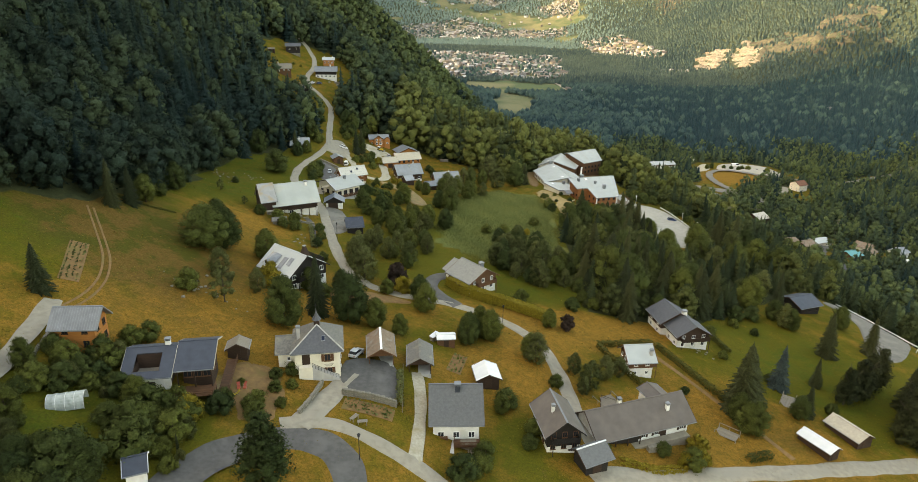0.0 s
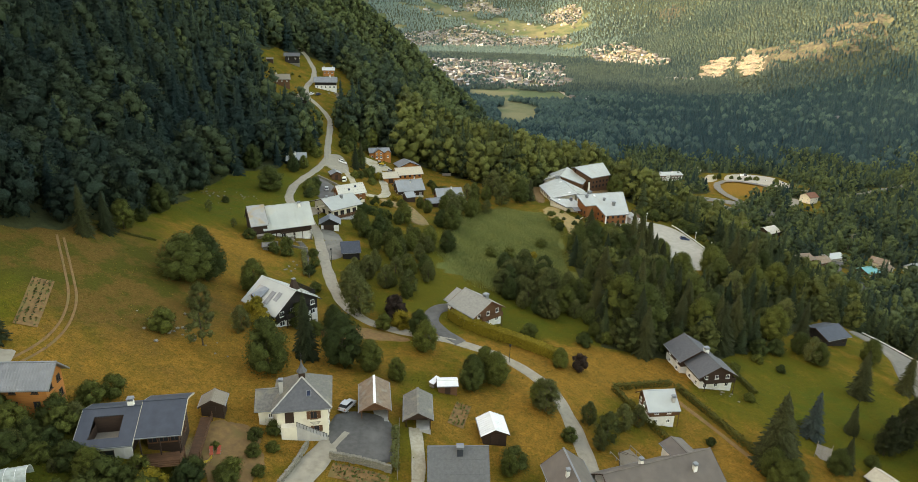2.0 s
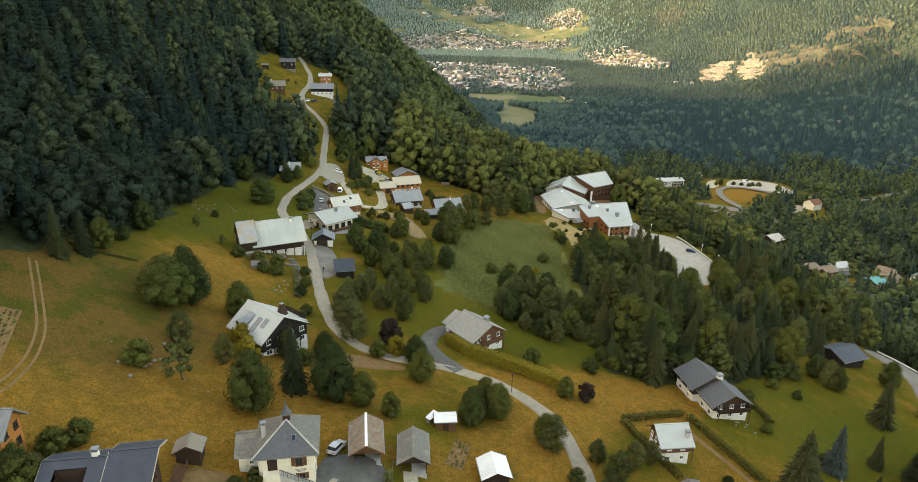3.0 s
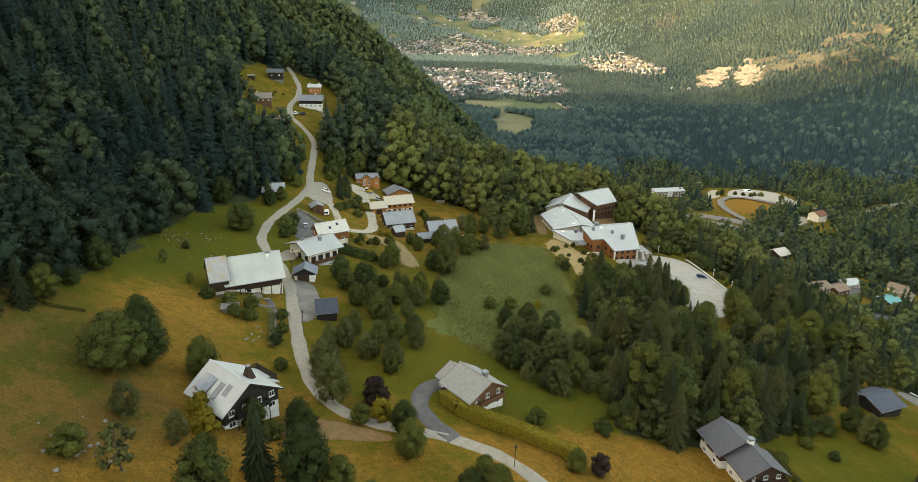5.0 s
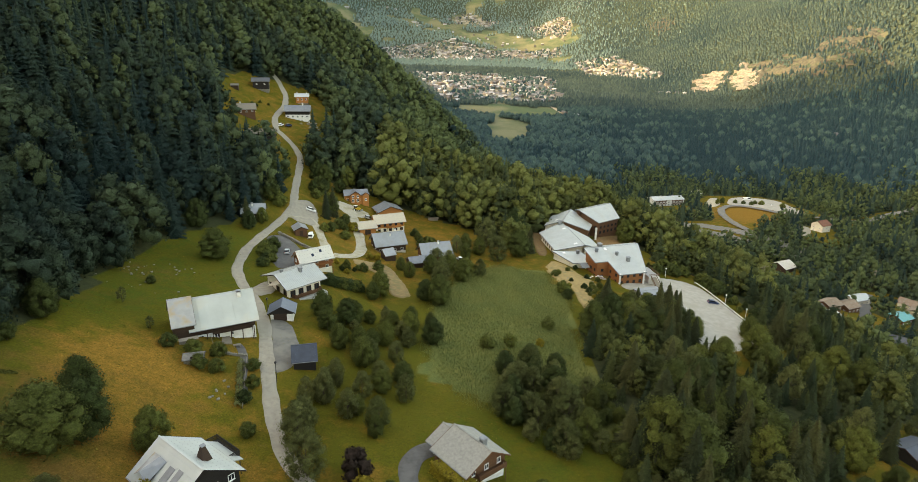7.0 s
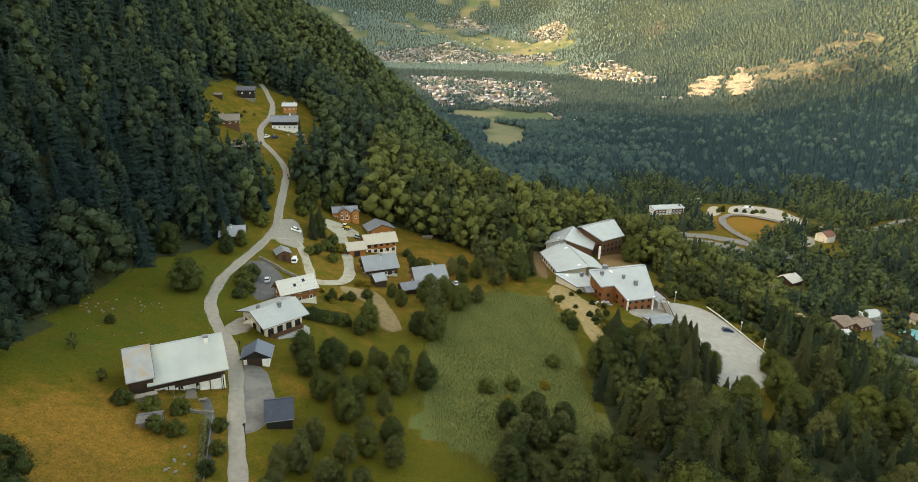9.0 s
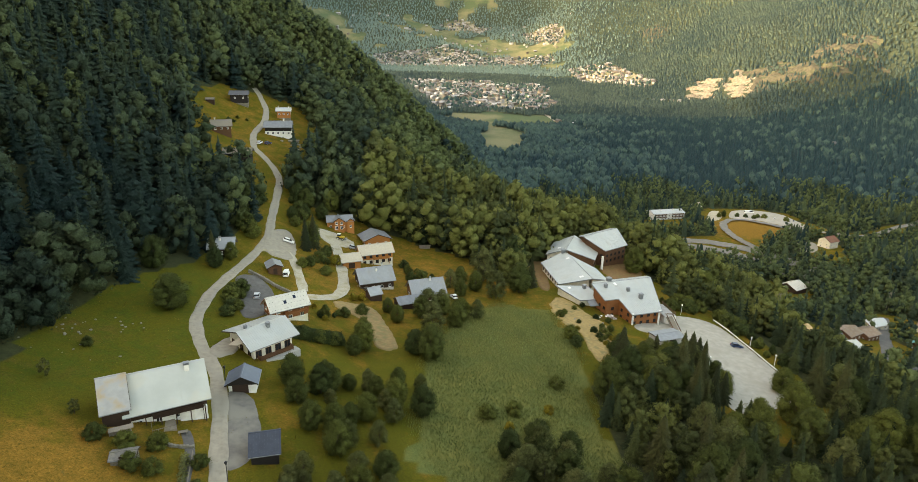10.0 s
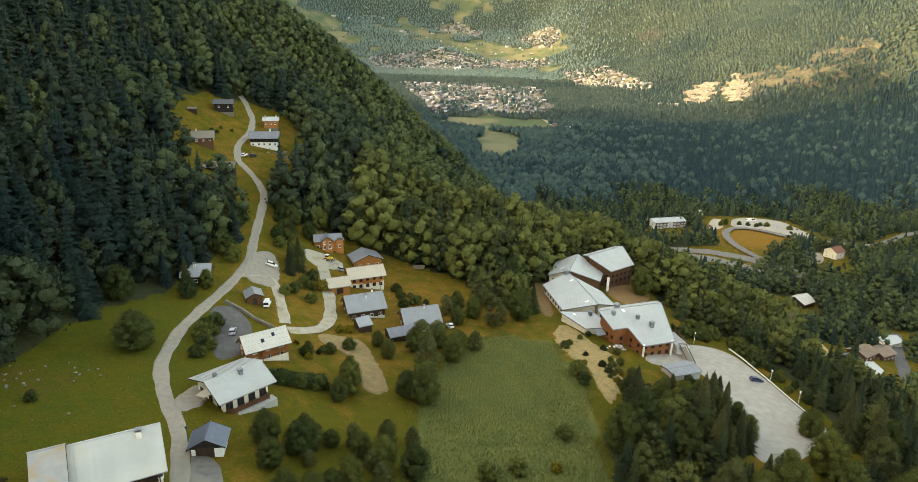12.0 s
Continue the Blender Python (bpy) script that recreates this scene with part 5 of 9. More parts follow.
def balcony(parent, side, z, a, b, depth, wx, wy, mat, panel=True):
    """A balcony on a side (f: -y, b: +y, l: -x, r: +x) from a to b along that wall."""
    top = part("balcony", boxes((a, b, -depth, 0, z - 0.14, z)), mat, parent)
    shift, turn = {"f": ((0, -wy, 0), 0), "b": ((0, wy, 0), 180), "l": ((-wx, 0, 0), -90), "r": ((wx, 0, 0), 90)}[side]
    top.matrix_basis = pose(*shift, 0, 0, turn)
    part("handrail", boxes((a, b, -depth - 0.04, -depth + 0.08, z + 0.95, z + 1.05), (a, a + 0.08, -depth, 0, z + 0.95, z + 1.05), (b - 0.08, b, -depth, 0, z + 0.95, z + 1.05)), mat, top)
    rails = bmesh.new()
    n = max(3, int((b - a) / 0.16))
    for i in range(n):
        x = a + (b - a) * i / (n - 1)
        box(rails, x - 0.05, x + 0.05, -depth + 0.005, -depth + 0.035, z, z + 0.95)
    for i in range(int(depth / 0.16)):
        for x in (a + 0.02, b - 0.05):
            box(rails, x, x + 0.03, -depth + 0.1 + i * 0.16, -depth + 0.2 + i * 0.16, z, z + 0.95)
    part("balustrade", rails, mat, top)["kind"] = "stuff"
    for x in (a + 0.06, b - 0.06):
        part("post", boxes((x - 0.06, x + 0.06, -depth + 0.05, -depth + 0.17, -1.5 if z < 3.4 else z - 0.6, z)), mat, top)
    return top


def house(name, label, x, y, yaw, length, front, back, ridge, eave, roof, low, up=None, split=2.6, eave_back=None, over=0.8, gable=0.9, seam=0.0, guards=0,
          rows=((0.9, 1.1, 1.2),), counts=(3, 2, 2, 2), frames=None, shutters=None, chimneys=(), balconies=(), doors=(), category="house", z=None, parent=None, deep=3.0, chimney_mat=None, boards=None, hole=None, cap=None):
    """A house with its ridge along local x; front is the run of the slope towards -y, back towards +y, both with the overhang."""
    eave_back = eave if eave_back is None else eave_back
    top = parent
    if top is None:
        top = tagged(new(name), label, category)
        top.matrix_world = pose(x, y, float(ground(x, y)) if z is None else z, 0, 0, yaw)
    else:
        top = new(name)
        top.parent = parent
        top.matrix_basis = pose(x, y, 0 if z is None else z, 0, 0, yaw)
        if label:
            top["label"] = label
    lx, yf, yb = length / 2 - gable, front - over, back - over
    sf, sb = (ridge - eave) / front, (ridge - eave_back) / back
    zf, zb = ridge - 0.26 - sf * yf, ridge - 0.26 - sb * yb
    split = min(split, zf - 0.2, zb - 0.2)
    if hole:
        for y0, y1, z1 in ((-yf, -yf + 0.15, zf), (yb - 0.15, yb, zb)):
            part("wall", boxes((-lx, lx, y0, y1, -deep, z1 - 0.08)), low, top)
        for x0 in (-lx, lx - 0.15):
            part("gable_wall", prism([(-yf + 0.152, -deep), (yb - 0.152, -deep), (yb - 0.152, zb), (0, ridge - 0.26), (-yf + 0.152, zf)], x0, x0 + 0.15), up or low, top)
    elif up is None:
        part("wall", prism([(-yf, -deep), (yb, -deep), (yb, zb), (0, ridge - 0.26), (-yf, zf)], -lx, lx), low, top)
    else:
        part("wall", boxes((-lx, lx, -yf, yb, -deep, split)), low, top)
        part("timber_wall", prism([(-yf - 0.06, split + 0.004), (yb + 0.06, split + 0.004), (yb + 0.06, zb), (0, ridge - 0.26), (-yf - 0.06, zf)], -lx - 0.06, lx + 0.06), up, top)
    hx = length / 2
    roof_slope(top, -hx, hx, 0, ridge, -front, eave, roof, 0.2, seam, guards, hole)
    roof_slope(top, -hx, hx, 0, ridge, back, eave_back, roof, 0.2, seam, guards)
    part("ridge_cap", boxes((-hx - 0.02, hx + 0.02, -0.16, 0.16, ridge - 0.05, ridge + 0.06)), cap or roof, top)
    for s in (-1, 1):
        for w, h in ((-front, eave), (back, eave_back)):
            x0 = s * hx
            part("bargeboard", slab([(x0 - 0.03, 0, ridge + 0.03), (x0 + 0.03, 0, ridge + 0.03), (x0 + 0.03, w, h + 0.03), (x0 - 0.03, w, h + 0.03)], 0.3), boards or up or WOOD_DARK, top)
    fm = frames or PAINT_WHITE
    for zlow, w, h in rows:
        out = 0.08 if (up is not None and zlow > split - 0.3) else 0.02
        for side, n in zip("fblr", counts):
            span = 2 * lx if side in "fb" else yf + yb
            mid = 0 if side in "fb" else (yb - yf) / 2
            lim = zf if side == "f" else zb if side == "b" else 99
            if zlow + h > lim - 0.15:
                continue
            for i in range(n):
                u = (i + 0.5) / n * span - span / 2
                if side in "lr":
                    yy = mid + u
                    if zlow + h > ridge - 0.5 - (sf if yy < 0 else sb) * abs(yy):
                        continue
                if any(side == ds and abs(du - u) < (dw + w) / 2 + 0.2 and dz < zlow + h for ds, du, dz, dw in doors):
                    continue
                m = {"f": pose(u, -yf - out, zlow), "b": pose(u, yb + out, zlow, 0, 0, 180), "l": pose(-lx - out, mid + u, zlow, 0, 0, -90), "r": pose(lx + out, mid + u, zlow, 0, 0, 90)}[side]
                window_part(top, m, w, h, fm, shutters)
    for side, u, dz, dw in doors:
        mid = 0 if side in "fb" else (yb - yf) / 2
        m = {"f": pose(u, -yf - 0.02, dz), "b": pose(u, yb + 0.02, dz, 0, 0, 180), "l": pose(-lx - 0.02, mid + u, dz, 0, 0, -90), "r": pose(lx + 0.02, mid + u, dz, 0, 0, 90)}[side]
        d = part("door", boxes((-dw / 2, dw / 2, -0.05, 0.02, 0, 2.1), (-dw / 2 - 0.08, -dw / 2, -0.08, 0.02, 0, 2.2), (dw / 2, dw / 2 + 0.08, -0.08, 0.02, 0, 2.2), (-dw / 2, dw / 2, -0.08, 0.02, 2.1, 2.2)), WOOD_DARK, top)
        d.matrix_basis = m
    for cx, cy, w, h in chimneys:
        chimney(top, cx, cy, ridge - (sf if cy < 0 else sb) * abs(cy), w, h, chimney_mat)
    for side, bz, a, b, depth in balconies:
        balcony(top, side, bz, a, b, depth, lx + 0.06, yf + 0.06 if side == "f" else yb + 0.06, up or WOOD_BROWN)
    if parent is not None:
        for ob in [o for o in bpy.data.objects if o.parent == top]:
            ob.parent, ob.matrix_basis = parent, top.matrix_basis @ ob.matrix_basis
        bpy.data.objects.remove(top)
        return parent
    return top


def open_garage(label, x, y, yaw, length, half, ridge, eave, roof, wall, cap):
    """A timber garage open at its +x end, with posts and a boarded gable."""
    top = tagged(new("garage"), label, "garage")
    top.matrix_world = pose(x, y, float(ground(x, y)), 0, 0, yaw)
    hx, w = length / 2, half - 0.45
    s = (ridge - eave) / half
    zw = ridge - 0.24 - s * w
    part("back_wall", prism([(-w, -1), (w, -1), (w, zw), (0, ridge - 0.24), (-w, zw)], -hx + 0.5, -hx + 0.62), wall, top)
    for side in (-1, 1):
        part("side_wall", boxes((-hx + 0.62, hx - 1.6, min(side * w, side * (w - 0.1)), max(side * w, side * (w - 0.1)), -1, zw)), wall, top)
        part("post", boxes((hx - 0.75, hx - 0.57, side * (w - 0.1) - 0.09, side * (w - 0.1) + 0.09, -1, zw)), wall, top)
        roof_slope(top, -hx, hx, 0, ridge, side * half, eave, roof, 0.18)
        part("bargeboard", slab([(hx, 0, ridge + 0.03), (hx + 0.05, 0, ridge + 0.03), (hx + 0.05, side * half, eave + 0.03), (hx, side * half, eave + 0.03)], 0.26), wall, top)
    part("gable_board", prism([(-w + 0.3, zw + 0.002), (w - 0.3, zw + 0.002), (0, ridge - 0.3)], hx - 0.7, hx - 0.62), wall, top)
    part("tie_beam", boxes((hx - 0.76, hx - 0.56, -w, w, zw - 0.2, zw)), wall, top)
    part("ridge_cap", boxes((-hx - 0.02, hx + 0.02, -0.24, 0.24, ridge - 0.06, ridge + 0.06)), cap, top)
    part("floor_slab", boxes((-hx + 0.62, hx - 0.4, -w, w, -1, 0.12)), CONCRETE, top)
    for i in range(3):
        part("shelf", boxes((-hx + 0.62, -hx + 1.1, -w + 0.3, w - 0.3, 0.6 + 0.6 * i, 0.64 + 0.6 * i)), WOOD_GREY, top)
    return top


# ---- the near hamlet ----
def make_chapel():
    """A square house under a hipped roof with a bell turret, a lower wing and an outside stair."""
    top = tagged(new("chapel"), "cream chapel house with hipped slate roof and bell turret", "chapel")
    top.matrix_world = pose(-27.5, 108.5, float(ground(-26.5, 105)), 0, 0, 11)
    part("wall", boxes((-4.3, 4.3, -4.4, 4.4, -3, 6.0)), PLASTER, top)
    e, apex = 5.1, 9.6
    ridge = [(0, -0.6, apex), (0, 0.9, apex)]
    corner = [(-e, -e, 5.9), (e, -e, 5.9), (e, e, 5.9), (-e, e, 5.9)]
    for pts, mat in (((corner[0], corner[1], ridge[0]), SLATE_DARK), ((corner[1], corner[2], ridge[1], ridge[0]), SLATE), ((corner[2], corner[3], ridge[1]), SLATE), ((corner[3], corner[0], ridge[0], ridge[1]), SLATE)):
        bm = bmesh.new()
        up = [bm.verts.new(p) for p in pts]
        low = [bm.verts.new((p[0], p[1], p[2] - 0.22)) for p in pts]
        bm.faces.new(up)
        bm.faces.new(low[::-1])
        for i in range(len(pts)):
            j = (i + 1) % len(pts)
            bm.faces.new((up[i], low[i], low[j], up[j]))
        bmesh.ops.recalc_face_normals(bm, faces=bm.faces)
        part("roof_slope", bm, mat, top)
    for c, r in ((corner[0], ridge[0]), (corner[1], ridge[0])):
        bm = bmesh.new()
        a, b = Vector(c) + Vector((0, 0, 0.05)), Vector(r) + Vector((0, 0, 0.05))
        bmesh.ops.create_cone(bm, segments=6, radius1=0.13, radius2=0.13, depth=(b - a).length, cap_ends=True, matrix=Matrix.Translation((a + b) / 2) @ (b - a).to_track_quat("Z", "Y").to_matrix().to_4x4())
        part("hip_ridge", bm, CONCRETE, top)
    part("gutter", boxes((-e, e, -e - 0.12, -e, 5.66, 5.82)), METAL_GREY, top)
    turret = part("turret", boxes((-0.55, 0.55, -0.4, 0.7, apex - 0.7, apex + 0.9)), WOOD_DARK, top)
    bm = bmesh.new()
    rings = []
    for rr, z in ((0.95, 0.8), (0.45, 1.5), (0.16, 2.4), (0.03, 3.3)):
        rings.append([bm.verts.new((rr * math.cos(t), 0.15 + rr * math.sin(t), apex + z)) for t in np.arange(8) * math.pi / 4 + math.pi / 8])
    for p, q in zip(rings, rings[1:]):
        for i in range(8):
            bm.faces.new((p[i], p[(i + 1) % 8], q[(i + 1) % 8], q[i]))
    bm.faces.new(rings[0][::-1])
    part("spire", bm, SLATE_DARK, turret)
    part("cross", boxes((-0.03, 0.03, 0.12, 0.18, apex + 3.2, apex + 4.3), (-0.25, 0.25, 0.12, 0.18, apex + 3.8, apex + 3.88)), PAINT_BLACK, turret)
    for x, z, w, h in ((1.9, 3.5, 1.2, 1.5), (2.3, 0.9, 1.0, 1.1)):
        window_part(top, pose(x, -4.42, z), w, h, WOOD_BROWN, WOOD_BROWN)
    for y, z in ((-2.2, 3.6), (1.4, 3.6), (-2.2, 0.9), (1.4, 0.9)):
        window_part(top, pose(4.32, y, z, 0, 0, 90), 1.0, 1.2, PAINT_WHITE, WOOD_BROWN)
    d = part("door", boxes((-0.75, 0.75, -0.06, 0.03, 0, 2.2)), WOOD_DARK, top)
    d.matrix_basis = pose(-2.2, -4.42, 3.0)
    sk = part("skylight", boxes((-0.4, 0.4, -0.55, 0.55, -0.05, 0.1)), METAL_GREY, top)
    sk.matrix_basis = pose(1.2, -3.0, 7.75, 40, 0, 0)
    part("pane", boxes((-0.3, 0.3, -0.45, 0.45, 0.1, 0.13)), PANEL, sk)
    chimney(top, -3.6, -1.0, 7.2, 0.65, 2.2, CONCRETE)
    for k in range(3):
        part("sign_bar", boxes((1.2 + 0.2 * k, 3.0 - 0.15 * k, -4.43, -4.405, 2.7 - 0.22 * k, 2.8 - 0.22 * k)), SLATE, top)
    for i in range(12):
        part("step", boxes((-1.0 + i * 0.42, -0.58 + i * 0.42, -5.7, -4.41, -2.5, 2.85 - i * 0.24)), CONCRETE, top)
    part("landing", boxes((-3.6, -1.0, -5.7, -4.41, -2.5, 2.98)), PLASTER, top)
    part("stair_rail", slab([(-1.0, -5.62, 3.9), (-1.0, -5.56, 3.9), (4.0, -5.56, 1.0), (4.0, -5.62, 1.0)], 0.07), PAINT_BLACK, top)
    for i in range(10):
        x = -1.0 + i * 0.55
        part("rail_post", boxes((x - 0.03, x + 0.03, -5.62, -5.56, 2.85 - i * 0.31, 3.86 - i * 0.32)), PAINT_BLACK, top)
    house("side_wing", "", -5.6, 0.6, 0, 5.2, 3.6, 3.4, 7.0, 4.9, SLATE, PLASTER, None, parent=top, rows=((3.0, 0.7, 0.8),), counts=(1, 1, 1, 0), over=0.7, gable=0.6)


TWO = ((0.9, 1.0, 1.2), (3.5, 1.0, 1.15))
dark_chalet = tagged(new("chalet"), "dark-roofed timber chalet with roof terrace and wooden deck", "house")
dark_chalet.matrix_world = pose(-50.3, 96.0, float(ground(-50.3, 96.0)), 0, 0, 11)
house("wing", "", -3.35, -0.4, 0, 8.5, 6.5, 3.6, 5.5, 2.9, METAL_DARK, WHITEWASH, WOOD_DARK, 1.5, eave_back=4.0, parent=dark_chalet, rows=((0.5, 2.6, 1.2),), counts=(1, 1, 1, 0), frames=WOOD_DARK, boards=TAN_TILE, hole=(-2.25, 1.95, 0.22, 0.78), chimneys=((2.6, 0.3, 0.8, 1.0),))
house("wing", "", 4.25, 0.35, 0, 6.7, 6.2, 3.8, 5.7, 3.3, METAL_DARK, WOOD_DARK, None, eave_back=4.1, over=2.4, parent=dark_chalet, rows=((0.5, 1.4, 1.7),), counts=(3, 1, 0, 1), frames=WOOD_BROWN, boards=TAN_TILE)
for px in (-6.6, -0.6):
    part("plaster_panel", boxes((px, px + 1.2, -6.36, -6.22, 0.2, 2.6)), WHITEWASH, dark_chalet)
for px in (1.4, 4.2, 7.0):
    part("porch_post", boxes((px - 0.09, px + 0.09, -5.4, -5.22, -2, 3.4)), WOOD_DARK, dark_chalet)
house("chalet", "honey timber chalet with grey ribbed metal roof", -66.2, 96.3, 5, 8.4, 3.4, 3.0, 7.5, 4.6, METAL_GREY, WOOD_ORANGE, None, seam=0.45, guards=4, rows=TWO, counts=(2, 2, 2, 2), frames=WOOD_DARK, boards=METAL_GREY)
plain = house("chalet", "plain house with long grey tiled roof above a terrace", 0.4, 101.0, 3, 10.4, 6.5, 5.5, 8.6, 3.8, SLATE_PALE, WHITEWASH, None, guards=6, seam=0.5, rows=((0.6, 1.2, 1.3),), counts=(3, 2, 2, 2), chimneys=((0.3, -0.9, 1.0, 1.1),), balconies=(("f", 0.2, -0.4, 4.4, 2.2),), chimney_mat=METAL_DARK)
part("terrace", boxes((-5.0, -0.5, -9.4, -5.75, -3.5, 0.0)), CONCRETE, plain)
part("terrace_wall", boxes((-5.0, -4.75, -9.4, -5.75, 0.002, 0.8)), WHITEWASH, plain)
part("terrace_stair", boxes((-2.2, -0.9, -10.6, -9.41, -3.5, -0.6)), WOOD_GREY, plain)
part("awning_box", boxes((-3.9, -1.6, -6.3, -5.72, 0.002, 0.9)), WOOD_BROWN, plain)
house("chalet", "timber chalet with dull brown metal roof and balcony", 20.7, 102.4, -80, 11.4, 4.1, 4.1, 7.2, 3.9, METAL_BROWN, WHITEWASH, WOOD_BLACK, 1.2, frames=WOOD_BROWN, rows=((0.6, 1.0, 1.1), (3.2, 1.0, 1.3)), counts=(2, 2, 2, 3), chimneys=((0.5, -1.2, 0.6, 1.2),), balconies=(("r", 2.8, -2.6, 2.6, 1.3),), chimney_mat=WHITEWASH, cap=METAL_GREY)
farm = house("farmhouse", "long low white farmhouse with broad grey roof", 38.0, 109.8, 20, 24.0, 5.8, 4.8, 6.8, 2.9, METAL_BROWN, WHITEWASH, None, over=1.5, rows=((0.6, 1.1, 1.2),), counts=(7, 3, 2, 2), chimneys=((-3.5, 0.4, 0.7, 1.1), (6.5, -2.6, 0.7, 1.2)), shutters=WOOD_DARK, doors=(("f", 5.0, 0.0, 1.2),))
# Black panel in place of the shade inside the open barn recess.
part("barn_front", boxes((-10.9, -1.2, -4.52, -4.4, -1.5, 2.9)), WOOD_BLACK, farm, "black panel standing in for the shaded barn opening")
for k in range(4):
    part("barn_post", boxes((-10.2 + k * 2.9, -10.02 + k * 2.9, -5.4, -5.22, -2, 2.95)), WOOD_DARK, farm)
part("patio", boxes((-3.0, 10.5, -6.2, -4.42, -3, 0.05)), LANE, farm)
part("stone_trough", boxes((-0.6, 2.6, -7.6, -6.62, -3, 0.55)), STONE, farm)
house("wing", "", 7.4, 3.2, 90, 5.6, 2.6, 2.6, 6.2, 5.2, METAL_BROWN, WHITEWASH, None, parent=farm, rows=(), over=0.5, gable=0.5)
house("shed", "small black timber shed with grey slate roof", 26.3, 95.6, 26, 6.8, 3.2, 2.4, 4.6, 2.8, SLATE_PALE, WOOD_BLACK, None, rows=(), category="shed", doors=(("f", 0, 0, 1.8),), cap=METAL_WHITE)
house("cottage", "small white cottage with pale metal roof and balcony", 45.4, 135.2, 7, 7.6, 4.3, 3.6, 7.2, 4.4, METAL_LIGHT, WHITEWASH, WOOD_BROWN, 2.6, rows=((0.9, 0.8, 0.9), (3.3, 0.9, 1.0)), counts=(2, 2, 3, 2), chimneys=((2.6, -2.4, 0.7, 1.2),), balconies=(("r", 2.7, -3.2, -0.4, 1.2),), chimney_mat=CONCRETE)
slate_chalet = tagged(new("chalet"), "white and brown chalet with stepped dark slate roofs", "house")
slate_chalet.matrix_world = pose(64.4, 160.3, float(ground(64.4, 160.3)), 0, 0, -80)
house("wing", "", -3.6, -0.7, 0, 9.8, 5.6, 5.2, 7.7, 4.6, SLATE_DARK, WHITEWASH, WOOD_DARK, 2.7, parent=slate_chalet, rows=((0.8, 1.0, 1.2), (3.2, 1.0, 1.0)), counts=(2, 2, 2, 0), boards=WOOD_DARK, chimneys=((4.2, 1.6, 1.1, 1.2),))
house("wing", "", 4.3, 0.6, 0, 8.4, 5.4, 5.2, 7.1, 4.1, SLATE_DARK, WHITEWASH, WOOD_DARK, 2.7, parent=slate_chalet, rows=((0.8, 1.0, 1.2), (3.2, 1.0, 1.0)), counts=(2, 2, 0, 3), boards=WOOD_DARK, balconies=(("r", 2.9, -4.0, 4.2, 1.5),))
house("shed", "long shed with white metal roof in dry grass", 82.4, 114.6, -62, 8.4, 2.4, 1.6, 3.0, 2.1, METAL_WHITE, WOOD_DARK, None, over=0.35, gable=0.3, rows=(), seam=0.6, category="shed", doors=(("r", 0, 0.0, 1.6),))
house("shed", "old shed with lichened tan shingle roof", 93.4, 121.6, -66, 9.4, 3.0, 2.6, 3.4, 2.0, TAN_TILE, WOOD_DARK, None, over=0.4, gable=0.4, rows=(), category="shed", doors=(("r", 0, 0, 1.6),))
house("house", "dark house with low slate roof beside the road", 122.0, 201.1, 21, 10.5, 5.6, 5.0, 5.0, 3.0, METAL_DARK, WOOD_BLACK, None, rows=((0.9, 1.0, 1.0),), counts=(3, 2, 2, 2), frames=WOOD_DARK)
open_garage("open timber garage with weathered brown roof", -15.8, 115.3, -81, 9.4, 3.0, 4.5, 2.7, SHINGLE, WOOD_BROWN, METAL_WHITE)
open_garage("timber garage with grey shingle roof and open front", -7.5, 115.4, -85, 8.5, 2.8, 4.2, 2.6, SLATE, WOOD_DARK, SLATE)
house("hut", "small dark hut with bright white metal roof", 7.1, 116.4, -81, 6.1, 2.8, 2.8, 3.6, 2.3, METAL_WHITE, WOOD_DARK, None, over=0.5, gable=0.5, rows=(), seam=0.6, category="hut", doors=(("r", 0, 0, 1.2),))
house("hut", "grey weathered hut beside the dark chalet", -42.2, 105.0, -80, 3.8, 2.2, 2.2, 3.6, 2.4, WOOD_GREY, WOOD_DARK, None, over=0.4, gable=0.4, rows=(), category="hut", doors=(("r", 0, 0, 1.0),))
house("hut", "small white hut with dark roof above the hairpin", -45.4, 70.6, 24, 3.4, 2.5, 2.1, 3.3, 2.0, METAL_DARK, WHITEWASH, None, over=0.4, gable=0.4, rows=(), category="hut", doors=(("r", 0, 0, 1.0),), boards=PAINT_WHITE)
make_chapel()

# ---- along the lane ----
lawn_chalet = house("chalet", "chalet with hipped grey roof and wide wooden balcony", 5.0, 170.9, -50, 11.5, 6.4, 5.2, 7.4, 4.2, CONCRETE_TILE, WHITEWASH, WOOD_BROWN, 2.4, rows=((0.7, 1.1, 1.2), (3.2, 1.0, 1.2)), counts=(3, 2, 2, 3), chimneys=((2.2, 0.9, 1.1, 1.0),), balconies=(("r", 2.7, -3.6, 3.6, 1.5), ("f", 2.7, -3.5, 4, 1.2)), chimney_mat=METAL_GREY)
house("wing", "", -6.4, -0.6, 0, 4.6, 4.6, 3.8, 6.4, 4.0, CONCRETE_TILE, WHITEWASH, WOOD_BROWN, 2.4, parent=lawn_chalet, rows=((0.7, 1.0, 1.1),), counts=(1, 1, 2, 0))
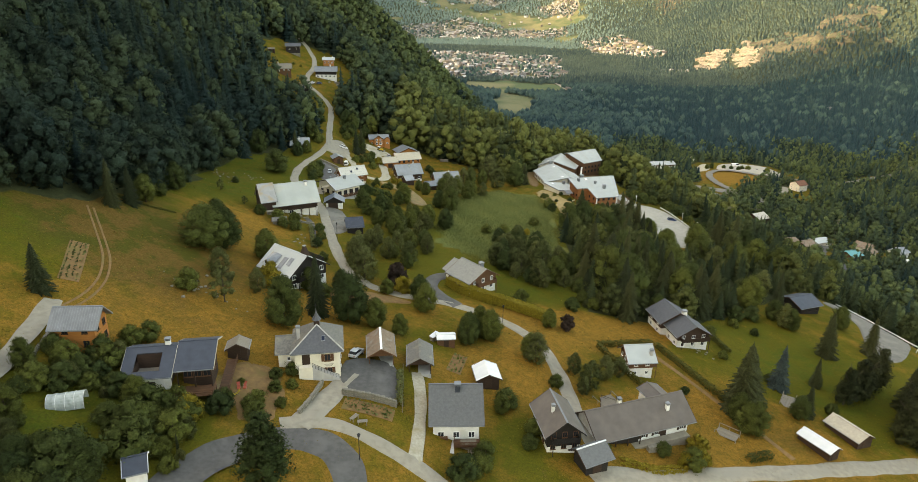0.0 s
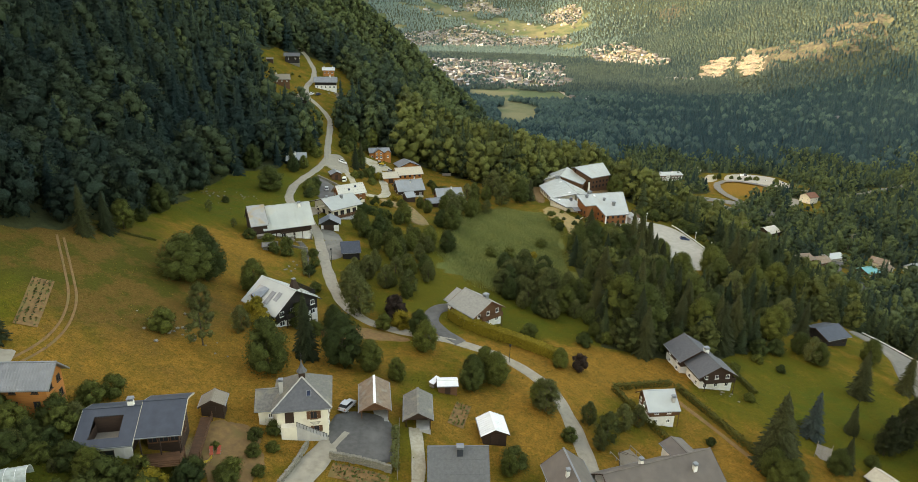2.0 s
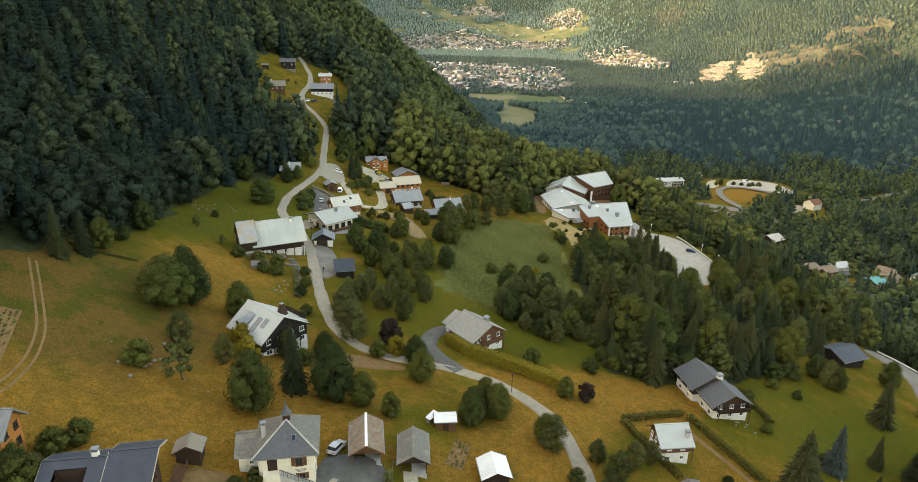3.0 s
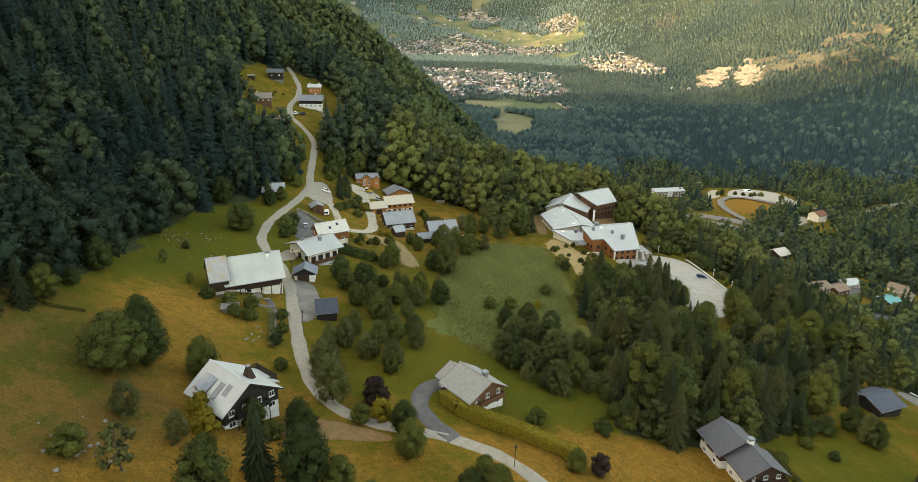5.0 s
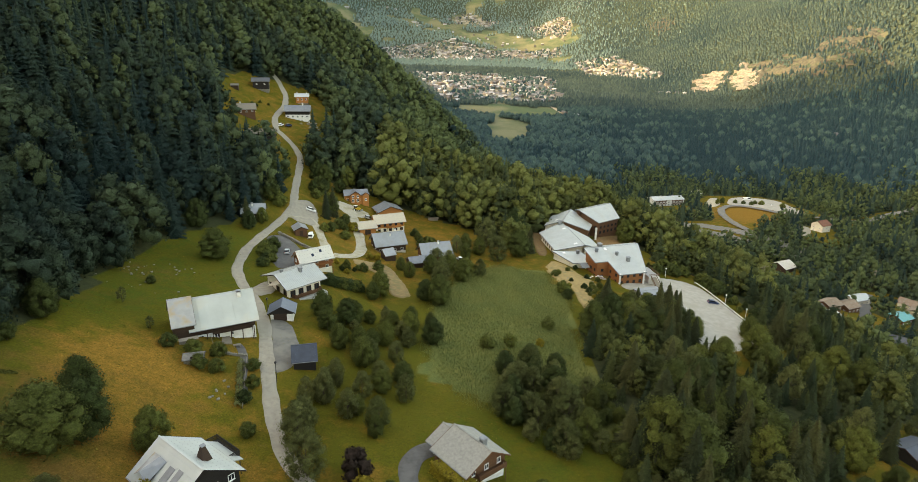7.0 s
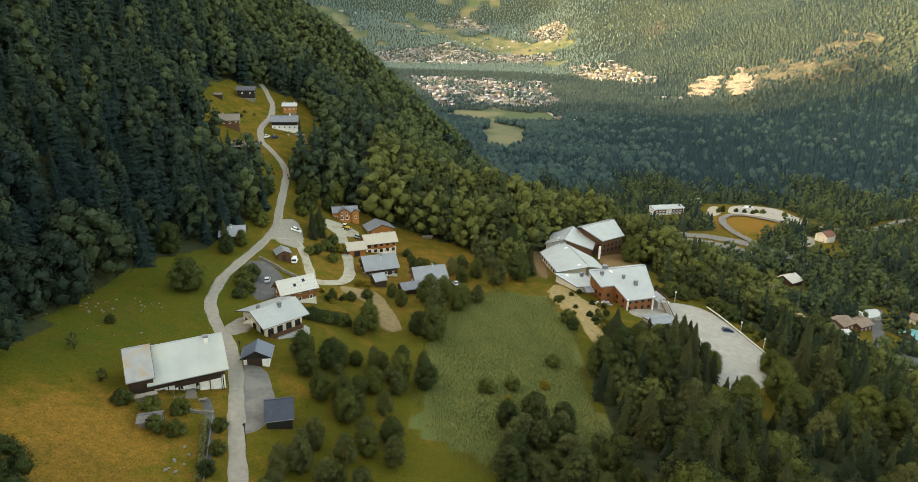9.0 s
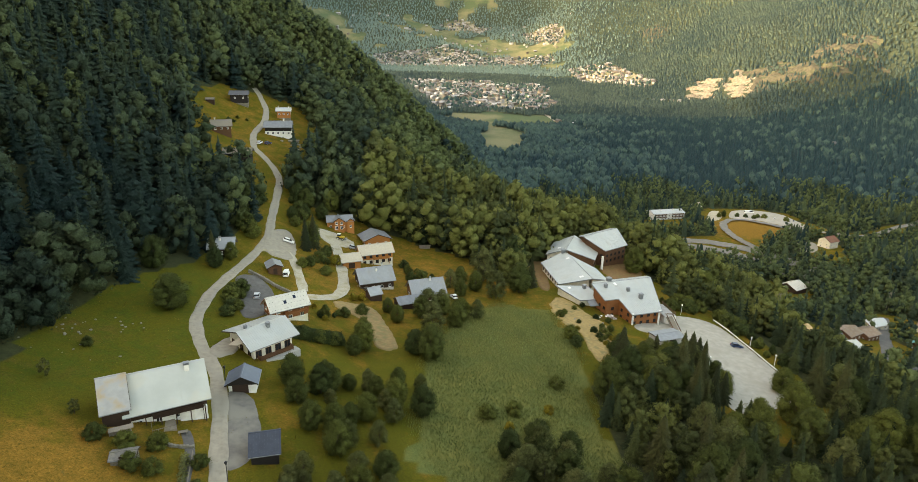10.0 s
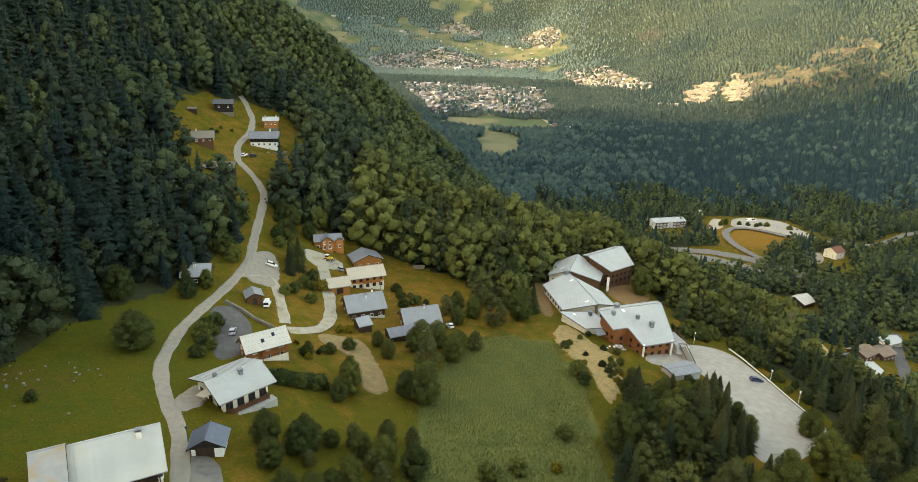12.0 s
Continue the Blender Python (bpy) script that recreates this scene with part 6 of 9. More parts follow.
house("chalet", "broad chalet with pale roof and solar panels", -43.6, 150.6, -38, 13.6, 6.2, 7.2, 8.5, 4.0, METAL_LIGHT, WHITEWASH, WOOD_BLACK, 1.6, guards=6, rows=((0.6, 1.4, 1.2), (3.0, 1.2, 1.2)), counts=(2, 3, 2, 4), balconies=(("b", 2.6, -1, 6.0, 3.4), ("r", 2.6, -3.5, 3.5, 1.4)))
def chalet_extras():
    """The dormer, stepped eave, hooded chimney and white shutter panel of the broad chalet."""
    top = [o for o in bpy.data.objects if o.get("label", "") == "broad chalet with pale roof and solar panels"][0]
    s = 4.5 / 7.2
    low = part("roof_slope", slab([(-5.2, 7.1, 8.5 - s * 7.1), (3.2, 7.1, 8.5 - s * 7.1), (2.2, 9.6, 8.5 - s * 9.6), (-5.2, 9.6, 8.5 - s * 9.6)], 0.2), METAL_LIGHT, top)
    part("gutter", boxes((-5.2, 2.2, 9.6, 9.72, 2.3, 2.44)), METAL_GREY, low)
    hood = bmesh.new()
    bmesh.ops.create_cone(hood, segments=4, radius1=1.35, radius2=0.42, depth=2.6, cap_ends=True, matrix=Matrix.Translation((2.4, 2.6, 8.1)) @ Matrix.Rotation(math.pi / 4, 4, "Z"))
    stack = part("chimney", hood, WOOD_DARK, top, "dark pyramid-shaped chimney hood")
    part("chimney_cap", boxes((2.0, 2.8, 2.2, 3.0, 9.42, 9.56)), METAL_GREY, stack)
    dormer = part("dormer", prism([(-4.9, 4.6), (-1.6, 4.6), (-1.6, 7.15), (-4.9, 5.7)], -4.6, -1.4), WOOD_DARK, top)
    part("dormer_roof", slab([(-4.9, -5.6, 5.3), (-3.0, -5.6, 6.7), (-3.0, -1.9, 7.45), (-4.9, -1.9, 7.25)], 0.12), METAL_RUST, dormer)
    part("dormer_roof", slab([(-3.0, -5.6, 6.7), (-1.1, -5.6, 5.3), (-1.1, -1.9, 7.25), (-3.0, -1.9, 7.45)], 0.12), METAL_GREY, dormer)
    part("shutter_panel", boxes((5.95, 6.05, -1.2, 1.6, 0.9, 3.0)), PAINT_WHITE, top)


chalet_extras()
barn = house("barn", "long farmhouse with broad pale metal roof", -58.8, 211.3, 28, 16.6, 6.2, 5.6, 10.0, 3.8, WEATHERED_LIGHT, WHITEWASH, WOOD_DARK, 1.8, seam=2.6, rows=((0.3, 1.2, 1.2),), counts=(4, 3, 2, 2), chimneys=((4.6, -0.9, 0.9, 1.0),), over=1.6, balconies=(("f", 2.0, -3.0, 6.6, 1.3),))
for k in range(6):
    part("porch_post", boxes((-7.2 + k * 2.8, -7.0 + k * 2.8, -6.0, -5.8, -2.5, 4.0)), WOOD_DARK, barn)
part("terrace", boxes((-3.5, 1.0, -8.4, -4.7, -3, 0.1)), WOOD_GREY, barn)
part("terrace_rail", boxes((-3.5, 1.0, -8.4, -8.3, 0.85, 0.95), (-3.5, -3.4, -8.4, -4.7, 0.85, 0.95)), WOOD_GREY, barn)
for k in range(5):
    part("rail_post", boxes((-3.5 + k * 1.1, -3.42 + k * 1.1, -8.4, -8.32, 0.102, 0.85)), WOOD_GREY, barn)
part("cellar_wall", boxes((2.0, 7.4, -5.2, -4.62, -3, 1.6)), WHITEWASH, barn)
house("barn", "lean-to barn with rusty grey metal roof", -66.8, 206.4, 28, 5.6, 6.0, 5.2, 8.6, 3.6, METAL_RUST, WOOD_DARK, None, over=0.8, gable=0.4, rows=(), category="barn")
cream = house("chalet", "cream chalet with pale metal roof and verandah", -48.4, 246.0, 46, 14.4, 6.6, 8.4, 7.0, 4.0, METAL_LIGHT, PLASTER, None, eave_back=4.3, seam=0.6, over=1.5, gable=1.6, rows=((0.8, 1.7, 1.9),), counts=(4, 2, 3, 2), frames=WOOD_BROWN, chimneys=((1.0, -1.4, 0.9, 0.9), (-4.2, 0.8, 0.7, 0.6)), balconies=(("f", 0.6, -4.6, 5.0, 1.6),), chimney_mat=METAL_GREY)
part("porch_roof", slab([(-8.6, -2.6, 4.9), (-5.0, -2.6, 4.9), (-5.0, 1.8, 4.6), (-8.6, 1.8, 3.4)], 0.15), TAN_TILE, cream)
part("terrace", boxes((-8.2, 6.5, -7.6, -5.2, -3, 0.1)), CONCRETE, cream)
house("chalet", "timber chalet with white tiled roof and skylights", -48.1, 270.0, 35, 12.8, 3.9, 4.2, 7.5, 4.0, CREAM_TILE, PLASTER, WOOD_RED, 0.9, guards=4, rows=((0.7, 1.1, 1.2), (3.1, 1.1, 1.0)), counts=(3, 2, 2, 2), balconies=(("f", 2.6, -2, 5.4, 1.3),))
# The wide dark door stands in for the shaded opening of the front.
house("garage", "white garage with blue-grey gabled roof", -46.8, 224.4, -81, 6.6, 3.7, 3.7, 4.6, 2.6, METAL_BLUE, WHITEWASH, WOOD_BLACK, 2.0, over=0.7, gable=0.9, rows=(), category="garage", doors=(("r", -0.4, 0, 3.4),))
house("shed", "dark timber shed with anthracite metal roof", -36.0, 203.2, 14, 6.2, 5.4, 1.8, 4.2, 2.3, METAL_DARK, WOOD_BLACK, None, over=0.5, gable=0.5, rows=(), seam=0.5, category="shed")
house("chalet", "small chalet with pale blue metal roof at the wood's edge", -80.1, 309.4, 10, 9.6, 4.0, 3.6, 6.0, 3.0, METAL_MID, WOOD_DARK, None, seam=0.6, rows=((0.8, 1.0, 1.1),), counts=(3, 2, 2, 2), chimneys=((-0.5, -0.8, 0.7, 0.9),))
house("hut", "small brown hut with grey metal roof at the road fork", -61.1, 305.4, -66, 6.8, 2.8, 2.8, 4.0, 2.7, METAL_GREY, WOOD_BROWN, None, over=0.5, gable=0.7, rows=(), category="hut", doors=(("r", 0, 0, 1.2),))

# ---- new houses by the gravel drive ----
site_house = house("house", "unfinished brick-red house with grey cross-gabled roof", -50.0, 378.0, 15, 12.5, 3.6, 3.6, 6.0, 3.8, METAL_GREY, WOOD_ORANGE, None, rows=((0.8, 1.1, 1.3),), counts=(4, 2, 2, 2), over=0.5, gable=0.5)
house("wing", "", -0.6, -2.4, -90, 6.4, 2.8, 2.8, 6.3, 4.4, METAL_GREY, WOOD_ORANGE, None, parent=site_house, rows=((0.8, 1.2, 1.4), (3.0, 1.0, 1.2)), counts=(0, 0, 0, 2), over=0.5, gable=0.5)
house("wing", "", 4.8, -1.8, -90, 4.6, 2.0, 2.0, 5.2, 3.9, METAL_GREY, WOOD_ORANGE, None, parent=site_house, rows=((0.8, 1.0, 1.2),), counts=(0, 0, 0, 1), over=0.4, gable=0.4)
house("house", "timber house with grey roof behind the gravel drive", -33.0, 372.0, -66, 11.0, 6.6, 6.6, 6.2, 3.6, METAL_GREY, WOOD_ORANGE, None, rows=((0.8, 1.2, 1.4),), counts=(3, 3, 2, 3))
house("house", "honey timber house with pale tan roof", -30.7, 351.4, 23, 15.4, 4.6, 4.4, 8.0, 4.8, TAN_TILE, PLASTER, WOOD_ORANGE, 2.4, rows=((0.7, 1.3, 1.3), (3.2, 1.2, 1.2)), counts=(5, 3, 2, 2), frames=WOOD_DARK, balconies=(("f", 2.7, -2, 5, 1.3),))
house("garage", "timber garage wing with pale tan roof", -39.5, 338.4, 23, 9.0, 4.6, 3.6, 5.2, 3.0, TAN_TILE, WOOD_ORANGE, None, rows=(), category="garage", doors=(("f", 0, 0, 2.4),))
house("house", "low house with grey metal roof and stone chimney", -27.9, 323.5, 22, 14.4, 6.2, 5.0, 7.5, 3.4, METAL_MID, PLASTER, WOOD_DARK, 0.5, seam=0.6, rows=((0.7, 1.2, 1.2),), counts=(4, 3, 2, 2), chimneys=((0.6, -1.6, 0.6, 1.0), (3.4, 0.5, 0.6, 1.3)))
house("house", "house with grey metal roof half hidden by trees", -7.5, 317.4, 19, 13.8, 5.8, 5.0, 7.5, 3.2, METAL_MID, PLASTER, WOOD_BROWN, 0.8, seam=0.6, rows=((0.7, 1.2, 1.2),), counts=(4, 2, 2, 2), chimneys=((1.5, -0.6, 0.6, 1.0),))
house("shed", "small shed with pale grey roof", -26.4, 308.4, 30, 5.2, 3.4, 2.4, 4.5, 2.6, METAL_MID, WOOD_DARK, None, over=0.4, gable=0.4, rows=(), category="shed")
house("shed", "low shed with grey metal roof among trees", -13.0, 305.0, 24, 10.5, 3.6, 3.0, 4.2, 2.6, METAL_GREY, WOOD_DARK, None, over=0.4, gable=0.4, rows=(), category="shed")

# ---- the upper farms ----
house("farmhouse", "black timber farmhouse on a fieldstone base", -125.7, 484.0, 12, 11.5, 4.2, 4.0, 7.2, 5.2, SLATE_DARK, STONE, WOOD_BLACK, 0.3, rows=((3.0, 0.9, 0.9),), counts=(2, 2, 1, 1))
house("chalet", "red-brown timber chalet with grey roof", -100.7, 488.0, 10, 9.4, 3.8, 3.6, 6.6, 4.8, METAL_LIGHT, STONE, WOOD_ORANGE, 0.6, rows=((2.6, 1.0, 1.0),), counts=(3, 2, 1, 1), chimneys=((-3, -0.5, 0.7, 0.8), (3, -0.5, 0.7, 0.8)))
house("farmhouse", "white farmhouse with dark timber upper floor and grey roof", -96.8, 459.0, 9, 16.0, 5.2, 4.2, 7.6, 4.6, METAL_GREY, WHITEWASH, WOOD_BLACK, 2.4, rows=((0.7, 1.1, 1.2),), counts=(5, 2, 2, 2), chimneys=((3.0, 0.1, 0.8, 1.2),))
house("chalet", "brown chalet with stepped grey shingle roof", -119.6, 431.5, 20, 11.0, 5.2, 4.0, 6.4, 3.6, WOOD_GREY, WOOD_BROWN, WOOD_BROWN, 1.6, rows=((2.0, 1.0, 0.9),), counts=(3, 2, 2, 2), chimneys=((-3, 0.2, 0.7, 0.8),))
house("barn", "low barn with silver-grey roof above the lane", -103.5, 406.0, 6, 14.5, 4.2, 3.2, 4.8, 2.8, WOOD_GREY, WOOD_BLACK, None, rows=(), category="barn", chimneys=((0.6, 0.2, 0.6, 0.6),))
house("hut", "tiny weathered hay hut on the slope", -135.6, 463.0, 12, 5.0, 2.0, 1.8, 2.7, 1.9, WOOD_GREY, WOOD_DARK, None, over=0.4, gable=0.3, rows=(), category="hut")

# ---- the hotel ----
hotel = tagged(new("hotel"), "large timber hotel of wings under pale metal roofs", "hotel")
hotel.matrix_world = pose(0, 0, -43.6)


def spans(outline, x):
    """Where a line across the outline at x runs inside it."""
    cuts = []
    for (x0, y0), (x1, y1) in zip(outline, outline[1:] + outline[:1]):
        if (x0 > x) != (x1 > x):
            cuts.append(y0 + (y1 - y0) * (x - x0) / (x1 - x0))
    cuts.sort()
    return list(zip(cuts[::2], cuts[1::2]))


def prow_wing(x, y, yaw, ridge, slope, outline, wall, rows=((1.0, 1.2, 1.3), (4.0, 1.2, 1.2)), chimneys=(), lights=(), inset=0.9, deep=6):
    """A wing of the hotel under one slope that falls away from its ridge (y = 0) over a slanting outline."""

    def top_at(px, py):
        return ridge - slope * abs(py)

    place = pose(x, y, 0, 0, 0, yaw)
    bm = bmesh.new()
    up = [bm.verts.new((px, py, top_at(px, py))) for px, py in outline]
    low = [bm.verts.new((px, py, top_at(px, py) - 0.32)) for px, py in outline]
    bm.faces.new(up)
    bm.faces.new(low[::-1])
    n = len(outline)
    for k in range(n):
        bm.faces.new((up[(k + 1) % n], up[k], low[k], low[(k + 1) % n]))
    bmesh.ops.recalc_face_normals(bm, faces=bm.faces)
    roof = part("roof_slope", bm, METAL_LIGHT, hotel)
    roof.matrix_basis = place
    lines = bmesh.new()
    x0, x1 = min(p[0] for p in outline), max(p[0] for p in outline)
    for px in np.arange(x0 + 0.4, x1, 0.75):
        for a, b in spans(outline, px):
            v = [lines.verts.new((px + dx, py, top_at(px, py) + 0.05)) for dx, py in ((-0.03, a), (0.03, a), (0.03, b), (-0.03, b))]
            w = [lines.verts.new((c.co.x, c.co.y, c.co.z - 0.07)) for c in v]
            lines.faces.new(v)
            for k in range(4):
                lines.faces.new((v[k], w[k], w[(k + 1) % 4], v[(k + 1) % 4]))
    bmesh.ops.recalc_face_normals(lines, faces=lines.faces)
    part("standing_seam", lines, METAL_LIGHT, roof)["kind"] = "stuff"
    for k in range(n):
        (ax, ay), (bx, by) = outline[k], outline[(k + 1) % n]
        if math.hypot(bx - ax, by - ay) > 3:
            a, b = Vector((ax, ay, top_at(ax, ay) + 0.05)), Vector((bx, by, top_at(bx, by) + 0.05))
            side = (b - a).cross(Vector((0, 0, 1))).normalized() * 0.09
            part("edge_flashing", slab([a - side, a + side, b + side, b - side], 0.34), METAL_GREY, roof)
    for cx, cy, w, h in chimneys:
        chimney(roof, cx, cy, top_at(cx, cy), w, h, METAL_GREY)
    for cx, cy in lights:
        hatch = part("skylight", boxes((-0.55, 0.55, -0.8, 0.8, -0.1, 0.22)), PAINT_WHITE, roof)
        hatch.matrix_basis = pose(cx, cy, top_at(cx, cy), math.degrees(math.atan(slope)) * (1 if cy < 0 else -1), 0, 0)
    mx, my = sum(p[0] for p in outline) / n, sum(p[1] for p in outline) / n
    base = [(mx + (px - mx) * inset, my + (py - my) * inset) for px, py in outline]
    bm = bmesh.new()
    up = [bm.verts.new((px, py, top_at(px, py) - 0.30)) for px, py in base]
    low = [bm.verts.new((px, py, -deep)) for px, py in base]
    bm.faces.new(up)
    bm.faces.new(low[::-1])
    for k in range(n):
        bm.faces.new((up[(k + 1) % n], up[k], low[k], low[(k + 1) % n]))
    bmesh.ops.recalc_face_normals(bm, faces=bm.faces)
    part("wall", bm, wall, hotel).matrix_basis = place
    turn = sum(base[k][0] * base[(k + 1) % n][1] - base[(k + 1) % n][0] * base[k][1] for k in range(n))
    for k in range(n):
        a, b = Vector((*base[k], 0)), Vector((*base[(k + 1) % n], 0))
        if turn < 0:
            a, b = b, a
        long = (b - a).length
        if long < 4 or abs(a.y) + abs(b.y) < 4:
            continue
        head = math.degrees(math.atan2(b.y - a.y, b.x - a.x))
        for z, w, h in rows:
            count = int(long / 2.9)
            for q in range(count):
                at = a.lerp(b, (q + 0.5) / count)
                if z + h < top_at(at.x, at.y) - 0.6:
                    window_part(hotel, place @ pose(at.x, at.y, z, 0, 0, head) @ pose(0, -0.03, 0), w, h, WOOD_DARK)
    return roof


prow_wing(57.9, 325.3, 17.7, 10.6, 0.273, [(0, 0), (27.3, 0), (19.8, -19.8), (6.6, -19.8), (6.3, -10.3), (0.2, -10.3)], WOOD_RED, rows=((0.6, 1.2, 1.3), (3.4, 1.2, 1.2)), chimneys=((4.6, -3.0, 1.1, 1.1), (12.6, -6.6, 1.0, 1.1), (15.4, -11.4, 1.3, 1.6)), lights=((9.5, -1.8),))
prow_wing(57.9, 325.3, 17.7, 10.6, 0.25, [(0, 0), (27.3, 0), (28.0, 3.6), (3.0, 3.6)], WOOD_RED, chimneys=((8.6, 1.4, 1.6, 1.2),), rows=())
prow_wing(47.4, 334.6, 17.7, 6.0, 0.09, [(-2.2, 0), (10.5, -3.4), (12.6, -15.0), (1.6, -13.6)], PLASTER, rows=((0.8, 1.1, 1.2),), chimneys=((8.2, -5.2, 1.2, 1.3),), lights=((2.4, -3.4),))
prow_wing(55.5, 370.8, -80.9, 8.1, 0.277, [(0, 0), (34.6, 0), (30.5, -13.0), (4.9, -13.0)], PLASTER, rows=((-0.6, 1.1, 1.3), (2.2, 1.1, 1.2)), chimneys=((1.6, -1.6, 1.7, 1.3),), lights=((9.0, -1.8), (30.0, -3.0)))
prow_wing(55.5, 370.8, -80.9, 8.1, 0.294, [(5.0, 0), (34.6, 0), (31.0, 8.5), (17.5, 8.5)], PLASTER, rows=((1.4, 1.1, 1.3),))
prow_wing(55.2, 368.0, 69.5, 9.6, 0.44, [(0, 0), (23.0, 0), (20.3, 9.4), (1.4, 9.4)], PLASTER, rows=((0.6, 1.1, 1.3), (3.2, 1.1, 1.0)), lights=((6.0, 4.0),))
prow_wing(55.2, 368.0, 69.5, 9.6, 0.37, [(0, 0), (23.0, 0), (18.0, -13.0), (4.8, -13.0)], WOOD_BROWN, rows=((0.6, 1.1, 1.3),))
prow_wing(65.6, 382.6, 36.3, 11.2, 0.34, [(0.5, 0), (25.4, 0), (19.1, -12.4), (2.9, -12.4)], WOOD_BROWN, rows=((0.6, 1.3, 1.4), (3.4, 1.3, 1.2)))
prow_wing(65.6, 382.6, 36.3, 11.2, 0.30, [(0.5, 0), (25.4, 0), (25.0, 4.0), (2.0, 4.0)], WOOD_BROWN, rows=())
part("column", boxes((73.0, 73.9, 370.6, 371.5, -5, 5.4)), WHITEWASH, hotel, "tall pale concrete column")
porch = part("porch_roof", slab([(-1.8, -1.4, 4.6), (1.8, -1.4, 4.6), (1.8, 1.6, 5.6), (-1.8, 1.6, 5.6)], 0.2), METAL_GREY, hotel)
porch.matrix_basis = pose(57.6, 319.0, 0, 0, 0, 17.7)
stand = part("cafe_terrace", boxes((-3.4, 4.2, -4.2, 0, -5, 1.6)), CONCRETE, hotel, "small paved cafe terrace with white chairs")
stand.matrix_basis = pose(60.6, 315.2, 0, 0, 0, 17.7)
for k in range(8):
    part("rail_post", boxes((-3.4 + k * 1.08, -3.32 + k * 1.08, -4.2, -4.12, 1.6, 2.6)), WOOD_BROWN, stand)
part("rail", boxes((-3.44, 4.24, -4.22, -4.1, 2.55, 2.66), (-3.44, 4.24, -4.2, -4.12, 2.1, 2.18)), WOOD_BROWN, stand)
for k in range(5):
    part("white_table", boxes((-2.8 + k * 1.4, -2.1 + k * 1.4, -2.6 + (k % 2) * 0.9, -1.9 + (k % 2) * 0.9, 2.28, 2.34), (-2.5 + k * 1.4, -2.4 + k * 1.4, -2.3 + (k % 2) * 0.9, -2.2 + (k % 2) * 0.9, 1.602, 2.28)), PAINT_WHITE, stand)
terrace = part("terrace", boxes((-2.4, 2.4, -5, 6, -5.0, 2.2)), WHITEWASH, hotel, "pale plastered terrace")
terrace.matrix_basis = pose(86.0, 319.5, 0, 0, 0, 10)
part("paving", boxes((-2.3, 2.3, -4.9, 5.9, 2.204, 2.26)), CONCRETE, terrace)
for k in range(8):
    part("rail_post", boxes((2.2, 2.3, -4.9 + k * 1.5, -4.8 + k * 1.5, 2.262, 3.3)), WOOD_BROWN, terrace)
part("rail", boxes((2.16, 2.34, -5, 6, 3.3, 3.42), (2.2, 2.3, -5, 6, 2.8, 2.9)), WOOD_BROWN, terrace)
part("rail", boxes((-2.4, 2.16, -5.0, -4.9, 3.3, 3.42), (-2.4, 2.2, -5.0, -4.92, 2.8, 2.9)), WOOD_BROWN, terrace)
stair = part("stair", slab([(-1.3, 0, 2.2), (1.3, 0, 2.2), (1.3, -7.5, -2.4), (-1.3, -7.5, -2.4)], 0.35), WOOD_GREY, hotel)
stair.matrix_basis = pose(86.4, 314.4, 0, 0, 0, 14)
for sx in (-1.3, 1.25):
    part("handrail", slab([(sx, 0, 3.3), (sx + 0.08, 0, 3.3), (sx + 0.08, -7.5, -1.3), (sx, -7.5, -1.3)], 0.5), WOOD_BROWN, stair)
for k in range(2):
    door = part("garage_door", boxes((-0.9, 0.9, -0.1, 0.02, 0, 2.3)), WOOD_DARK, hotel)
    door.matrix_basis = pose(62.6 + k * 2.0, 315.4 + k * 0.65, -1.9, 0, 0, 17.7)
for px, py in ((70.6, 308.9), (81.6, 312.4)):
    part("pillar", boxes((px - 0.3, px + 0.3, py - 0.3, py + 0.3, -5, 5.6)), WHITEWASH, hotel)

# ---- in the valley ----
house("apartment_house", "white apartment house with timber balconies", 258, 806, 14, 42, 9, 9, 10.5, 8.0, METAL_LIGHT, WHITEWASH, None, rows=((1, 1.6, 1.5), (4.4, 1.6, 1.5)), counts=(9, 6, 2, 2), balconies=(("f", 3.6, -18, -4, 1.6), ("f", 3.6, 4, 18, 1.6), ("f", 6.6, -18, -4, 1.6), ("f", 6.6, 4, 18, 1.6)), chimneys=((-8, -2, 1.6, 1.5), (8, -2, 1.6, 1.5)))
house("house", "small tan-roofed house above the apartment house", 318, 868, 25, 14, 6, 6, 7, 4, TAN_TILE, PLASTER, None, rows=((0.8, 1.2, 1.2),), counts=(3, 2, 2, 2))
house("house", "cream house with red tiled roof by the valley road", 370, 668, 25, 14, 7, 7, 11, 7, RED_TILE, PLASTER, None, rows=TWO, counts=(3, 2, 2, 2))
house("house", "house with bright pale metal roof in the wood", 275, 553, 30, 16, 8.5, 7, 7.5, 4, CREAM_TILE, WOOD_DARK, None, rows=(), seam=0.7)
house("house", "unfinished house with new pale timber roof", 197, 407, 27, 12, 5.5, 4.5, 7, 4.5, NEW_TIMBER, WOOD_ORANGE, None, rows=())
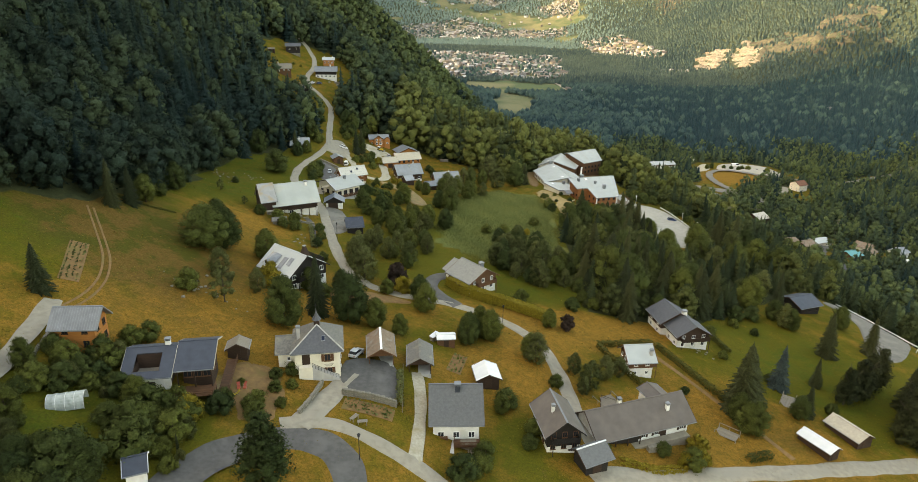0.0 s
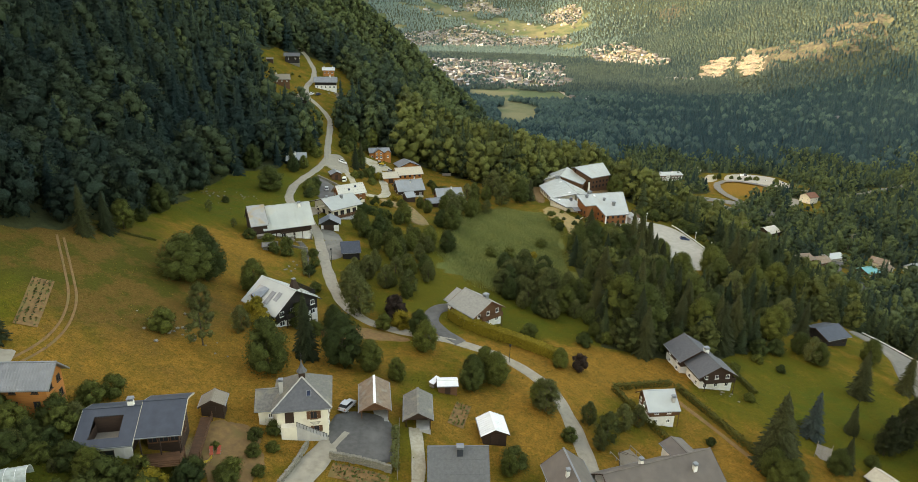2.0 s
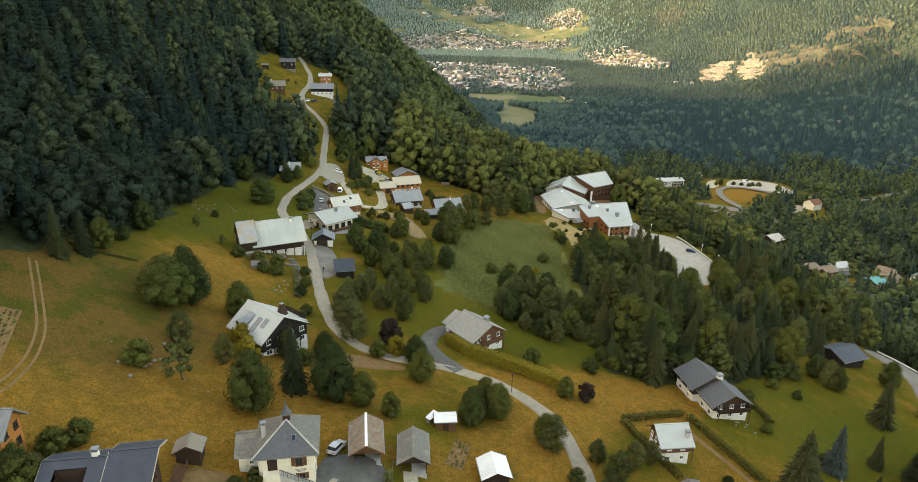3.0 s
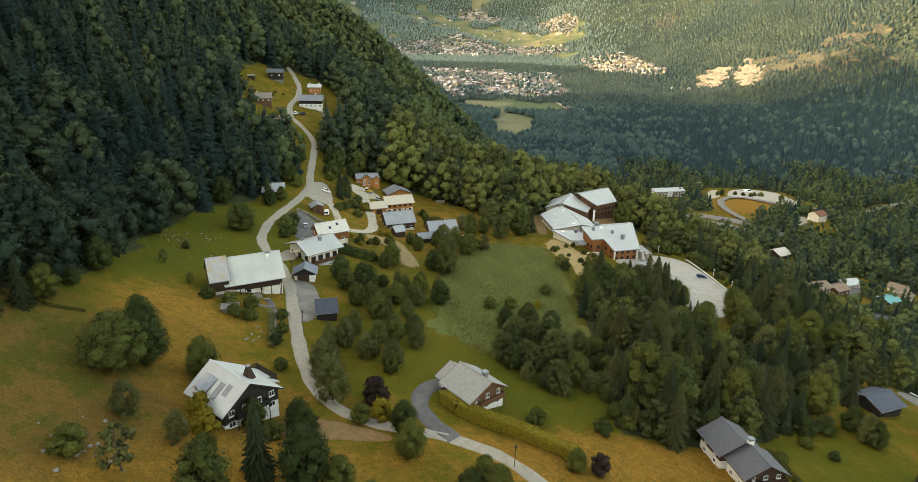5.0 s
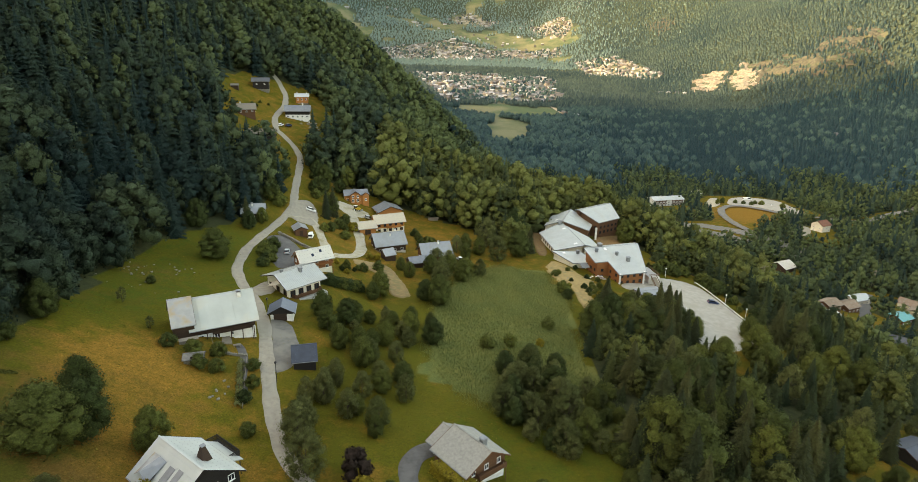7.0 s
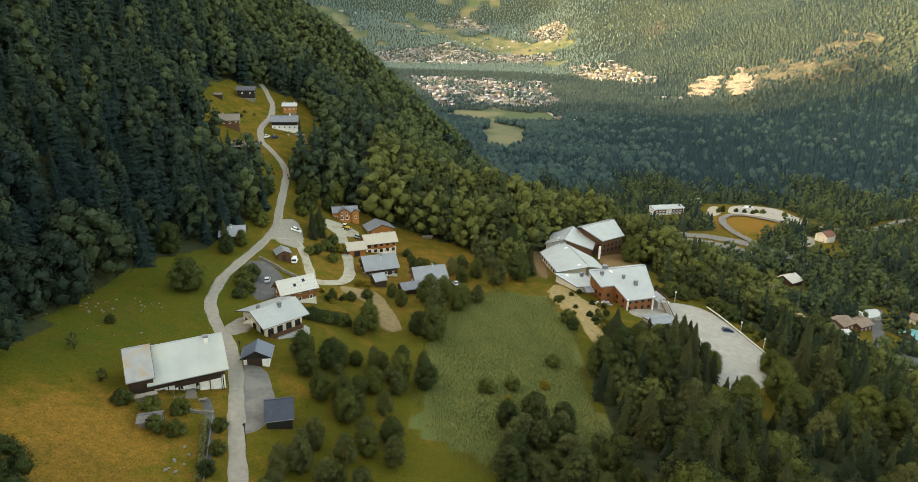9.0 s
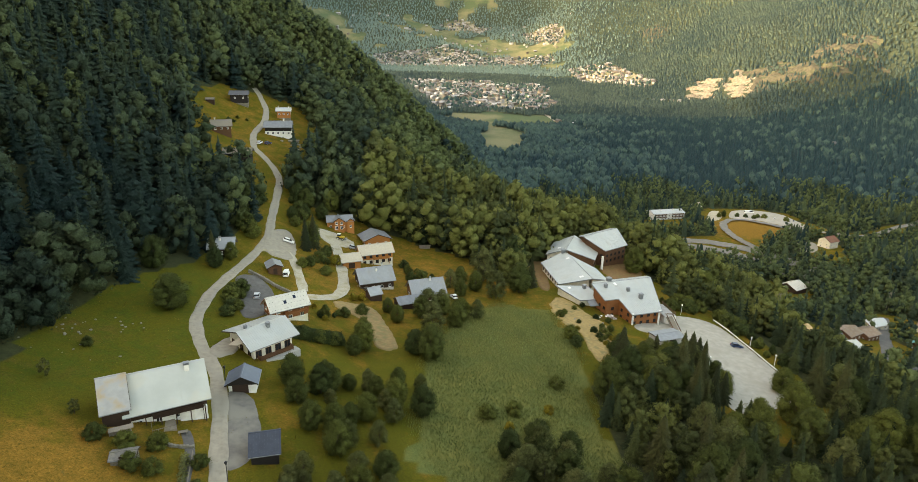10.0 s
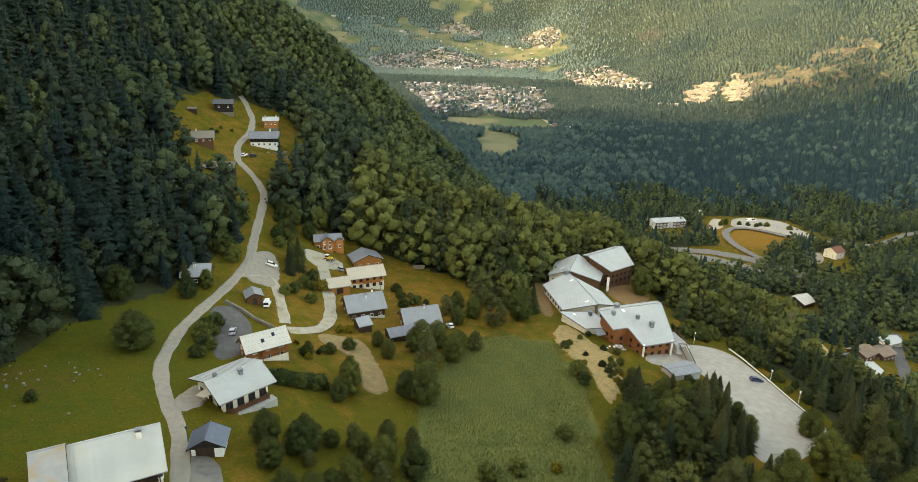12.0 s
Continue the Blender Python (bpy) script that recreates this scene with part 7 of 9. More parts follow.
for label, x, y, yaw, l, w, ridge, eave, roof, wall in (
        ("brown house with grey tiled roof in the valley", 243, 434, 30, 14, 6, 6.5, 4, SHINGLE, WOOD_BROWN), ("brown house with grey tiled roof in the valley", 261, 443, 24, 13, 6, 6.5, 4, SHINGLE, WOOD_BROWN),
        ("low brown house with silvered roof in the valley", 221, 415, 12, 13, 5, 5, 3, SLATE_DARK, WOOD_BROWN), ("house with pale shingled roof among trees", 221, 399, 35, 15, 6, 6.5, 3.6, WEATHERED_LIGHT, WOOD_DARK),
        ("long house with grey metal roof in the valley", 288, 474, 20, 17, 5.5, 6, 3.6, METAL_LIGHT, PLASTER), ("house with bright teal sheet roof", 291, 434, 25, 13, 6, 6, 3.6, TEAL, WOOD_BROWN),
        ("cream house with brown tiled roof by the wood", 328, 476, -50, 13, 6, 7, 4, SHINGLE, PLASTER), ("dark timber house with white gable among trees", 250, 380, -35, 11, 5.5, 7, 4, SLATE_DARK, WHITEWASH),
        ("white house with grey roof by the valley road", 352, 470, 30, 14, 6, 7, 4.2, METAL_GREY, WHITEWASH), ("pale house with brown roof by the valley road", 372, 448, -20, 13, 6, 7, 4.2, SHINGLE, WHITEWASH),
        ("small house with white roof among valley trees", 338, 438, 15, 10, 5, 5, 3, METAL_WHITE, PLASTER), ("brown house with orange tiled roof far down", 318, 455, 40, 11, 5, 6, 3.6, SHINGLE, PLASTER)):
    house("house", label, x, y, yaw, l, w, w, ridge, eave, roof, wall, None, rows=((0.8, 1.2, 1.2),), counts=(3, 2, 2, 2))
house("shed", "low grey flat-roofed shed beside the car park", 80, 298.5, 18, 11, 4.2, 3.4, 2.9, 2.5, METAL_GREY, CONCRETE, None, over=0.4, gable=0.4, rows=(), category="shed", doors=(("f", 0, 0, 2.4),))
house("shed", "small brown garden shed with white sheet roof", -2.2, 128.6, 6, 4.6, 1.7, 1.7, 2.6, 2.2, METAL_WHITE, WOOD_BROWN, None, over=0.3, gable=0.3, rows=(), category="shed", doors=(("f", 0, 0, 1.0),))

# ---- trees of the village ----
PLANTS = """broadleaf -88 167 9 0|spruce -89 161 11 0|spruce -91 155 13 1|broadleaf -91 193 10 2|sparse -52 125 10 1|spruce -80 107 10 2|bush -60 126 5 1|bush -58 103 4 1|broadleaf -38 122 13 1
spruce -33 132 16 1|broadleaf -25 132 13 2|broadleaf -19 131 8 3|broadleaf -13 128 6 1|broadleaf -8 145 9 0|broadleaf 3 131 8 3|broadleaf 8 136 8 2|willow 19 127 9 1|willow -26 161 12 1|plum -17 163 7 0|golden -15 157 5 0|golden 50.2 101.2 4.2 0|bush 48.4 100.6 4.4 1|golden 46.9 100.2 3.4 0|bush 345 809 5 1|bush 353 805 5 0|bush 359 797 5 1|bush 372 799 6 0|bush 388 780 6 1|bush 366 803 5 1|broadleaf 330 812 9 1|broadleaf 322 806 8 0|bush 45 311 2.2 1|bush 57 310 2.2 0|bush 60 300 2.6 1|golden 47 296 2 0|bush 61 308 2.2 1|golden 58 291 2 0|bush 62 293 3 0|bush 54 321 2 1|bush 49 303 1.8 0|bush 53 296 2.4 1|golden 55 286 2 0|bush 50 317 2 0|bush 57 301 2 1|bush -19 155 4 1
spruce 51 166 16 0|spruce 78 184 17 1|willow 26 181 10 2|bush 34 165 4 1|bush 19 165 4 0|broadleaf 25 148 6 1|plum 30 149 5 0|willow 31 121 8 0|bush 11 109 4.5 2|blue_spruce 84 138 13 0|spruce 68 124 19 2|broadleaf 68 116 9 1|spruce 110 162 15 0
spruce 96 142 9 1|spruce 118 137 14 2|spruce 86 127 9 0|broadleaf 108 179 8 1|bush 2 86 5 2|bush 5 88 4 1|willow -15 180 9 1|willow -22 183 8 0|willow -30 176 9 2|willow -28 187 8 3
willow -20 191 8 1|willow -10 193 8 0|broadleaf -30 229 9 1|broadleaf -34 222 8 0|broadleaf -4 261 12 3|broadleaf -12 240 7 1|willow -6 240 6 2|broadleaf -26 257 7 0|broadleaf -28 232 8 3
willow 20 322 13 1|broadleaf 30 331 14 2|broadleaf 6 335 9 1|willow 14 200 9 3|willow 22 214 10 0|willow 27 200 10 2|willow 18 208 9 1|broadleaf -66 156 10 3|golden -45 141 5 0|broadleaf -38 146 7 1|broadleaf -30 148 8 2|bush -34 144 4 0
bush -60 100 4 1|bush -66 90 4.5 2|bush -62 88 3.5 0|bush -55 86 4 1|bush -50 84 5 2|bush -44 84 4.5 3|bush -40 88 4 0|bush -47 88 3 1|broadleaf -50.5 67 8 3|broadleaf -65 74 7 0|broadleaf -70 86 6 1|bush -36 91 2.4 0|bush -33 97 2.4 1
bush -34 101 2.4 2|bush -31 93 2 3|spruce -80 300 12 0|broadleaf -76 306 7 1|spruce -57 338 14 1|spruce -55 344 15 1|broadleaf -58 352 8 2|broadleaf -38 278 5 1|bush -33 284 3.5 0|bush -28 290 4 1|broadleaf -20 296 6 2
willow -6 296 12 1|broadleaf -16 288 7 0|broadleaf -1 300 8 3|broadleaf 4 290 10 1|broadleaf 12 330 9 2|bush -55 198 3.5 1|bush -60 196 4 2|bush -66 197 3.5 0|bush -46 195 3 2|bush -44 188 3 1|sparse -85 214 5 0|bush -86 232 2.5 1|broadleaf -24 214 8 1
broadleaf -22 206 9 2|broadleaf -29 213 8 0|willow -14 212 7 1|broadleaf -18 222 8 3|bush 43 308 3 2|bush 80 290 4 0|bush 78 282 4 0|spruce 82 275 13 2|spruce 57 196 20 1|spruce 41 180 9 2|willow 28 190 14 1
broadleaf 46 248 14 1|broadleaf 70 271 12 0|spruce 71 261 20 1|spruce 77 178 17 2|broadleaf 100 193 13 3|spruce 82 205 14 0|broadleaf 124 243 15 1|broadleaf 133 241 14 2|broadleaf 206 319 15 3|willow 111 208 11 0|spruce 50 216 16 2|spruce 61 218 17 0
willow 65 216 15 3|broadleaf 83 234 14 0|broadleaf 99 238 13 2|spruce 124 264 19 1|spruce 118 268 18 2|willow 100 225 13 1|broadleaf 108 269 10 3|broadleaf 22 218 9 1|broadleaf 29 215 9 0|broadleaf 15 214 8 2|broadleaf 133 230 12 1
spruce 113 199 14 1|broadleaf 54 257 14 2|broadleaf 60 256 13 2|broadleaf 68 264 13 1|spruce 77 269 17 2|spruce 72 251 16 0|spruce 79 254 14 1|broadleaf 88 245 10 1|broadleaf 102 251 14 2|willow 118 253 14 1|broadleaf 129 265 13 3|willow 67 232 13 2
broadleaf 74 231 12 0|willow 16 343 16 1|broadleaf 31 367 16 2|spruce 36 340 13 0|broadleaf 89 373 14 0|broadleaf 123 369 16 3|bush 32 250 4 1|bush 18 233 4 2|bush 11 230 4 0|bush 43 288 5 1|bush 44 282 4 2|bush -66 274 5 1
bush -65 281 5 0|bush -40 257 4 1|bush -36 258 4 2|bush -32 260 4 0|broadleaf -24 262 10 1|willow -4 279 13 0|broadleaf -12 230 9 3|broadleaf -5 228 9 0|broadleaf -56 345 10 3
broadleaf -93 285 12 0|golden -30 304 3 0|bush -18 350 4 0|willow -58 139 8 1|willow -48 136 7 2|broadleaf -42 133 6 0|broadleaf -63 158 12 2|broadleaf -53 160 10 0|broadleaf -89 178 6 2|sparse -73 203 4 0|willow -30 171 11 1|broadleaf -10 153 8 3
bush -57 191 3.5 1|bush -53 191 3.5 2|bush -44 182 3 0|bush -40 171 3 1|broadleaf -25 270 8 0|broadleaf -37 230 9 2|broadleaf -17 233 7 1|bush -28 150 3 2|broadleaf -68 166 11 1|spruce 42 186 7 1|willow 66 275 11 1|spruce 54 265 17 2
broadleaf 149 266 14 1|broadleaf 113 237 13 2|willow 129 211 10 3|broadleaf 105 185 8 0|willow 69 224 14 3|broadleaf 85 261 9 3|broadleaf 86 270 8 1|bush 87.5 281 4 0|spruce 80 266 16 1|golden -33 302 3 0|bush -52 322 4 1|bush -50 330 5 2
bush -54 318 4 0|bush -49 340 4.5 3|broadleaf -57 352 9 1|broadleaf -58 350 9 2|bush -14 334 4 1|bush -10 338 4 2|broadleaf -16 342 5 0|willow 2 330 9 2|broadleaf 6 322 8 1
broadleaf 62 278 6 1|broadleaf 57 276 10 2|bush 84 286 4 0|bush 86 291 3 1|broadleaf 80 283 7 2
willow 106 180 9 0|bush 76 165 3 1|bush 87 174 3 2|bush 92 170 2.5 3|broadleaf 83 125 7 0|bush 74 150 2.5 1|bush 83 141 2.5 2|broadleaf 128 186 9 3|spruce 128 169 13 0|bush 97 143 3 1|bush 94 130 3 2|willow 28 126 6 3|willow 29 118 5 0|bush 23 119 3 1|broadleaf 18 129 7 2|broadleaf 10 107 5 3|bush 3 87 4 0|bush 6 92 4 1
broadleaf -74 401 13 0|broadleaf -67 437 14 1|broadleaf -70 384 11 2|broadleaf -66 382 11 3|broadleaf -80 335 11 1|broadleaf -84 355 12 2|broadleaf -58 378 9 0|broadleaf -78 296 8 3|spruce -62 392 14 1|broadleaf -56 392 12 2"""
for entry in PLANTS.replace("\n", "|").split("|"):
    kind, *numbers = entry.split()
    px, py, tall, which = map(float, numbers)
    plant(kind, px, py, tall, int(which))


for px, py, tall, which in ((3.4, 134.5, 7.5, 0), (8.6, 135.5, 8.5, 2), (6.0, 138.5, 8, 1)):
    plant("broadleaf", px, py, tall, which)
for px, py, tall, which, wide in ((121, 138, 15, 0, 1.4), (112, 121, 13, 1, 1.5), (71, 127.7, 15, 2, 1.15)):
    plant("spruce", px, py, tall, which, wide)
for px, py, tall, which, wide in ((100, 135, 12, 0, 1.0), (105.5, 138.5, 14, 1, 1.1), (110.5, 143, 14, 0, 1.0), (116, 147, 14, 1, 1.0), (107, 122, 13, 1, 1.1), (112, 126.5, 15, 0, 1.1), (117, 132, 16, 1, 1.1), (122, 129, 15, 0, 1.1)):
    plant("pine", px, py, tall, which, wide)
plant("spruce", -41.9, 76.1, 4.5, 1, 0.5)
plant("broadleaf", 66.5, 116.5, 8, 1, 1.1)
plant("golden", -47.4, 144.5, 6, 0, 0.8)
plant("golden", -43.5, 84.5, 5, 0, 0.9)
plant("golden", 51, 105.6, 4, 0, 1.2)
plant("conical", -28.5, 75, 12, 0, 1.3)
plant("broadleaf", -79, 263, 11, 1, 1.4)
plant("broadleaf", -66, 152, 13, 2, 1.35)
# ---- smaller trees round the gardens ----
for kind, px, py, tall, which in (("spruce", 65, 200, 18, 1), ("spruce", 41, 185, 14, 2), ("spruce", 51, 173, 18, 0), ("bush", -39, 96.5, 1.4, 1), ("broadleaf", 66, 120, 8, 2), ("bush", 43, 103, 3, 1), ("bush", 56, 128, 2, 2), ("bush", 30, 99.5, 2.5, 0), ("bush", 15, 98, 3, 1), ("bush", 16, 102, 3.5, 3), ("bush", 3, 87.5, 4, 2), ("bush", -31.5, 103.5, 2.6, 1), ("bush", -33, 107, 3, 2), ("bush", -30.5, 99, 2.0, 0), ("bush", -41.5, 90.5, 2.2, 1), ("bush", -63, 95, 4, 3), ("bush", -60, 92, 4.5, 1), ("bush", -69, 92, 3.5, 2), ("broadleaf", -75, 84, 7, 2), ("broadleaf", -72, 74, 7, 1), ("willow", -59, 94, 5, 1), ("willow", 40, 130, 6, 1), ("willow", 36, 127, 7, 3), ("broadleaf", 61, 170, 9, 1), ("spruce", 84, 186, 17, 2), ("spruce", 72, 186, 15, 0), ("bush", 90, 180, 5, 1), ("bush", 96, 182, 5, 2)):
    plant(kind, px, py, tall, which)


# ---- hedges, walls, fences ----
def along(points, step):
    """Points and headings every step metres along a line."""
    p = np.array(points, float)
    t = np.concatenate([[0], np.cumsum(np.hypot(*np.diff(p, axis=0).T))])
    s = np.arange(step / 2, t[-1], step)
    xy = np.stack([np.interp(s, t, p[:, 0]), np.interp(s, t, p[:, 1])], 1)
    d = np.stack([np.interp(s + 0.1, t, p[:, 0]), np.interp(s + 0.1, t, p[:, 1])], 1) - np.stack([np.interp(s - 0.1, t, p[:, 0]), np.interp(s - 0.1, t, p[:, 1])], 1)
    return xy, np.degrees(np.arctan2(d[:, 1], d[:, 0]))


def hedge(label, points, wide, tall, mat, seed):
    g = np.random.default_rng(seed)
    xy, turn = along(points, 0.25)
    n = len(xy) * int(14 * max(1.0, wide * tall / 1.5))
    k = g.integers(0, len(xy), n)
    a = np.radians(turn[k])
    u, v = g.uniform(-1, 1, n), g.uniform(0.05, 1, n)
    face = g.integers(0, 3, n)
    u = np.where(face == 0, 1, np.where(face == 1, -1, u)) * (1 + 0.12 * g.normal(size=n))
    v = np.where(face == 2, 1, v) * (1 + 0.05 * g.normal(size=n))
    side = np.stack([-np.sin(a), np.cos(a)], 1)
    spot = xy[k] + side * (u * wide / 2)[:, None] + g.normal(0, 0.15, (n, 2))
    c = np.concatenate([spot, (ground(spot[:, 0], spot[:, 1]) + v * tall)[:, None]], 1)
    out = np.concatenate([side * np.where(face == 2, 0, u)[:, None], np.where(face == 2, 1.0, 0.3)[:, None]], 1)
    return tagged(new("hedge", quads_mesh("hedge", cards(c, out, 0.34, g), mat)), label, "hedge")


hedge("long golden-green clipped hedge along the lane", [(-2, 168), (1.7, 163.5), (8, 160.5), (13.5, 159), (20, 155.5), (26, 152)], 3.0, 2.6, LEAF_YELLOW, 1)
hedge("wide unclipped green hedge below the white chalet", [(-43, 256), (-37, 258), (-30, 262)], 3.0, 2.8, LEAF, 12)
hedge("low brown-green hedge round the cottage garden", [(37.7, 144.2), (46, 148), (54, 151)], 1.0, 1.3, HEDGE_LEAF, 2)
hedge("low brown-green hedge round the cottage garden", [(37.7, 143.4), (41.5, 134.1), (45.5, 126)], 1.2, 1.3, HEDGE_LEAF, 3)
hedge("long dark hedge between two gardens", [(55, 150), (58.8, 141), (66, 126.6)], 1.3, 1.4, HEDGE_LEAF, 4)
hedge("clipped hedge beside the lawn", [(74.5, 168), (77.3, 153.5)], 1.1, 1.3, HEDGE_LEAF, 5)
hedge("short clipped hedge by the road", [(62, 105.4), (68.5, 108.6)], 1.3, 1.4, HEDGE_LEAF, 6)
hedge("flowering hedge beside the garage drive", [(-10.2, 99), (-11.2, 110)], 0.9, 1.2, LEAF_GREY, 7)
hedge("low flower border with white blooms", [(-44.5, 179), (-47.5, 190), (-49.5, 197)], 1.0, 0.9, LEAF_GREY, 8)
hedge("narrow grassy terrace edge across the meadow", [(-98, 161.5), (-91, 163), (-85.6, 165), (-81, 168)], 0.6, 0.3, HEDGE_LEAF, 13)
hedge("wild grassy bank above the road", [(33, 98), (40, 97), (46, 99)], 1.6, 0.7, LEAF_YELLOW, 9)


def stone_wall(label, points, thick, tall, seed, size=0.55):
    """A dry wall of separate stones."""
    g = np.random.default_rng(seed)
    top = tagged(new("stone_wall"), label, "wall")
    shapes = []
    for k in range(5):
        bm = boxes((-0.5, 0.5, -0.5, 0.5, -0.5, 0.5))
        for v in bm.verts:
            v.co += Vector(g.normal(0, 0.09, 3))
        me = bpy.data.meshes.new("stone")
        bm.to_mesh(me)
        bm.free()
        me.materials.append(STONE)
        shapes.append(me)
    xy, turn = along(points, size)
    rows = max(1, round(tall / 0.4))
    for i, ((x, y), a) in enumerate(zip(xy, turn)):
        for r in range(rows):
            ob = part("stone", shapes[(i * 3 + r) % 5], STONE, top)
            ob.matrix_basis = Matrix.LocRotScale((x + g.normal(0, 0.04), y + g.normal(0, 0.04), float(ground(x, y)) + 0.05 + 0.4 * r), Euler((0, 0, radians(a + g.normal(0, 4)))), (size * 1.02, thick * g.uniform(0.85, 1.1), 0.46))
    return top


stone_wall("pale stone retaining wall below the yard", [(-21.2, 99.4), (-16, 99.2), (-11, 98.9)], 0.5, 1.6, 1)
stone_wall("stone wall beside the lane to the chapel", [(-27.4, 91.5), (-26.3, 96), (-25.4, 102)], 0.5, 1.1, 2)
stone_wall("curved stone wall above the car yard", [(-68, 299), (-62, 296), (-57, 292), (-51, 289)], 0.6, 1.4, 3, 0.8)
stone_wall("low stone edging beside the orange chalet", [(-70, 86), (-71.5, 92), (-72.4, 97)], 0.5, 0.6, 4)
stone_wall("low stone garden wall below the farmhouse", [(-57, 200), (-53, 199), (-49, 200)], 0.5, 0.8, 5)


def beam(a, b, r, mat, name, parent):
    """A round bar from a to b."""
    a, b = Vector(a), Vector(b)
    bm = bmesh.new()
    bmesh.ops.create_cone(bm, segments=6, radius1=r, radius2=r, depth=(b - a).length, cap_ends=True, matrix=Matrix.Translation((a + b) / 2) @ (b - a).to_track_quat("Z", "Y").to_matrix().to_4x4())
    return part(name, bm, mat, parent)


def fence(name, label, points, tall, gap, mat, rails=2, r=0.05, category="fence"):
    top = tagged(new(name), label, category)
    xy, _ = along(points, gap)
    last = None
    for x, y in xy:
        z = float(ground(x, y))
        beam((x, y, z - 0.3), (x, y, z + tall), r, mat, "post", top)
        if last:
            for k in range(rails):
                h = tall * (0.92 - 0.45 * k)
                beam((last[0], last[1], last[2] + h), (x, y, z + h), r * 0.8, mat, "rail", top)
        last = (x, y, z)
    return top


def guard_rail(label, points):
    top = tagged(new("guard_rail"), label, "guard rail")
    xy, _ = along(points, 2.5)
    p = [(x, y, float(ground(x, y))) for x, y in xy]
    for x, y, z in p:
        part("post", boxes((x - 0.08, x + 0.08, y - 0.08, y + 0.08, z - 0.3, z + 0.8)), CONCRETE, top)
    for a, b in zip(p, p[1:]):
        part("rail", slab([(a[0] - 0.06, a[1], a[2] + 0.95), (a[0] + 0.06, a[1], a[2] + 0.95), (b[0] + 0.06, b[1], b[2] + 0.95), (b[0] - 0.06, b[1], b[2] + 0.95)], 0.35), PAINT_WHITE, top)


guard_rail("white guard rail along the outer road", [(150, 225.5), (159.5, 212), (160, 189), (150, 178)])
guard_rail("low pale barrier along the car park", [(109, 327), (112, 304), (116, 273), (107, 261)])
fence("fence", "weathered timber fence beside the lane", [(-43.2, 178), (-46.4, 190), (-49, 200)], 1.0, 2.2, WOOD_GREY)
fence("fence", "timber fence round the lower garden", [(32, 113), (33, 118), (37, 117)], 0.9, 1.5, WOOD_DARK)
fence("fence", "pale timber rail beside the gravel drive", [(-34, 318), (-29, 313), (-24, 312)], 0.8, 1.6, WOOD_GREY)
fence("fence", "low pale timber rail between the two garages", [(-10.9, 113.8), (-10.2, 106), (-9.6, 97.5)], 0.8, 1.9, WOOD_GREY, 1)


# ---- lamps, poles ----
def street_lamp(x, y, tall, globe=False):
    label = "white globe lamp on a slim pole by the car park" if globe else "black lantern on a slim street lamp pole"
    top = tagged(new("street_lamp"), label, "street lamp")
    top.matrix_world = pose(x, y, float(ground(x, y)))
    beam((0, 0, -0.4), (0, 0, tall), 0.07, PAINT_WHITE if globe else PAINT_BLACK, "pole", top)
    bm = bmesh.new()
    if globe:
        bmesh.ops.create_uvsphere(bm, u_segments=10, v_segments=7, radius=0.32, matrix=Matrix.Translation((0, 0, tall + 0.28)))
        part("globe", bm, PAINT_WHITE, top)
    else:
        bmesh.ops.create_cone(bm, segments=6, radius1=0.18, radius2=0.3, depth=0.5, cap_ends=True, matrix=Matrix.Translation((0, 0, tall + 0.25)))
        lantern = part("lantern", bm, PAINT_BLACK, top)
        bm = bmesh.new()
        bmesh.ops.create_cone(bm, segments=6, radius1=0.36, radius2=0.05, depth=0.25, cap_ends=True, matrix=Matrix.Translation((0, 0, tall + 0.63)))
        part("lantern_roof", bm, PAINT_BLACK, lantern)


for x, y, tall, globe in ((-15.3, 82.5, 5, False), (-39.5, 190.9, 5, False), (-50.6, 223.4, 5, False), (12.4, 146.4, 4.5, False), (113.2, 302, 4, True), (88.2, 279, 4, True), (116, 289, 4, True), (96, 327, 4, True)):
    street_lamp(x, y, tall, globe)


def pylon(x, y, tall):
    top = tagged(new("power_pole"), "grey double power pole with crossarm in the wood", "power pole")
    top.matrix_world = pose(x, y, float(ground(x, y)), 0, 0, 20)
    for s in (-1.2, 1.2):
        beam((s, 0, -1), (s * 0.6, 0, tall), 0.16, WOOD_GREY, "pole", top)
    beam((-4, 0, tall - 1), (4, 0, tall - 1), 0.12, WOOD_GREY, "crossarm", top)


pylon(188, 418, 19)
pylon(330, 520, 16)


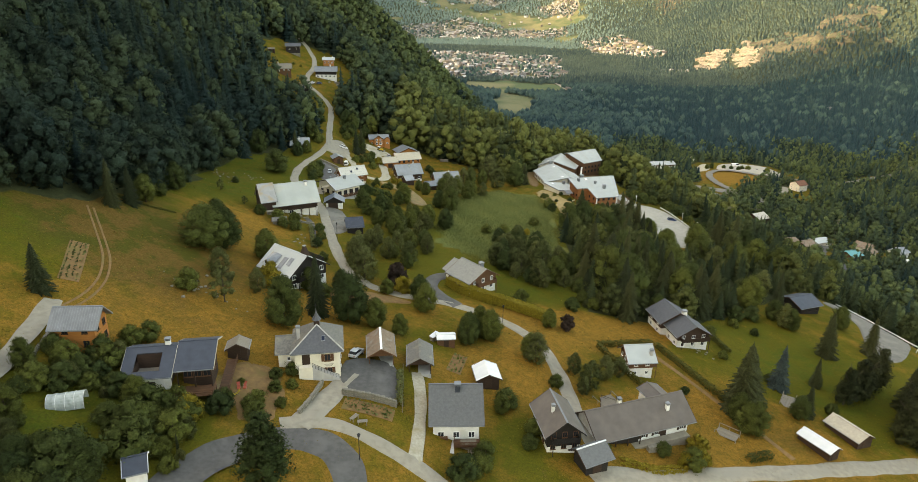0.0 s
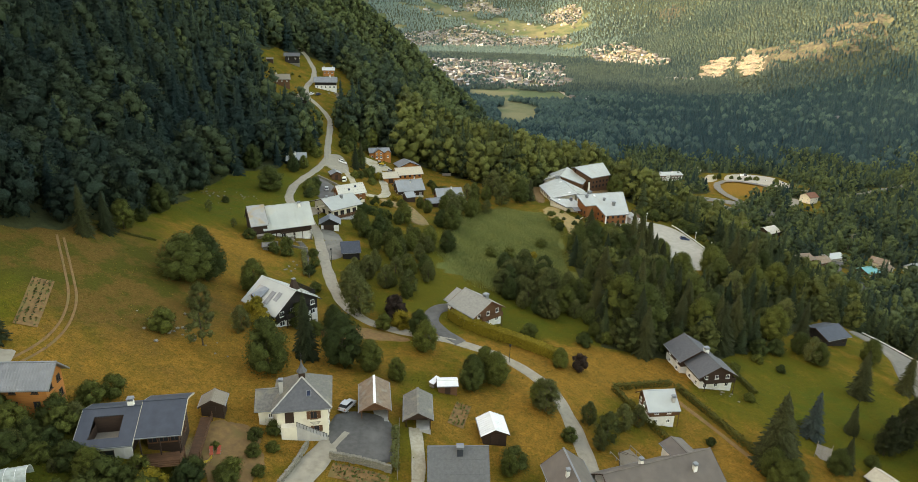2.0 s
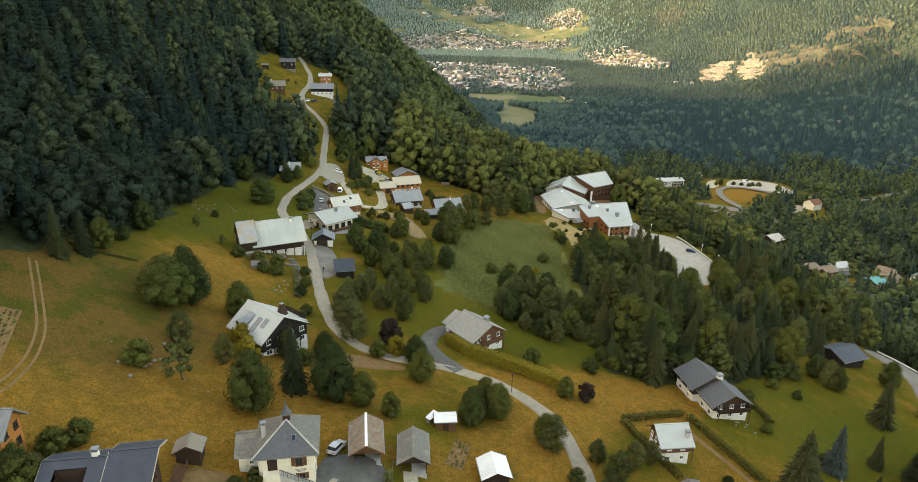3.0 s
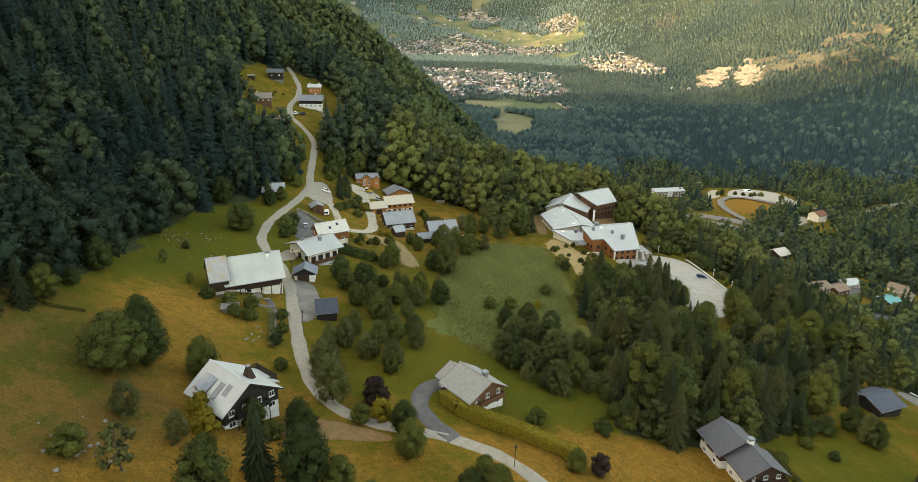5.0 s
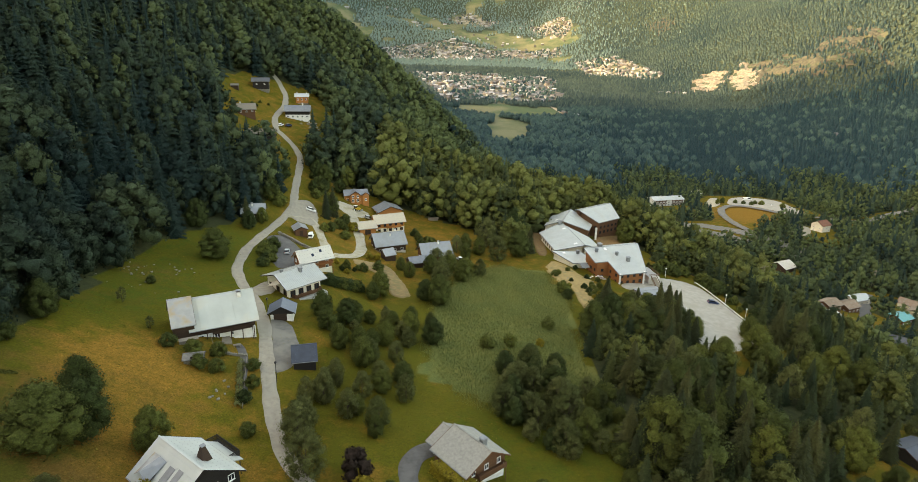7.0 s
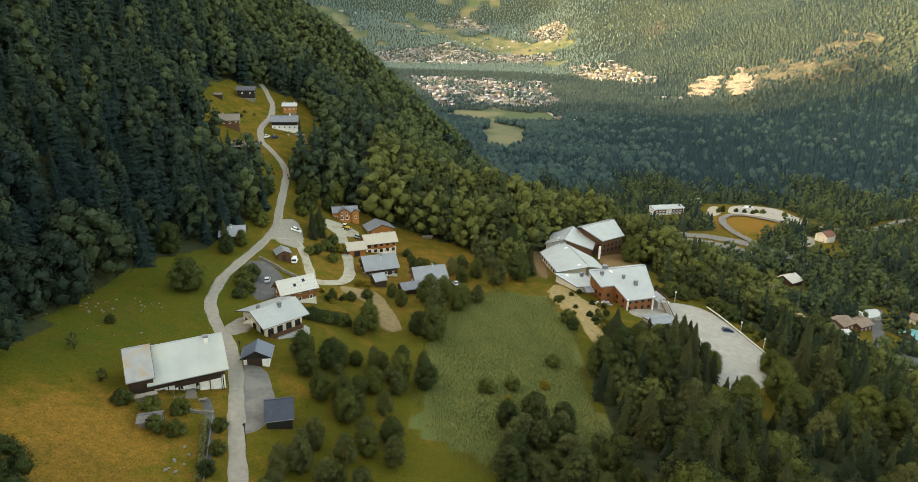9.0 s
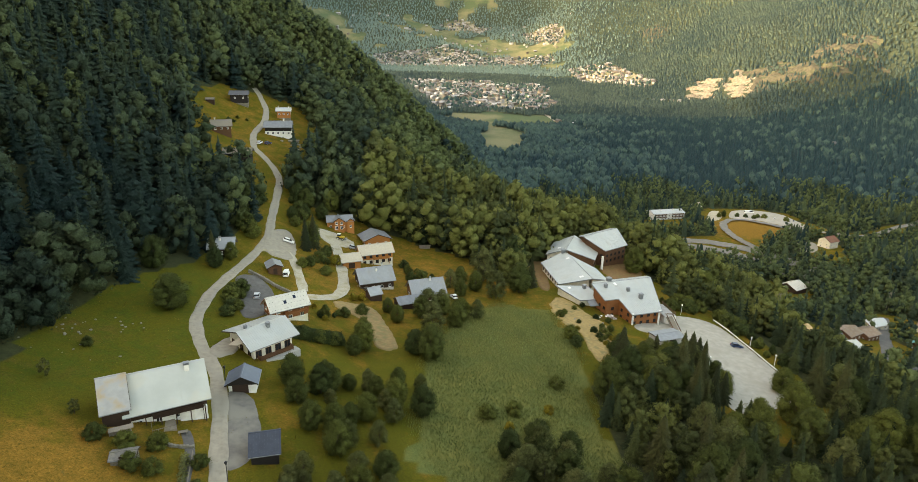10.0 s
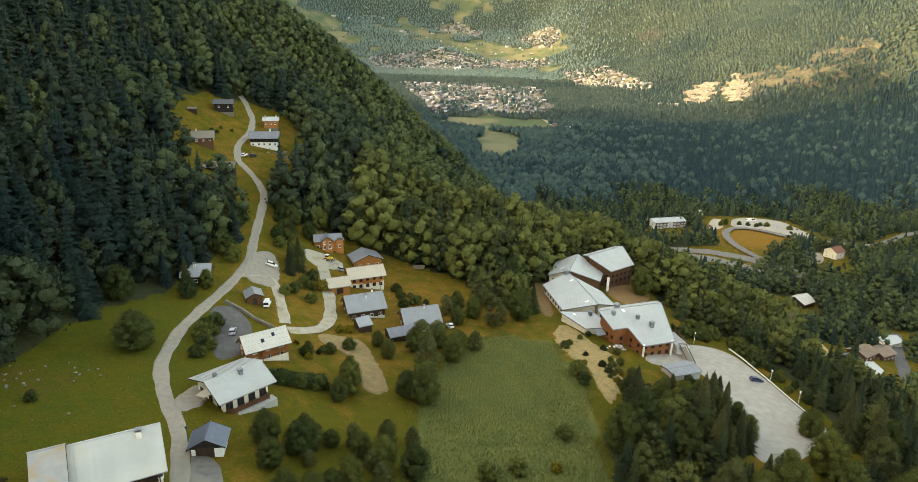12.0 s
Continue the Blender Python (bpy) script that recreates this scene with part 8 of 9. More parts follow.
# ---- vehicles ----
def car(label, x, y, yaw, paint, long=4.2, wide=1.75, tall=1.5, van=False):
    top = tagged(new("van" if van else "car"), label, "van" if van else "car", "parked vehicles")
    z = float(ground(x, y)) + 0.3
    dx, dy = math.cos(radians(yaw)), math.sin(radians(yaw))
    pitch = math.degrees(math.atan2(float(ground(x + dx, y + dy) - ground(x - dx, y - dy)), 2.0))
    top.matrix_world = pose(x, y, z, 0, -pitch, yaw)
    l = long / 2
    low = [(-l, 0.45), (-l * 0.97, 0.85), (-l * 0.92, 0.95), (l * 0.5, 0.95), (l * 0.95, 0.75), (l, 0.45), (l * 0.98, 0.25), (-l * 0.98, 0.25)]
    cabin = [(-l * 0.9, 0.95), (-l * 0.72, tall), (l * 0.05, tall), (l * 0.48, 0.95)]
    if van:
        cabin = [(-l * 0.95, 0.95), (-l * 0.93, tall), (l * 0.45, tall), (l * 0.75, 0.95)]

    def hull(profile, w0, w1):
        bm = bmesh.new()
        zs = [p[1] for p in profile]
        rows = []
        for s in (-1, 1):
            rows.append([bm.verts.new((px, s * (w0 + (w1 - w0) * (pz - min(zs)) / (max(zs) - min(zs))) / 2, pz)) for px, pz in profile])
        n = len(profile)
        bm.faces.new(rows[0])
        bm.faces.new(rows[1][::-1])
        for i in range(n):
            j = (i + 1) % n
            bm.faces.new((rows[0][i], rows[1][i], rows[1][j], rows[0][j]))
        bmesh.ops.recalc_face_normals(bm, faces=bm.faces)
        return bm

    body = hull(low, wide, wide * 0.94)
    bmesh.ops.bevel(body, geom=body.edges[:], offset=0.06, segments=1, affect="EDGES")
    part("body", body, paint, top)
    glass = hull([(px * 1.005, pz if pz < tall else tall - 0.06) for px, pz in cabin], wide * 0.93, wide * 0.78)
    part("glazing", glass, GLASS, top)
    a, b = cabin[1][0], cabin[2][0]
    part("roof", boxes((a - 0.05, b + 0.05, -wide * 0.4, wide * 0.4, tall - 0.08, tall + 0.01)), paint, top)
    if van:
        part("cargo_panel", boxes((-l * 0.94, -l * 0.05, -wide * 0.475, wide * 0.475, 0.9, tall - 0.02)), paint, top)
    for sx in (-0.62, 0.62):
        for sy in (-1, 1):
            bm = bmesh.new()
            bmesh.ops.create_cone(bm, segments=12, radius1=0.32, radius2=0.32, depth=0.2, cap_ends=True, matrix=Matrix.Translation((l * sx, sy * wide * 0.46, 0.05)) @ Matrix.Rotation(math.pi / 2, 4, "X"))
            wheel = part("tyre", bm, RUBBER, top)
            bm = bmesh.new()
            bmesh.ops.create_cone(bm, segments=10, radius1=0.18, radius2=0.18, depth=0.22, cap_ends=True, matrix=Matrix.Translation((l * sx, sy * wide * 0.462, 0.05)) @ Matrix.Rotation(math.pi / 2, 4, "X"))
            part("rim", bm, PAINT_SILVER, wheel)
    for sy in (-0.34, 0.34):
        part("headlight", boxes((l * 0.95, l * 1.005, sy * wide - 0.16, sy * wide + 0.16, 0.55, 0.7)), PAINT_WHITE, top)
        part("tail_light", boxes((-l * 1.0, -l * 0.95, sy * wide - 0.12, sy * wide + 0.12, 0.6, 0.82)), PAINT_RED, top)


car("silver car parked beside the chapel house", -20.8, 113.8, 70, PAINT_SILVER)
car("silver car parked in the asphalt yard", -59.7, 279.5, 100, PAINT_SILVER)
car("white estate car parked at the road fork", -64.0, 338.0, 12, PAINT_WHITE, 4.6)
car("white delivery van parked by the small hut", -56.6, 304.5, 95, PAINT_WHITE, 4.8, 1.85, 2.0, True)
car("dark blue car parked by the barrier", 107.6, 300.8, 0, PAINT_BLUE, 4.6)
car("white car half hidden beside the house", 3.4, 318.0, 110, PAINT_WHITE)
car("green-grey car on the gravel drive", -41.0, 358.5, 5, PAINT_SILVER)
car("white car outside the upper farmhouse", -101.3, 435.6, 80, PAINT_WHITE)
car("dark car outside the upper farmhouse", -97.6, 438.1, 60, PAINT_BLUE)


def tractor(x, y, yaw):
    """A small farm tractor with a front bucket."""
    top = tagged(new("tractor"), "yellow tractor with bucket on the gravel yard", "tractor")
    top.matrix_world = pose(x, y, float(ground(x, y)) + 0.3, 0, 0, yaw)
    part("hood", boxes((0.3, 2.0, -0.45, 0.45, 0.7, 1.5)), PAINT_YELLOW, top)
    part("chassis", boxes((-1.4, 1.9, -0.4, 0.4, 0.4, 0.7)), PAINT_BLACK, top)
    part("cab", boxes((-1.2, 0.28, -0.7, 0.7, 0.72, 1.5)), PAINT_YELLOW, top)
    part("cab_window", boxes((-1.1, 0.2, -0.65, 0.65, 1.5, 2.4)), GLASS, top)
    part("cab_roof", boxes((-1.25, 0.35, -0.75, 0.75, 2.4, 2.52)), PAINT_WHITE, top)
    part("bucket", prism([(-0.9, 0.1), (0.9, 0.1), (0.9, 0.7), (-0.9, 0.7)], 2.5, 3.1), METAL_GREY, top)
    for sy in (-0.5, 0.5):
        beam((1.2, sy, 1.0), (2.6, sy, 0.4), 0.07, PAINT_YELLOW, "loader_arm", top)
    for wx, r in ((-0.7, 0.8), (1.5, 0.5)):
        for sy in (-0.85, 0.85):
            bm = bmesh.new()
            bmesh.ops.create_cone(bm, segments=16, radius1=r, radius2=r, depth=0.4, cap_ends=True, matrix=Matrix.Translation((wx, sy, r - 0.3)) @ Matrix.Rotation(math.pi / 2, 4, "X"))
            wheel = part("wheel", bm, RUBBER, top)
            hub = bmesh.new()
            bmesh.ops.create_cone(hub, segments=12, radius1=r * 0.5, radius2=r * 0.5, depth=0.44, cap_ends=True, matrix=Matrix.Translation((wx, sy, r - 0.3)) @ Matrix.Rotation(math.pi / 2, 4, "X"))
            part("rim", hub, PAINT_WHITE, wheel)


tractor(-47.5, 364, -15)
car("long white coach on the valley car park", 372, 836, 5, PAINT_WHITE, 12, 2.5, 3.0, True)
for i in range(7):
    car("small parked car on the valley car park", 350 + i * 8, 818 - i * 6, 60, (PAINT_WHITE, PAINT_SILVER, PAINT_BLUE, PAINT_RED)[i % 4])


# ---- garden things ----
def tunnel(x, y, yaw):
    top = tagged(new("polytunnel"), "small greenhouse tunnel of cloudy plastic film", "polytunnel")
    top.matrix_world = pose(x, y, float(ground(x, y)) - 0.1, 0, 0, yaw)
    bm = bmesh.new()
    rows = [[bm.verts.new((xx, 1.6 * math.cos(t) + 0.04 * math.sin(xx * 5 + t * 3), 2.1 * math.sin(t) ** 0.8)) for t in np.linspace(0, math.pi, 13)] for xx in np.linspace(-2.6, 2.6, 12)]
    for p, q in zip(rows, rows[1:]):
        for i in range(12):
            bm.faces.new((p[i], q[i], q[i + 1], p[i + 1]))
    bm.faces.new(rows[0])
    part("film", bm, FILM, top)
    for xx in np.linspace(-2.6, 2.6, 5):
        bm = bmesh.new()
        pts = [Vector((xx, 1.63 * math.cos(t), 2.13 * math.sin(t) ** 0.8)) for t in np.linspace(0, math.pi, 13)]
        ring = [[bm.verts.new(p + Vector((dx, 0, dz))) for dx, dz in ((-0.03, 0), (0.03, 0), (0, 0.05))] for p in pts]
        for p, q in zip(ring, ring[1:]):
            for i in range(3):
                bm.faces.new((p[i], p[(i + 1) % 3], q[(i + 1) % 3], q[i]))
        part("hoop", bm, PAINT_WHITE, top)


tunnel(-60.5, 80.6, 18)


def lounger(label, x, y, yaw, mat):
    top = tagged(new("deck_chair"), label, "deck chair", "chairs on the lawn")
    top.matrix_world = pose(x, y, float(ground(x, y)), 0, 0, yaw)
    part("seat", slab([(-0.3, -0.1, 0.35), (0.3, -0.1, 0.35), (0.3, -0.9, 0.3), (-0.3, -0.9, 0.3)], 0.05), mat, top)
    part("backrest", slab([(-0.3, -0.1, 0.35), (0.3, -0.1, 0.35), (0.3, 0.5, 0.95), (-0.3, 0.5, 0.95)], 0.05), mat, top)
    for sx in (-0.28, 0.28):
        beam((sx, -0.8, 0), (sx, 0.2, 0.65), 0.03, WOOD_GREY, "leg", top)
        beam((sx, 0.3, 0), (sx, -0.2, 0.4), 0.03, WOOD_GREY, "leg", top)


lounger("orange deck chair on the dry lawn", -39.2, 98.4 - 3, 20, PAINT_RED)
lounger("orange deck chair on the dry lawn", -38.2, 96, 10, PAINT_RED)
lounger("yellow deck chair on the dry lawn", -38.8, 93.4, -60, PAINT_YELLOW)


def slide(x, y, yaw):
    """A small garden slide with its ladder."""
    top = tagged(new("slide"), "yellow plastic garden slide on the wooden terrace", "slide")
    top.matrix_world = pose(x, y, float(ground(x, y)) + 0.36, 0, 0, yaw)
    part("chute", slab([(-0.22, -1.2, 0.1), (0.22, -1.2, 0.1), (0.22, 0.5, 1.1), (-0.22, 0.5, 1.1)], 0.08), PAINT_YELLOW, top)
    for sx in (-0.25, 0.25):
        beam((sx, 0.9, 0), (sx, 0.5, 1.2), 0.035, PAINT_BLUE, "ladder_rail", top)
    for k in range(3):
        part("rung", boxes((-0.25, 0.25, 0.72 - 0.1 * k, 0.78 - 0.1 * k, 0.3 + 0.3 * k, 0.35 + 0.3 * k)), PAINT_BLUE, top)


slide(-47.2, 89.6, 35)


def table(x, y, yaw, label):
    top = tagged(new("garden_table"), label, "table")
    top.matrix_world = pose(x, y, float(ground(x, y)), 0, 0, yaw)
    for i in range(4):
        part("plank", boxes((-0.9, 0.9, -0.42 + i * 0.21, -0.23 + i * 0.21, 0.72, 0.76)), WOOD_GREY, top)
    for sx in (-0.7, 0.7):
        for sy in (-0.3, 0.3):
            part("leg", boxes((sx - 0.05, sx + 0.05, sy - 0.05, sy + 0.05, -0.2, 0.718)), WOOD_GREY, top)


table(-16.2, 91.8, 10, "small pale garden table on the grass bank")
table(-17.8, 92.6, 60, "small pale garden table on the grass bank")
table(-52.5, 203.5, 20, "grey timber table by the farmhouse terrace")


def platform(x, y, yaw, w, d, label):
    """A plank deck on posts with a low rail."""
    top = tagged(new("wooden_deck"), label, "deck")
    top.matrix_world = pose(x, y, float(ground(x, y)) + 0.35, 0, 0, yaw)
    n = int(w / 0.2)
    for i in range(n):
        part("plank", boxes((-w / 2 + i * w / n, -w / 2 + (i + 0.92) * w / n, -d / 2, d / 2, -0.06, 0)), WOOD_GREY, top)
    for sx in (-w / 2, w / 2):
        for sy in (-d / 2, 0, d / 2):
            part("post", boxes((sx - 0.06, sx + 0.06, sy - 0.06, sy + 0.06, -1.2, 0.9)), WOOD_GREY, top)
        part("rail", boxes((sx - 0.05, sx + 0.05, -d / 2, d / 2, 0.9, 1.0)), WOOD_GREY, top)


def deck(x, y, yaw, w, d, rise, mat, sides, label):
    """A boarded terrace on posts, railed on the sides named: f front, r right, l left."""
    top = tagged(new("wooden_terrace"), label, "terrace")
    top.matrix_world = pose(x, y, float(ground(x, y)) + rise + 0.5, 0, 0, yaw)
    n = int(d / 0.24)
    for i in range(n):
        part("plank", boxes((-w / 2, w / 2, -d / 2 + i * d / n, -d / 2 + (i + 0.93) * d / n, -0.06, 0)), mat, top)
    for sx in (-w / 2 + 0.1, 0, w / 2 - 0.1):
        for sy in (-d / 2 + 0.1, d / 2 - 0.1):
            part("pile", boxes((sx - 0.1, sx + 0.1, sy - 0.1, sy + 0.1, -3.0, -0.062)), mat, top)
    for side in sides:
        long = w if side == "f" else d
        m = {"f": pose(0, -d / 2 + 0.05, 0), "r": pose(w / 2 - 0.05, 0, 0, 0, 0, 90), "l": pose(-w / 2 + 0.05, 0, 0, 0, 0, 90)}[side]
        count = max(2, round(long / 1.5))
        for i in range(count + 1):
            u = -long / 2 + 0.06 + (long - 0.12) * i / count
            part("rail_post", boxes((u - 0.05, u + 0.05, -0.05, 0.05, 0.002, 1.0)), mat, top).matrix_basis = m
        for z in (0.25, 0.55, 0.94):
            part("rail", boxes((-long / 2, long / 2, -0.09, -0.052, z, z + 0.14)), mat, top).matrix_basis = m
    return top


platform(60.8, 113.6, 50, 3.0, 4.6, "grey plank footbridge deck in the dry grass")
platform(34.2, 116.6, 25, 5.0, 4.0, "pale plank deck with a low rail on the lawn")
platform(83.5, 131.5, -35, 3.0, 5.5, "weathered plank deck beside the blue spruce")
deck(-45.4, 90.3, 11, 7.6, 3.4, 0.35, WOOD_BROWN, "fr", "brown wooden terrace with rail in front of the dark chalet")
deck(-41.6, 97.4, 11, 1.9, 10.6, 0.35, WOOD_BROWN, "r", "narrow brown side deck with rail along the dark chalet")
platform(4.6, 92.6, 3, 3.2, 3.0, "small slatted terrace below the grey-roofed house")


def wood_pile(x, y, yaw, w, label):
    top = tagged(new("wood_pile"), label, "wood pile")
    top.matrix_world = pose(x, y, float(ground(x, y)), 0, 0, yaw)
    g = np.random.default_rng(int(abs(x * 10)))
    bm = bmesh.new()
    bmesh.ops.create_cone(bm, segments=7, radius1=0.14, radius2=0.13, depth=0.9, cap_ends=True, matrix=Matrix.Rotation(math.pi / 2, 4, "X"))
    me = bpy.data.meshes.new("log")
    bm.to_mesh(me)
    bm.free()
    me.materials.append(WOOD_GREY)
    for i in range(int(w / 0.27)):
        for k in range(5):
            ob = part("log", me, WOOD_GREY, top)
            ob.matrix_basis = pose(-w / 2 + i * 0.27 + (k % 2) * 0.13, g.normal(0, 0.05), 0.12 + k * 0.24, 0, g.uniform(0, 60), 0)
    part("cover", slab([(-w / 2 - 0.2, -0.6, 1.35), (w / 2 + 0.2, -0.6, 1.35), (w / 2 + 0.2, 0.6, 1.6), (-w / 2 - 0.2, 0.6, 1.6)], 0.05), METAL_WHITE if "white" in label else WOOD_GREY, top)


wood_pile(-4.9, 129.4, 60, 2.6, "stacked firewood under a white sheet beside the shed")
wood_pile(3.0, 94.2, 3, 2.6, "stacked orange firewood below the balcony")
wood_pile(47.2, 107.8, 20, 2.2, "stacked firewood against the white farmhouse")
wood_pile(-62.5, 199.6, 28, 4.0, "stacked firewood beside the long farmhouse")
wood_pile(-87, 452, 15, 6.0, "pale stacked timber on the upper slope")
wood_pile(-10, 380, 10, 5.0, "pale stacked timber beside the new houses")


def solar_roof():
    """Panels and skylights on the broad chalet and the white-roofed one."""
    for label, hx, hy, yaw, sets in (("", -43.6, 150.6, -38, ((0.9, -3.4, 1.5, 3.6), (3.0, -2.6, 1.3, 2.4))), ("", -48.1, 270.0, 35, ((-1.0, -2.0, 0.9, 1.1), (2.2, -1.2, 0.9, 1.1)))):
        ridge, eave, run = (8.5, 4.0, 6.2) if yaw < 0 else (7.5, 4.0, 3.9)
        tilt = math.degrees(math.atan2(ridge - eave, run))
        for px, py, w, d in sets:
            ob = tagged(new("solar_panel"), "grey glass roof panel set in a pale roof" , "solar panel")
            base = pose(hx, hy, float(ground(hx, hy)), 0, 0, yaw) @ pose(px, py, ridge + (ridge - eave) / run * py + 0.06, tilt, 0, 0)
            ob.matrix_world = base
            part("frame", boxes((-w / 2, w / 2, -d / 2, d / 2, -0.03, 0.06)), METAL_GREY, ob)
            n = max(1, round(w / 1.0))
            for i in range(n):
                part("panel", boxes((-w / 2 + (i + 0.04) * w / n, -w / 2 + (i + 0.96) * w / n, -d / 2 + 0.05, d / 2 - 0.05, 0.06, 0.08)), METAL_GREY if yaw < 0 else PANEL, ob)


solar_roof()


def terrace_well():
    """The sunken terrace inside the dark chalet's roof."""
    top = tagged(new("roof_terrace"), "sunken brown timber terrace within the dark roof", "terrace")
    top.matrix_world = pose(-50.3, 96.0, float(ground(-50.3, 96.0)), 0, 0, 11)
    y0, y1 = -0.4 - 6.5 * 0.78, -0.4 - 6.5 * 0.22
    part("floor_board", boxes((-5.6, -1.4, y0, y1, 1.9, 2.0)), WOOD_GREY, top)
    for b in ((-5.72, -5.6, y0, y1), (-1.4, -1.28, y0, y1), (-5.72, -1.28, y0 - 0.12, y0), (-5.72, -1.28, y1, y1 + 0.12)):
        z = 5.5 - 2.6 * (0.80 if b[2] < y0 else 0.24 if b[2] >= y1 else 0.75)
        part("side_wall", boxes((*b, 1.9, z)), WOOD_DARK, top)


terrace_well()


def rocks(label, x, y, spread, count, size, seed):
    """Scattered boulders."""
    g = np.random.default_rng(seed)
    for _ in range(count):
        bm = bmesh.new()
        bmesh.ops.create_icosphere(bm, subdivisions=1, radius=1)
        for v in bm.verts:
            v.co *= g.uniform(0.7, 1.2)
        px, py = x + g.normal(0, spread), y + g.normal(0, spread)
        s = size * g.uniform(0.5, 1.4)
        me = bpy.data.meshes.new("boulder")
        bm.to_mesh(me)
        bm.free()
        me.materials.append(STONE)
        ob = tagged(new("boulder", me), label, "boulder", "boulders in the meadow")
        ob.matrix_world = Matrix.LocRotScale((px, py, float(ground(px, py)) + 0.1 * s), Euler((0, 0, g.uniform(0, 6))), (s, s * 0.8, s * 0.55))


rocks("pale boulder half sunk in the dry meadow", -58, 128, 4.5, 26, 0.45, 1)
rocks("grey boulder in the green upper meadow", -92, 230, 7.0, 14, 0.32, 2)
rocks("pale rock lying on the lawn", 70, 152, 2.0, 8, 0.35, 3)
rocks("pale quarried rock beside the upper farm", -85, 450, 3.0, 18, 0.8, 4)
rocks("pale stone scattered over the upper meadow", -93, 238, 4.0, 16, 0.42, 7)
rocks("pale stone scattered over the upper meadow", -84, 246, 2.5, 9, 0.36, 8)
rocks("pale rock in the terraced garden", -48, 184, 2.5, 10, 0.4, 5)
rocks("pale rock on the sandy hotel bank", 52, 306, 4.0, 14, 0.5, 6)


# ---- valley roads and the far town ----
ribbon("road", "pale elevated slip road looping round a dry field", [(298, 656), (297, 668), (296, 691), (297, 714), (302, 744), (312, 771), (328, 789), (345, 787), (357, 767), (366, 745), (380, 734), (408, 725), (433, 723), (460, 735), (495, 766), (539, 803), (566, 818), (650, 880)], 8, FORECOURT, lift=1.6)
ribbon("road", "wide pale valley highway", [(180, 716), (215, 706), (262, 690), (284, 668), (300, 640), (330, 590)], 17, FORECOURT, lift=0.8)
ribbon("road", "second carriageway of the valley highway", [(175, 692), (212, 684), (248, 668), (268, 646), (284, 618), (310, 570)], 18, FORECOURT, lift=0.8)
yard("yard", "pale gravel parking lot by the ring road", [(296, 783), (330, 852), (342, 846), (320, 792)], GRAVEL, 0.5, step=1.5)
yard("yard", "pale asphalt lot beside the cream valley house", [(346, 684), (368, 686), (360, 664), (346, 646), (336, 654)], LANE, 0.5, step=1.5)
yard("car_park", "pale valley car park with parked coaches", [(331, 802), (358, 856), (392, 853), (412, 834), (405, 786), (400, 741), (381, 742), (371, 757), (361, 787), (345, 797)], CAR_PARK, 0.6, step=1.5)
ribbon("road", "pale road crossing the distant fields", [(420, 1360), (355, 1435), (300, 1545), (262, 1640), (255, 1737), (240, 1800)], 10, LANE, lift=1.0)
ribbon("road", "pale riverside road strip in the far wood", [(636, 1790), (648, 1700), (655, 1600)], 9, LANE, lift=1.5)
ribbon("road", "grey bend below the brown valley houses", [(222, 362), (235, 382), (257, 416), (279, 450), (297, 477), (318, 505)], 7, ASPHALT, lift=0.5)


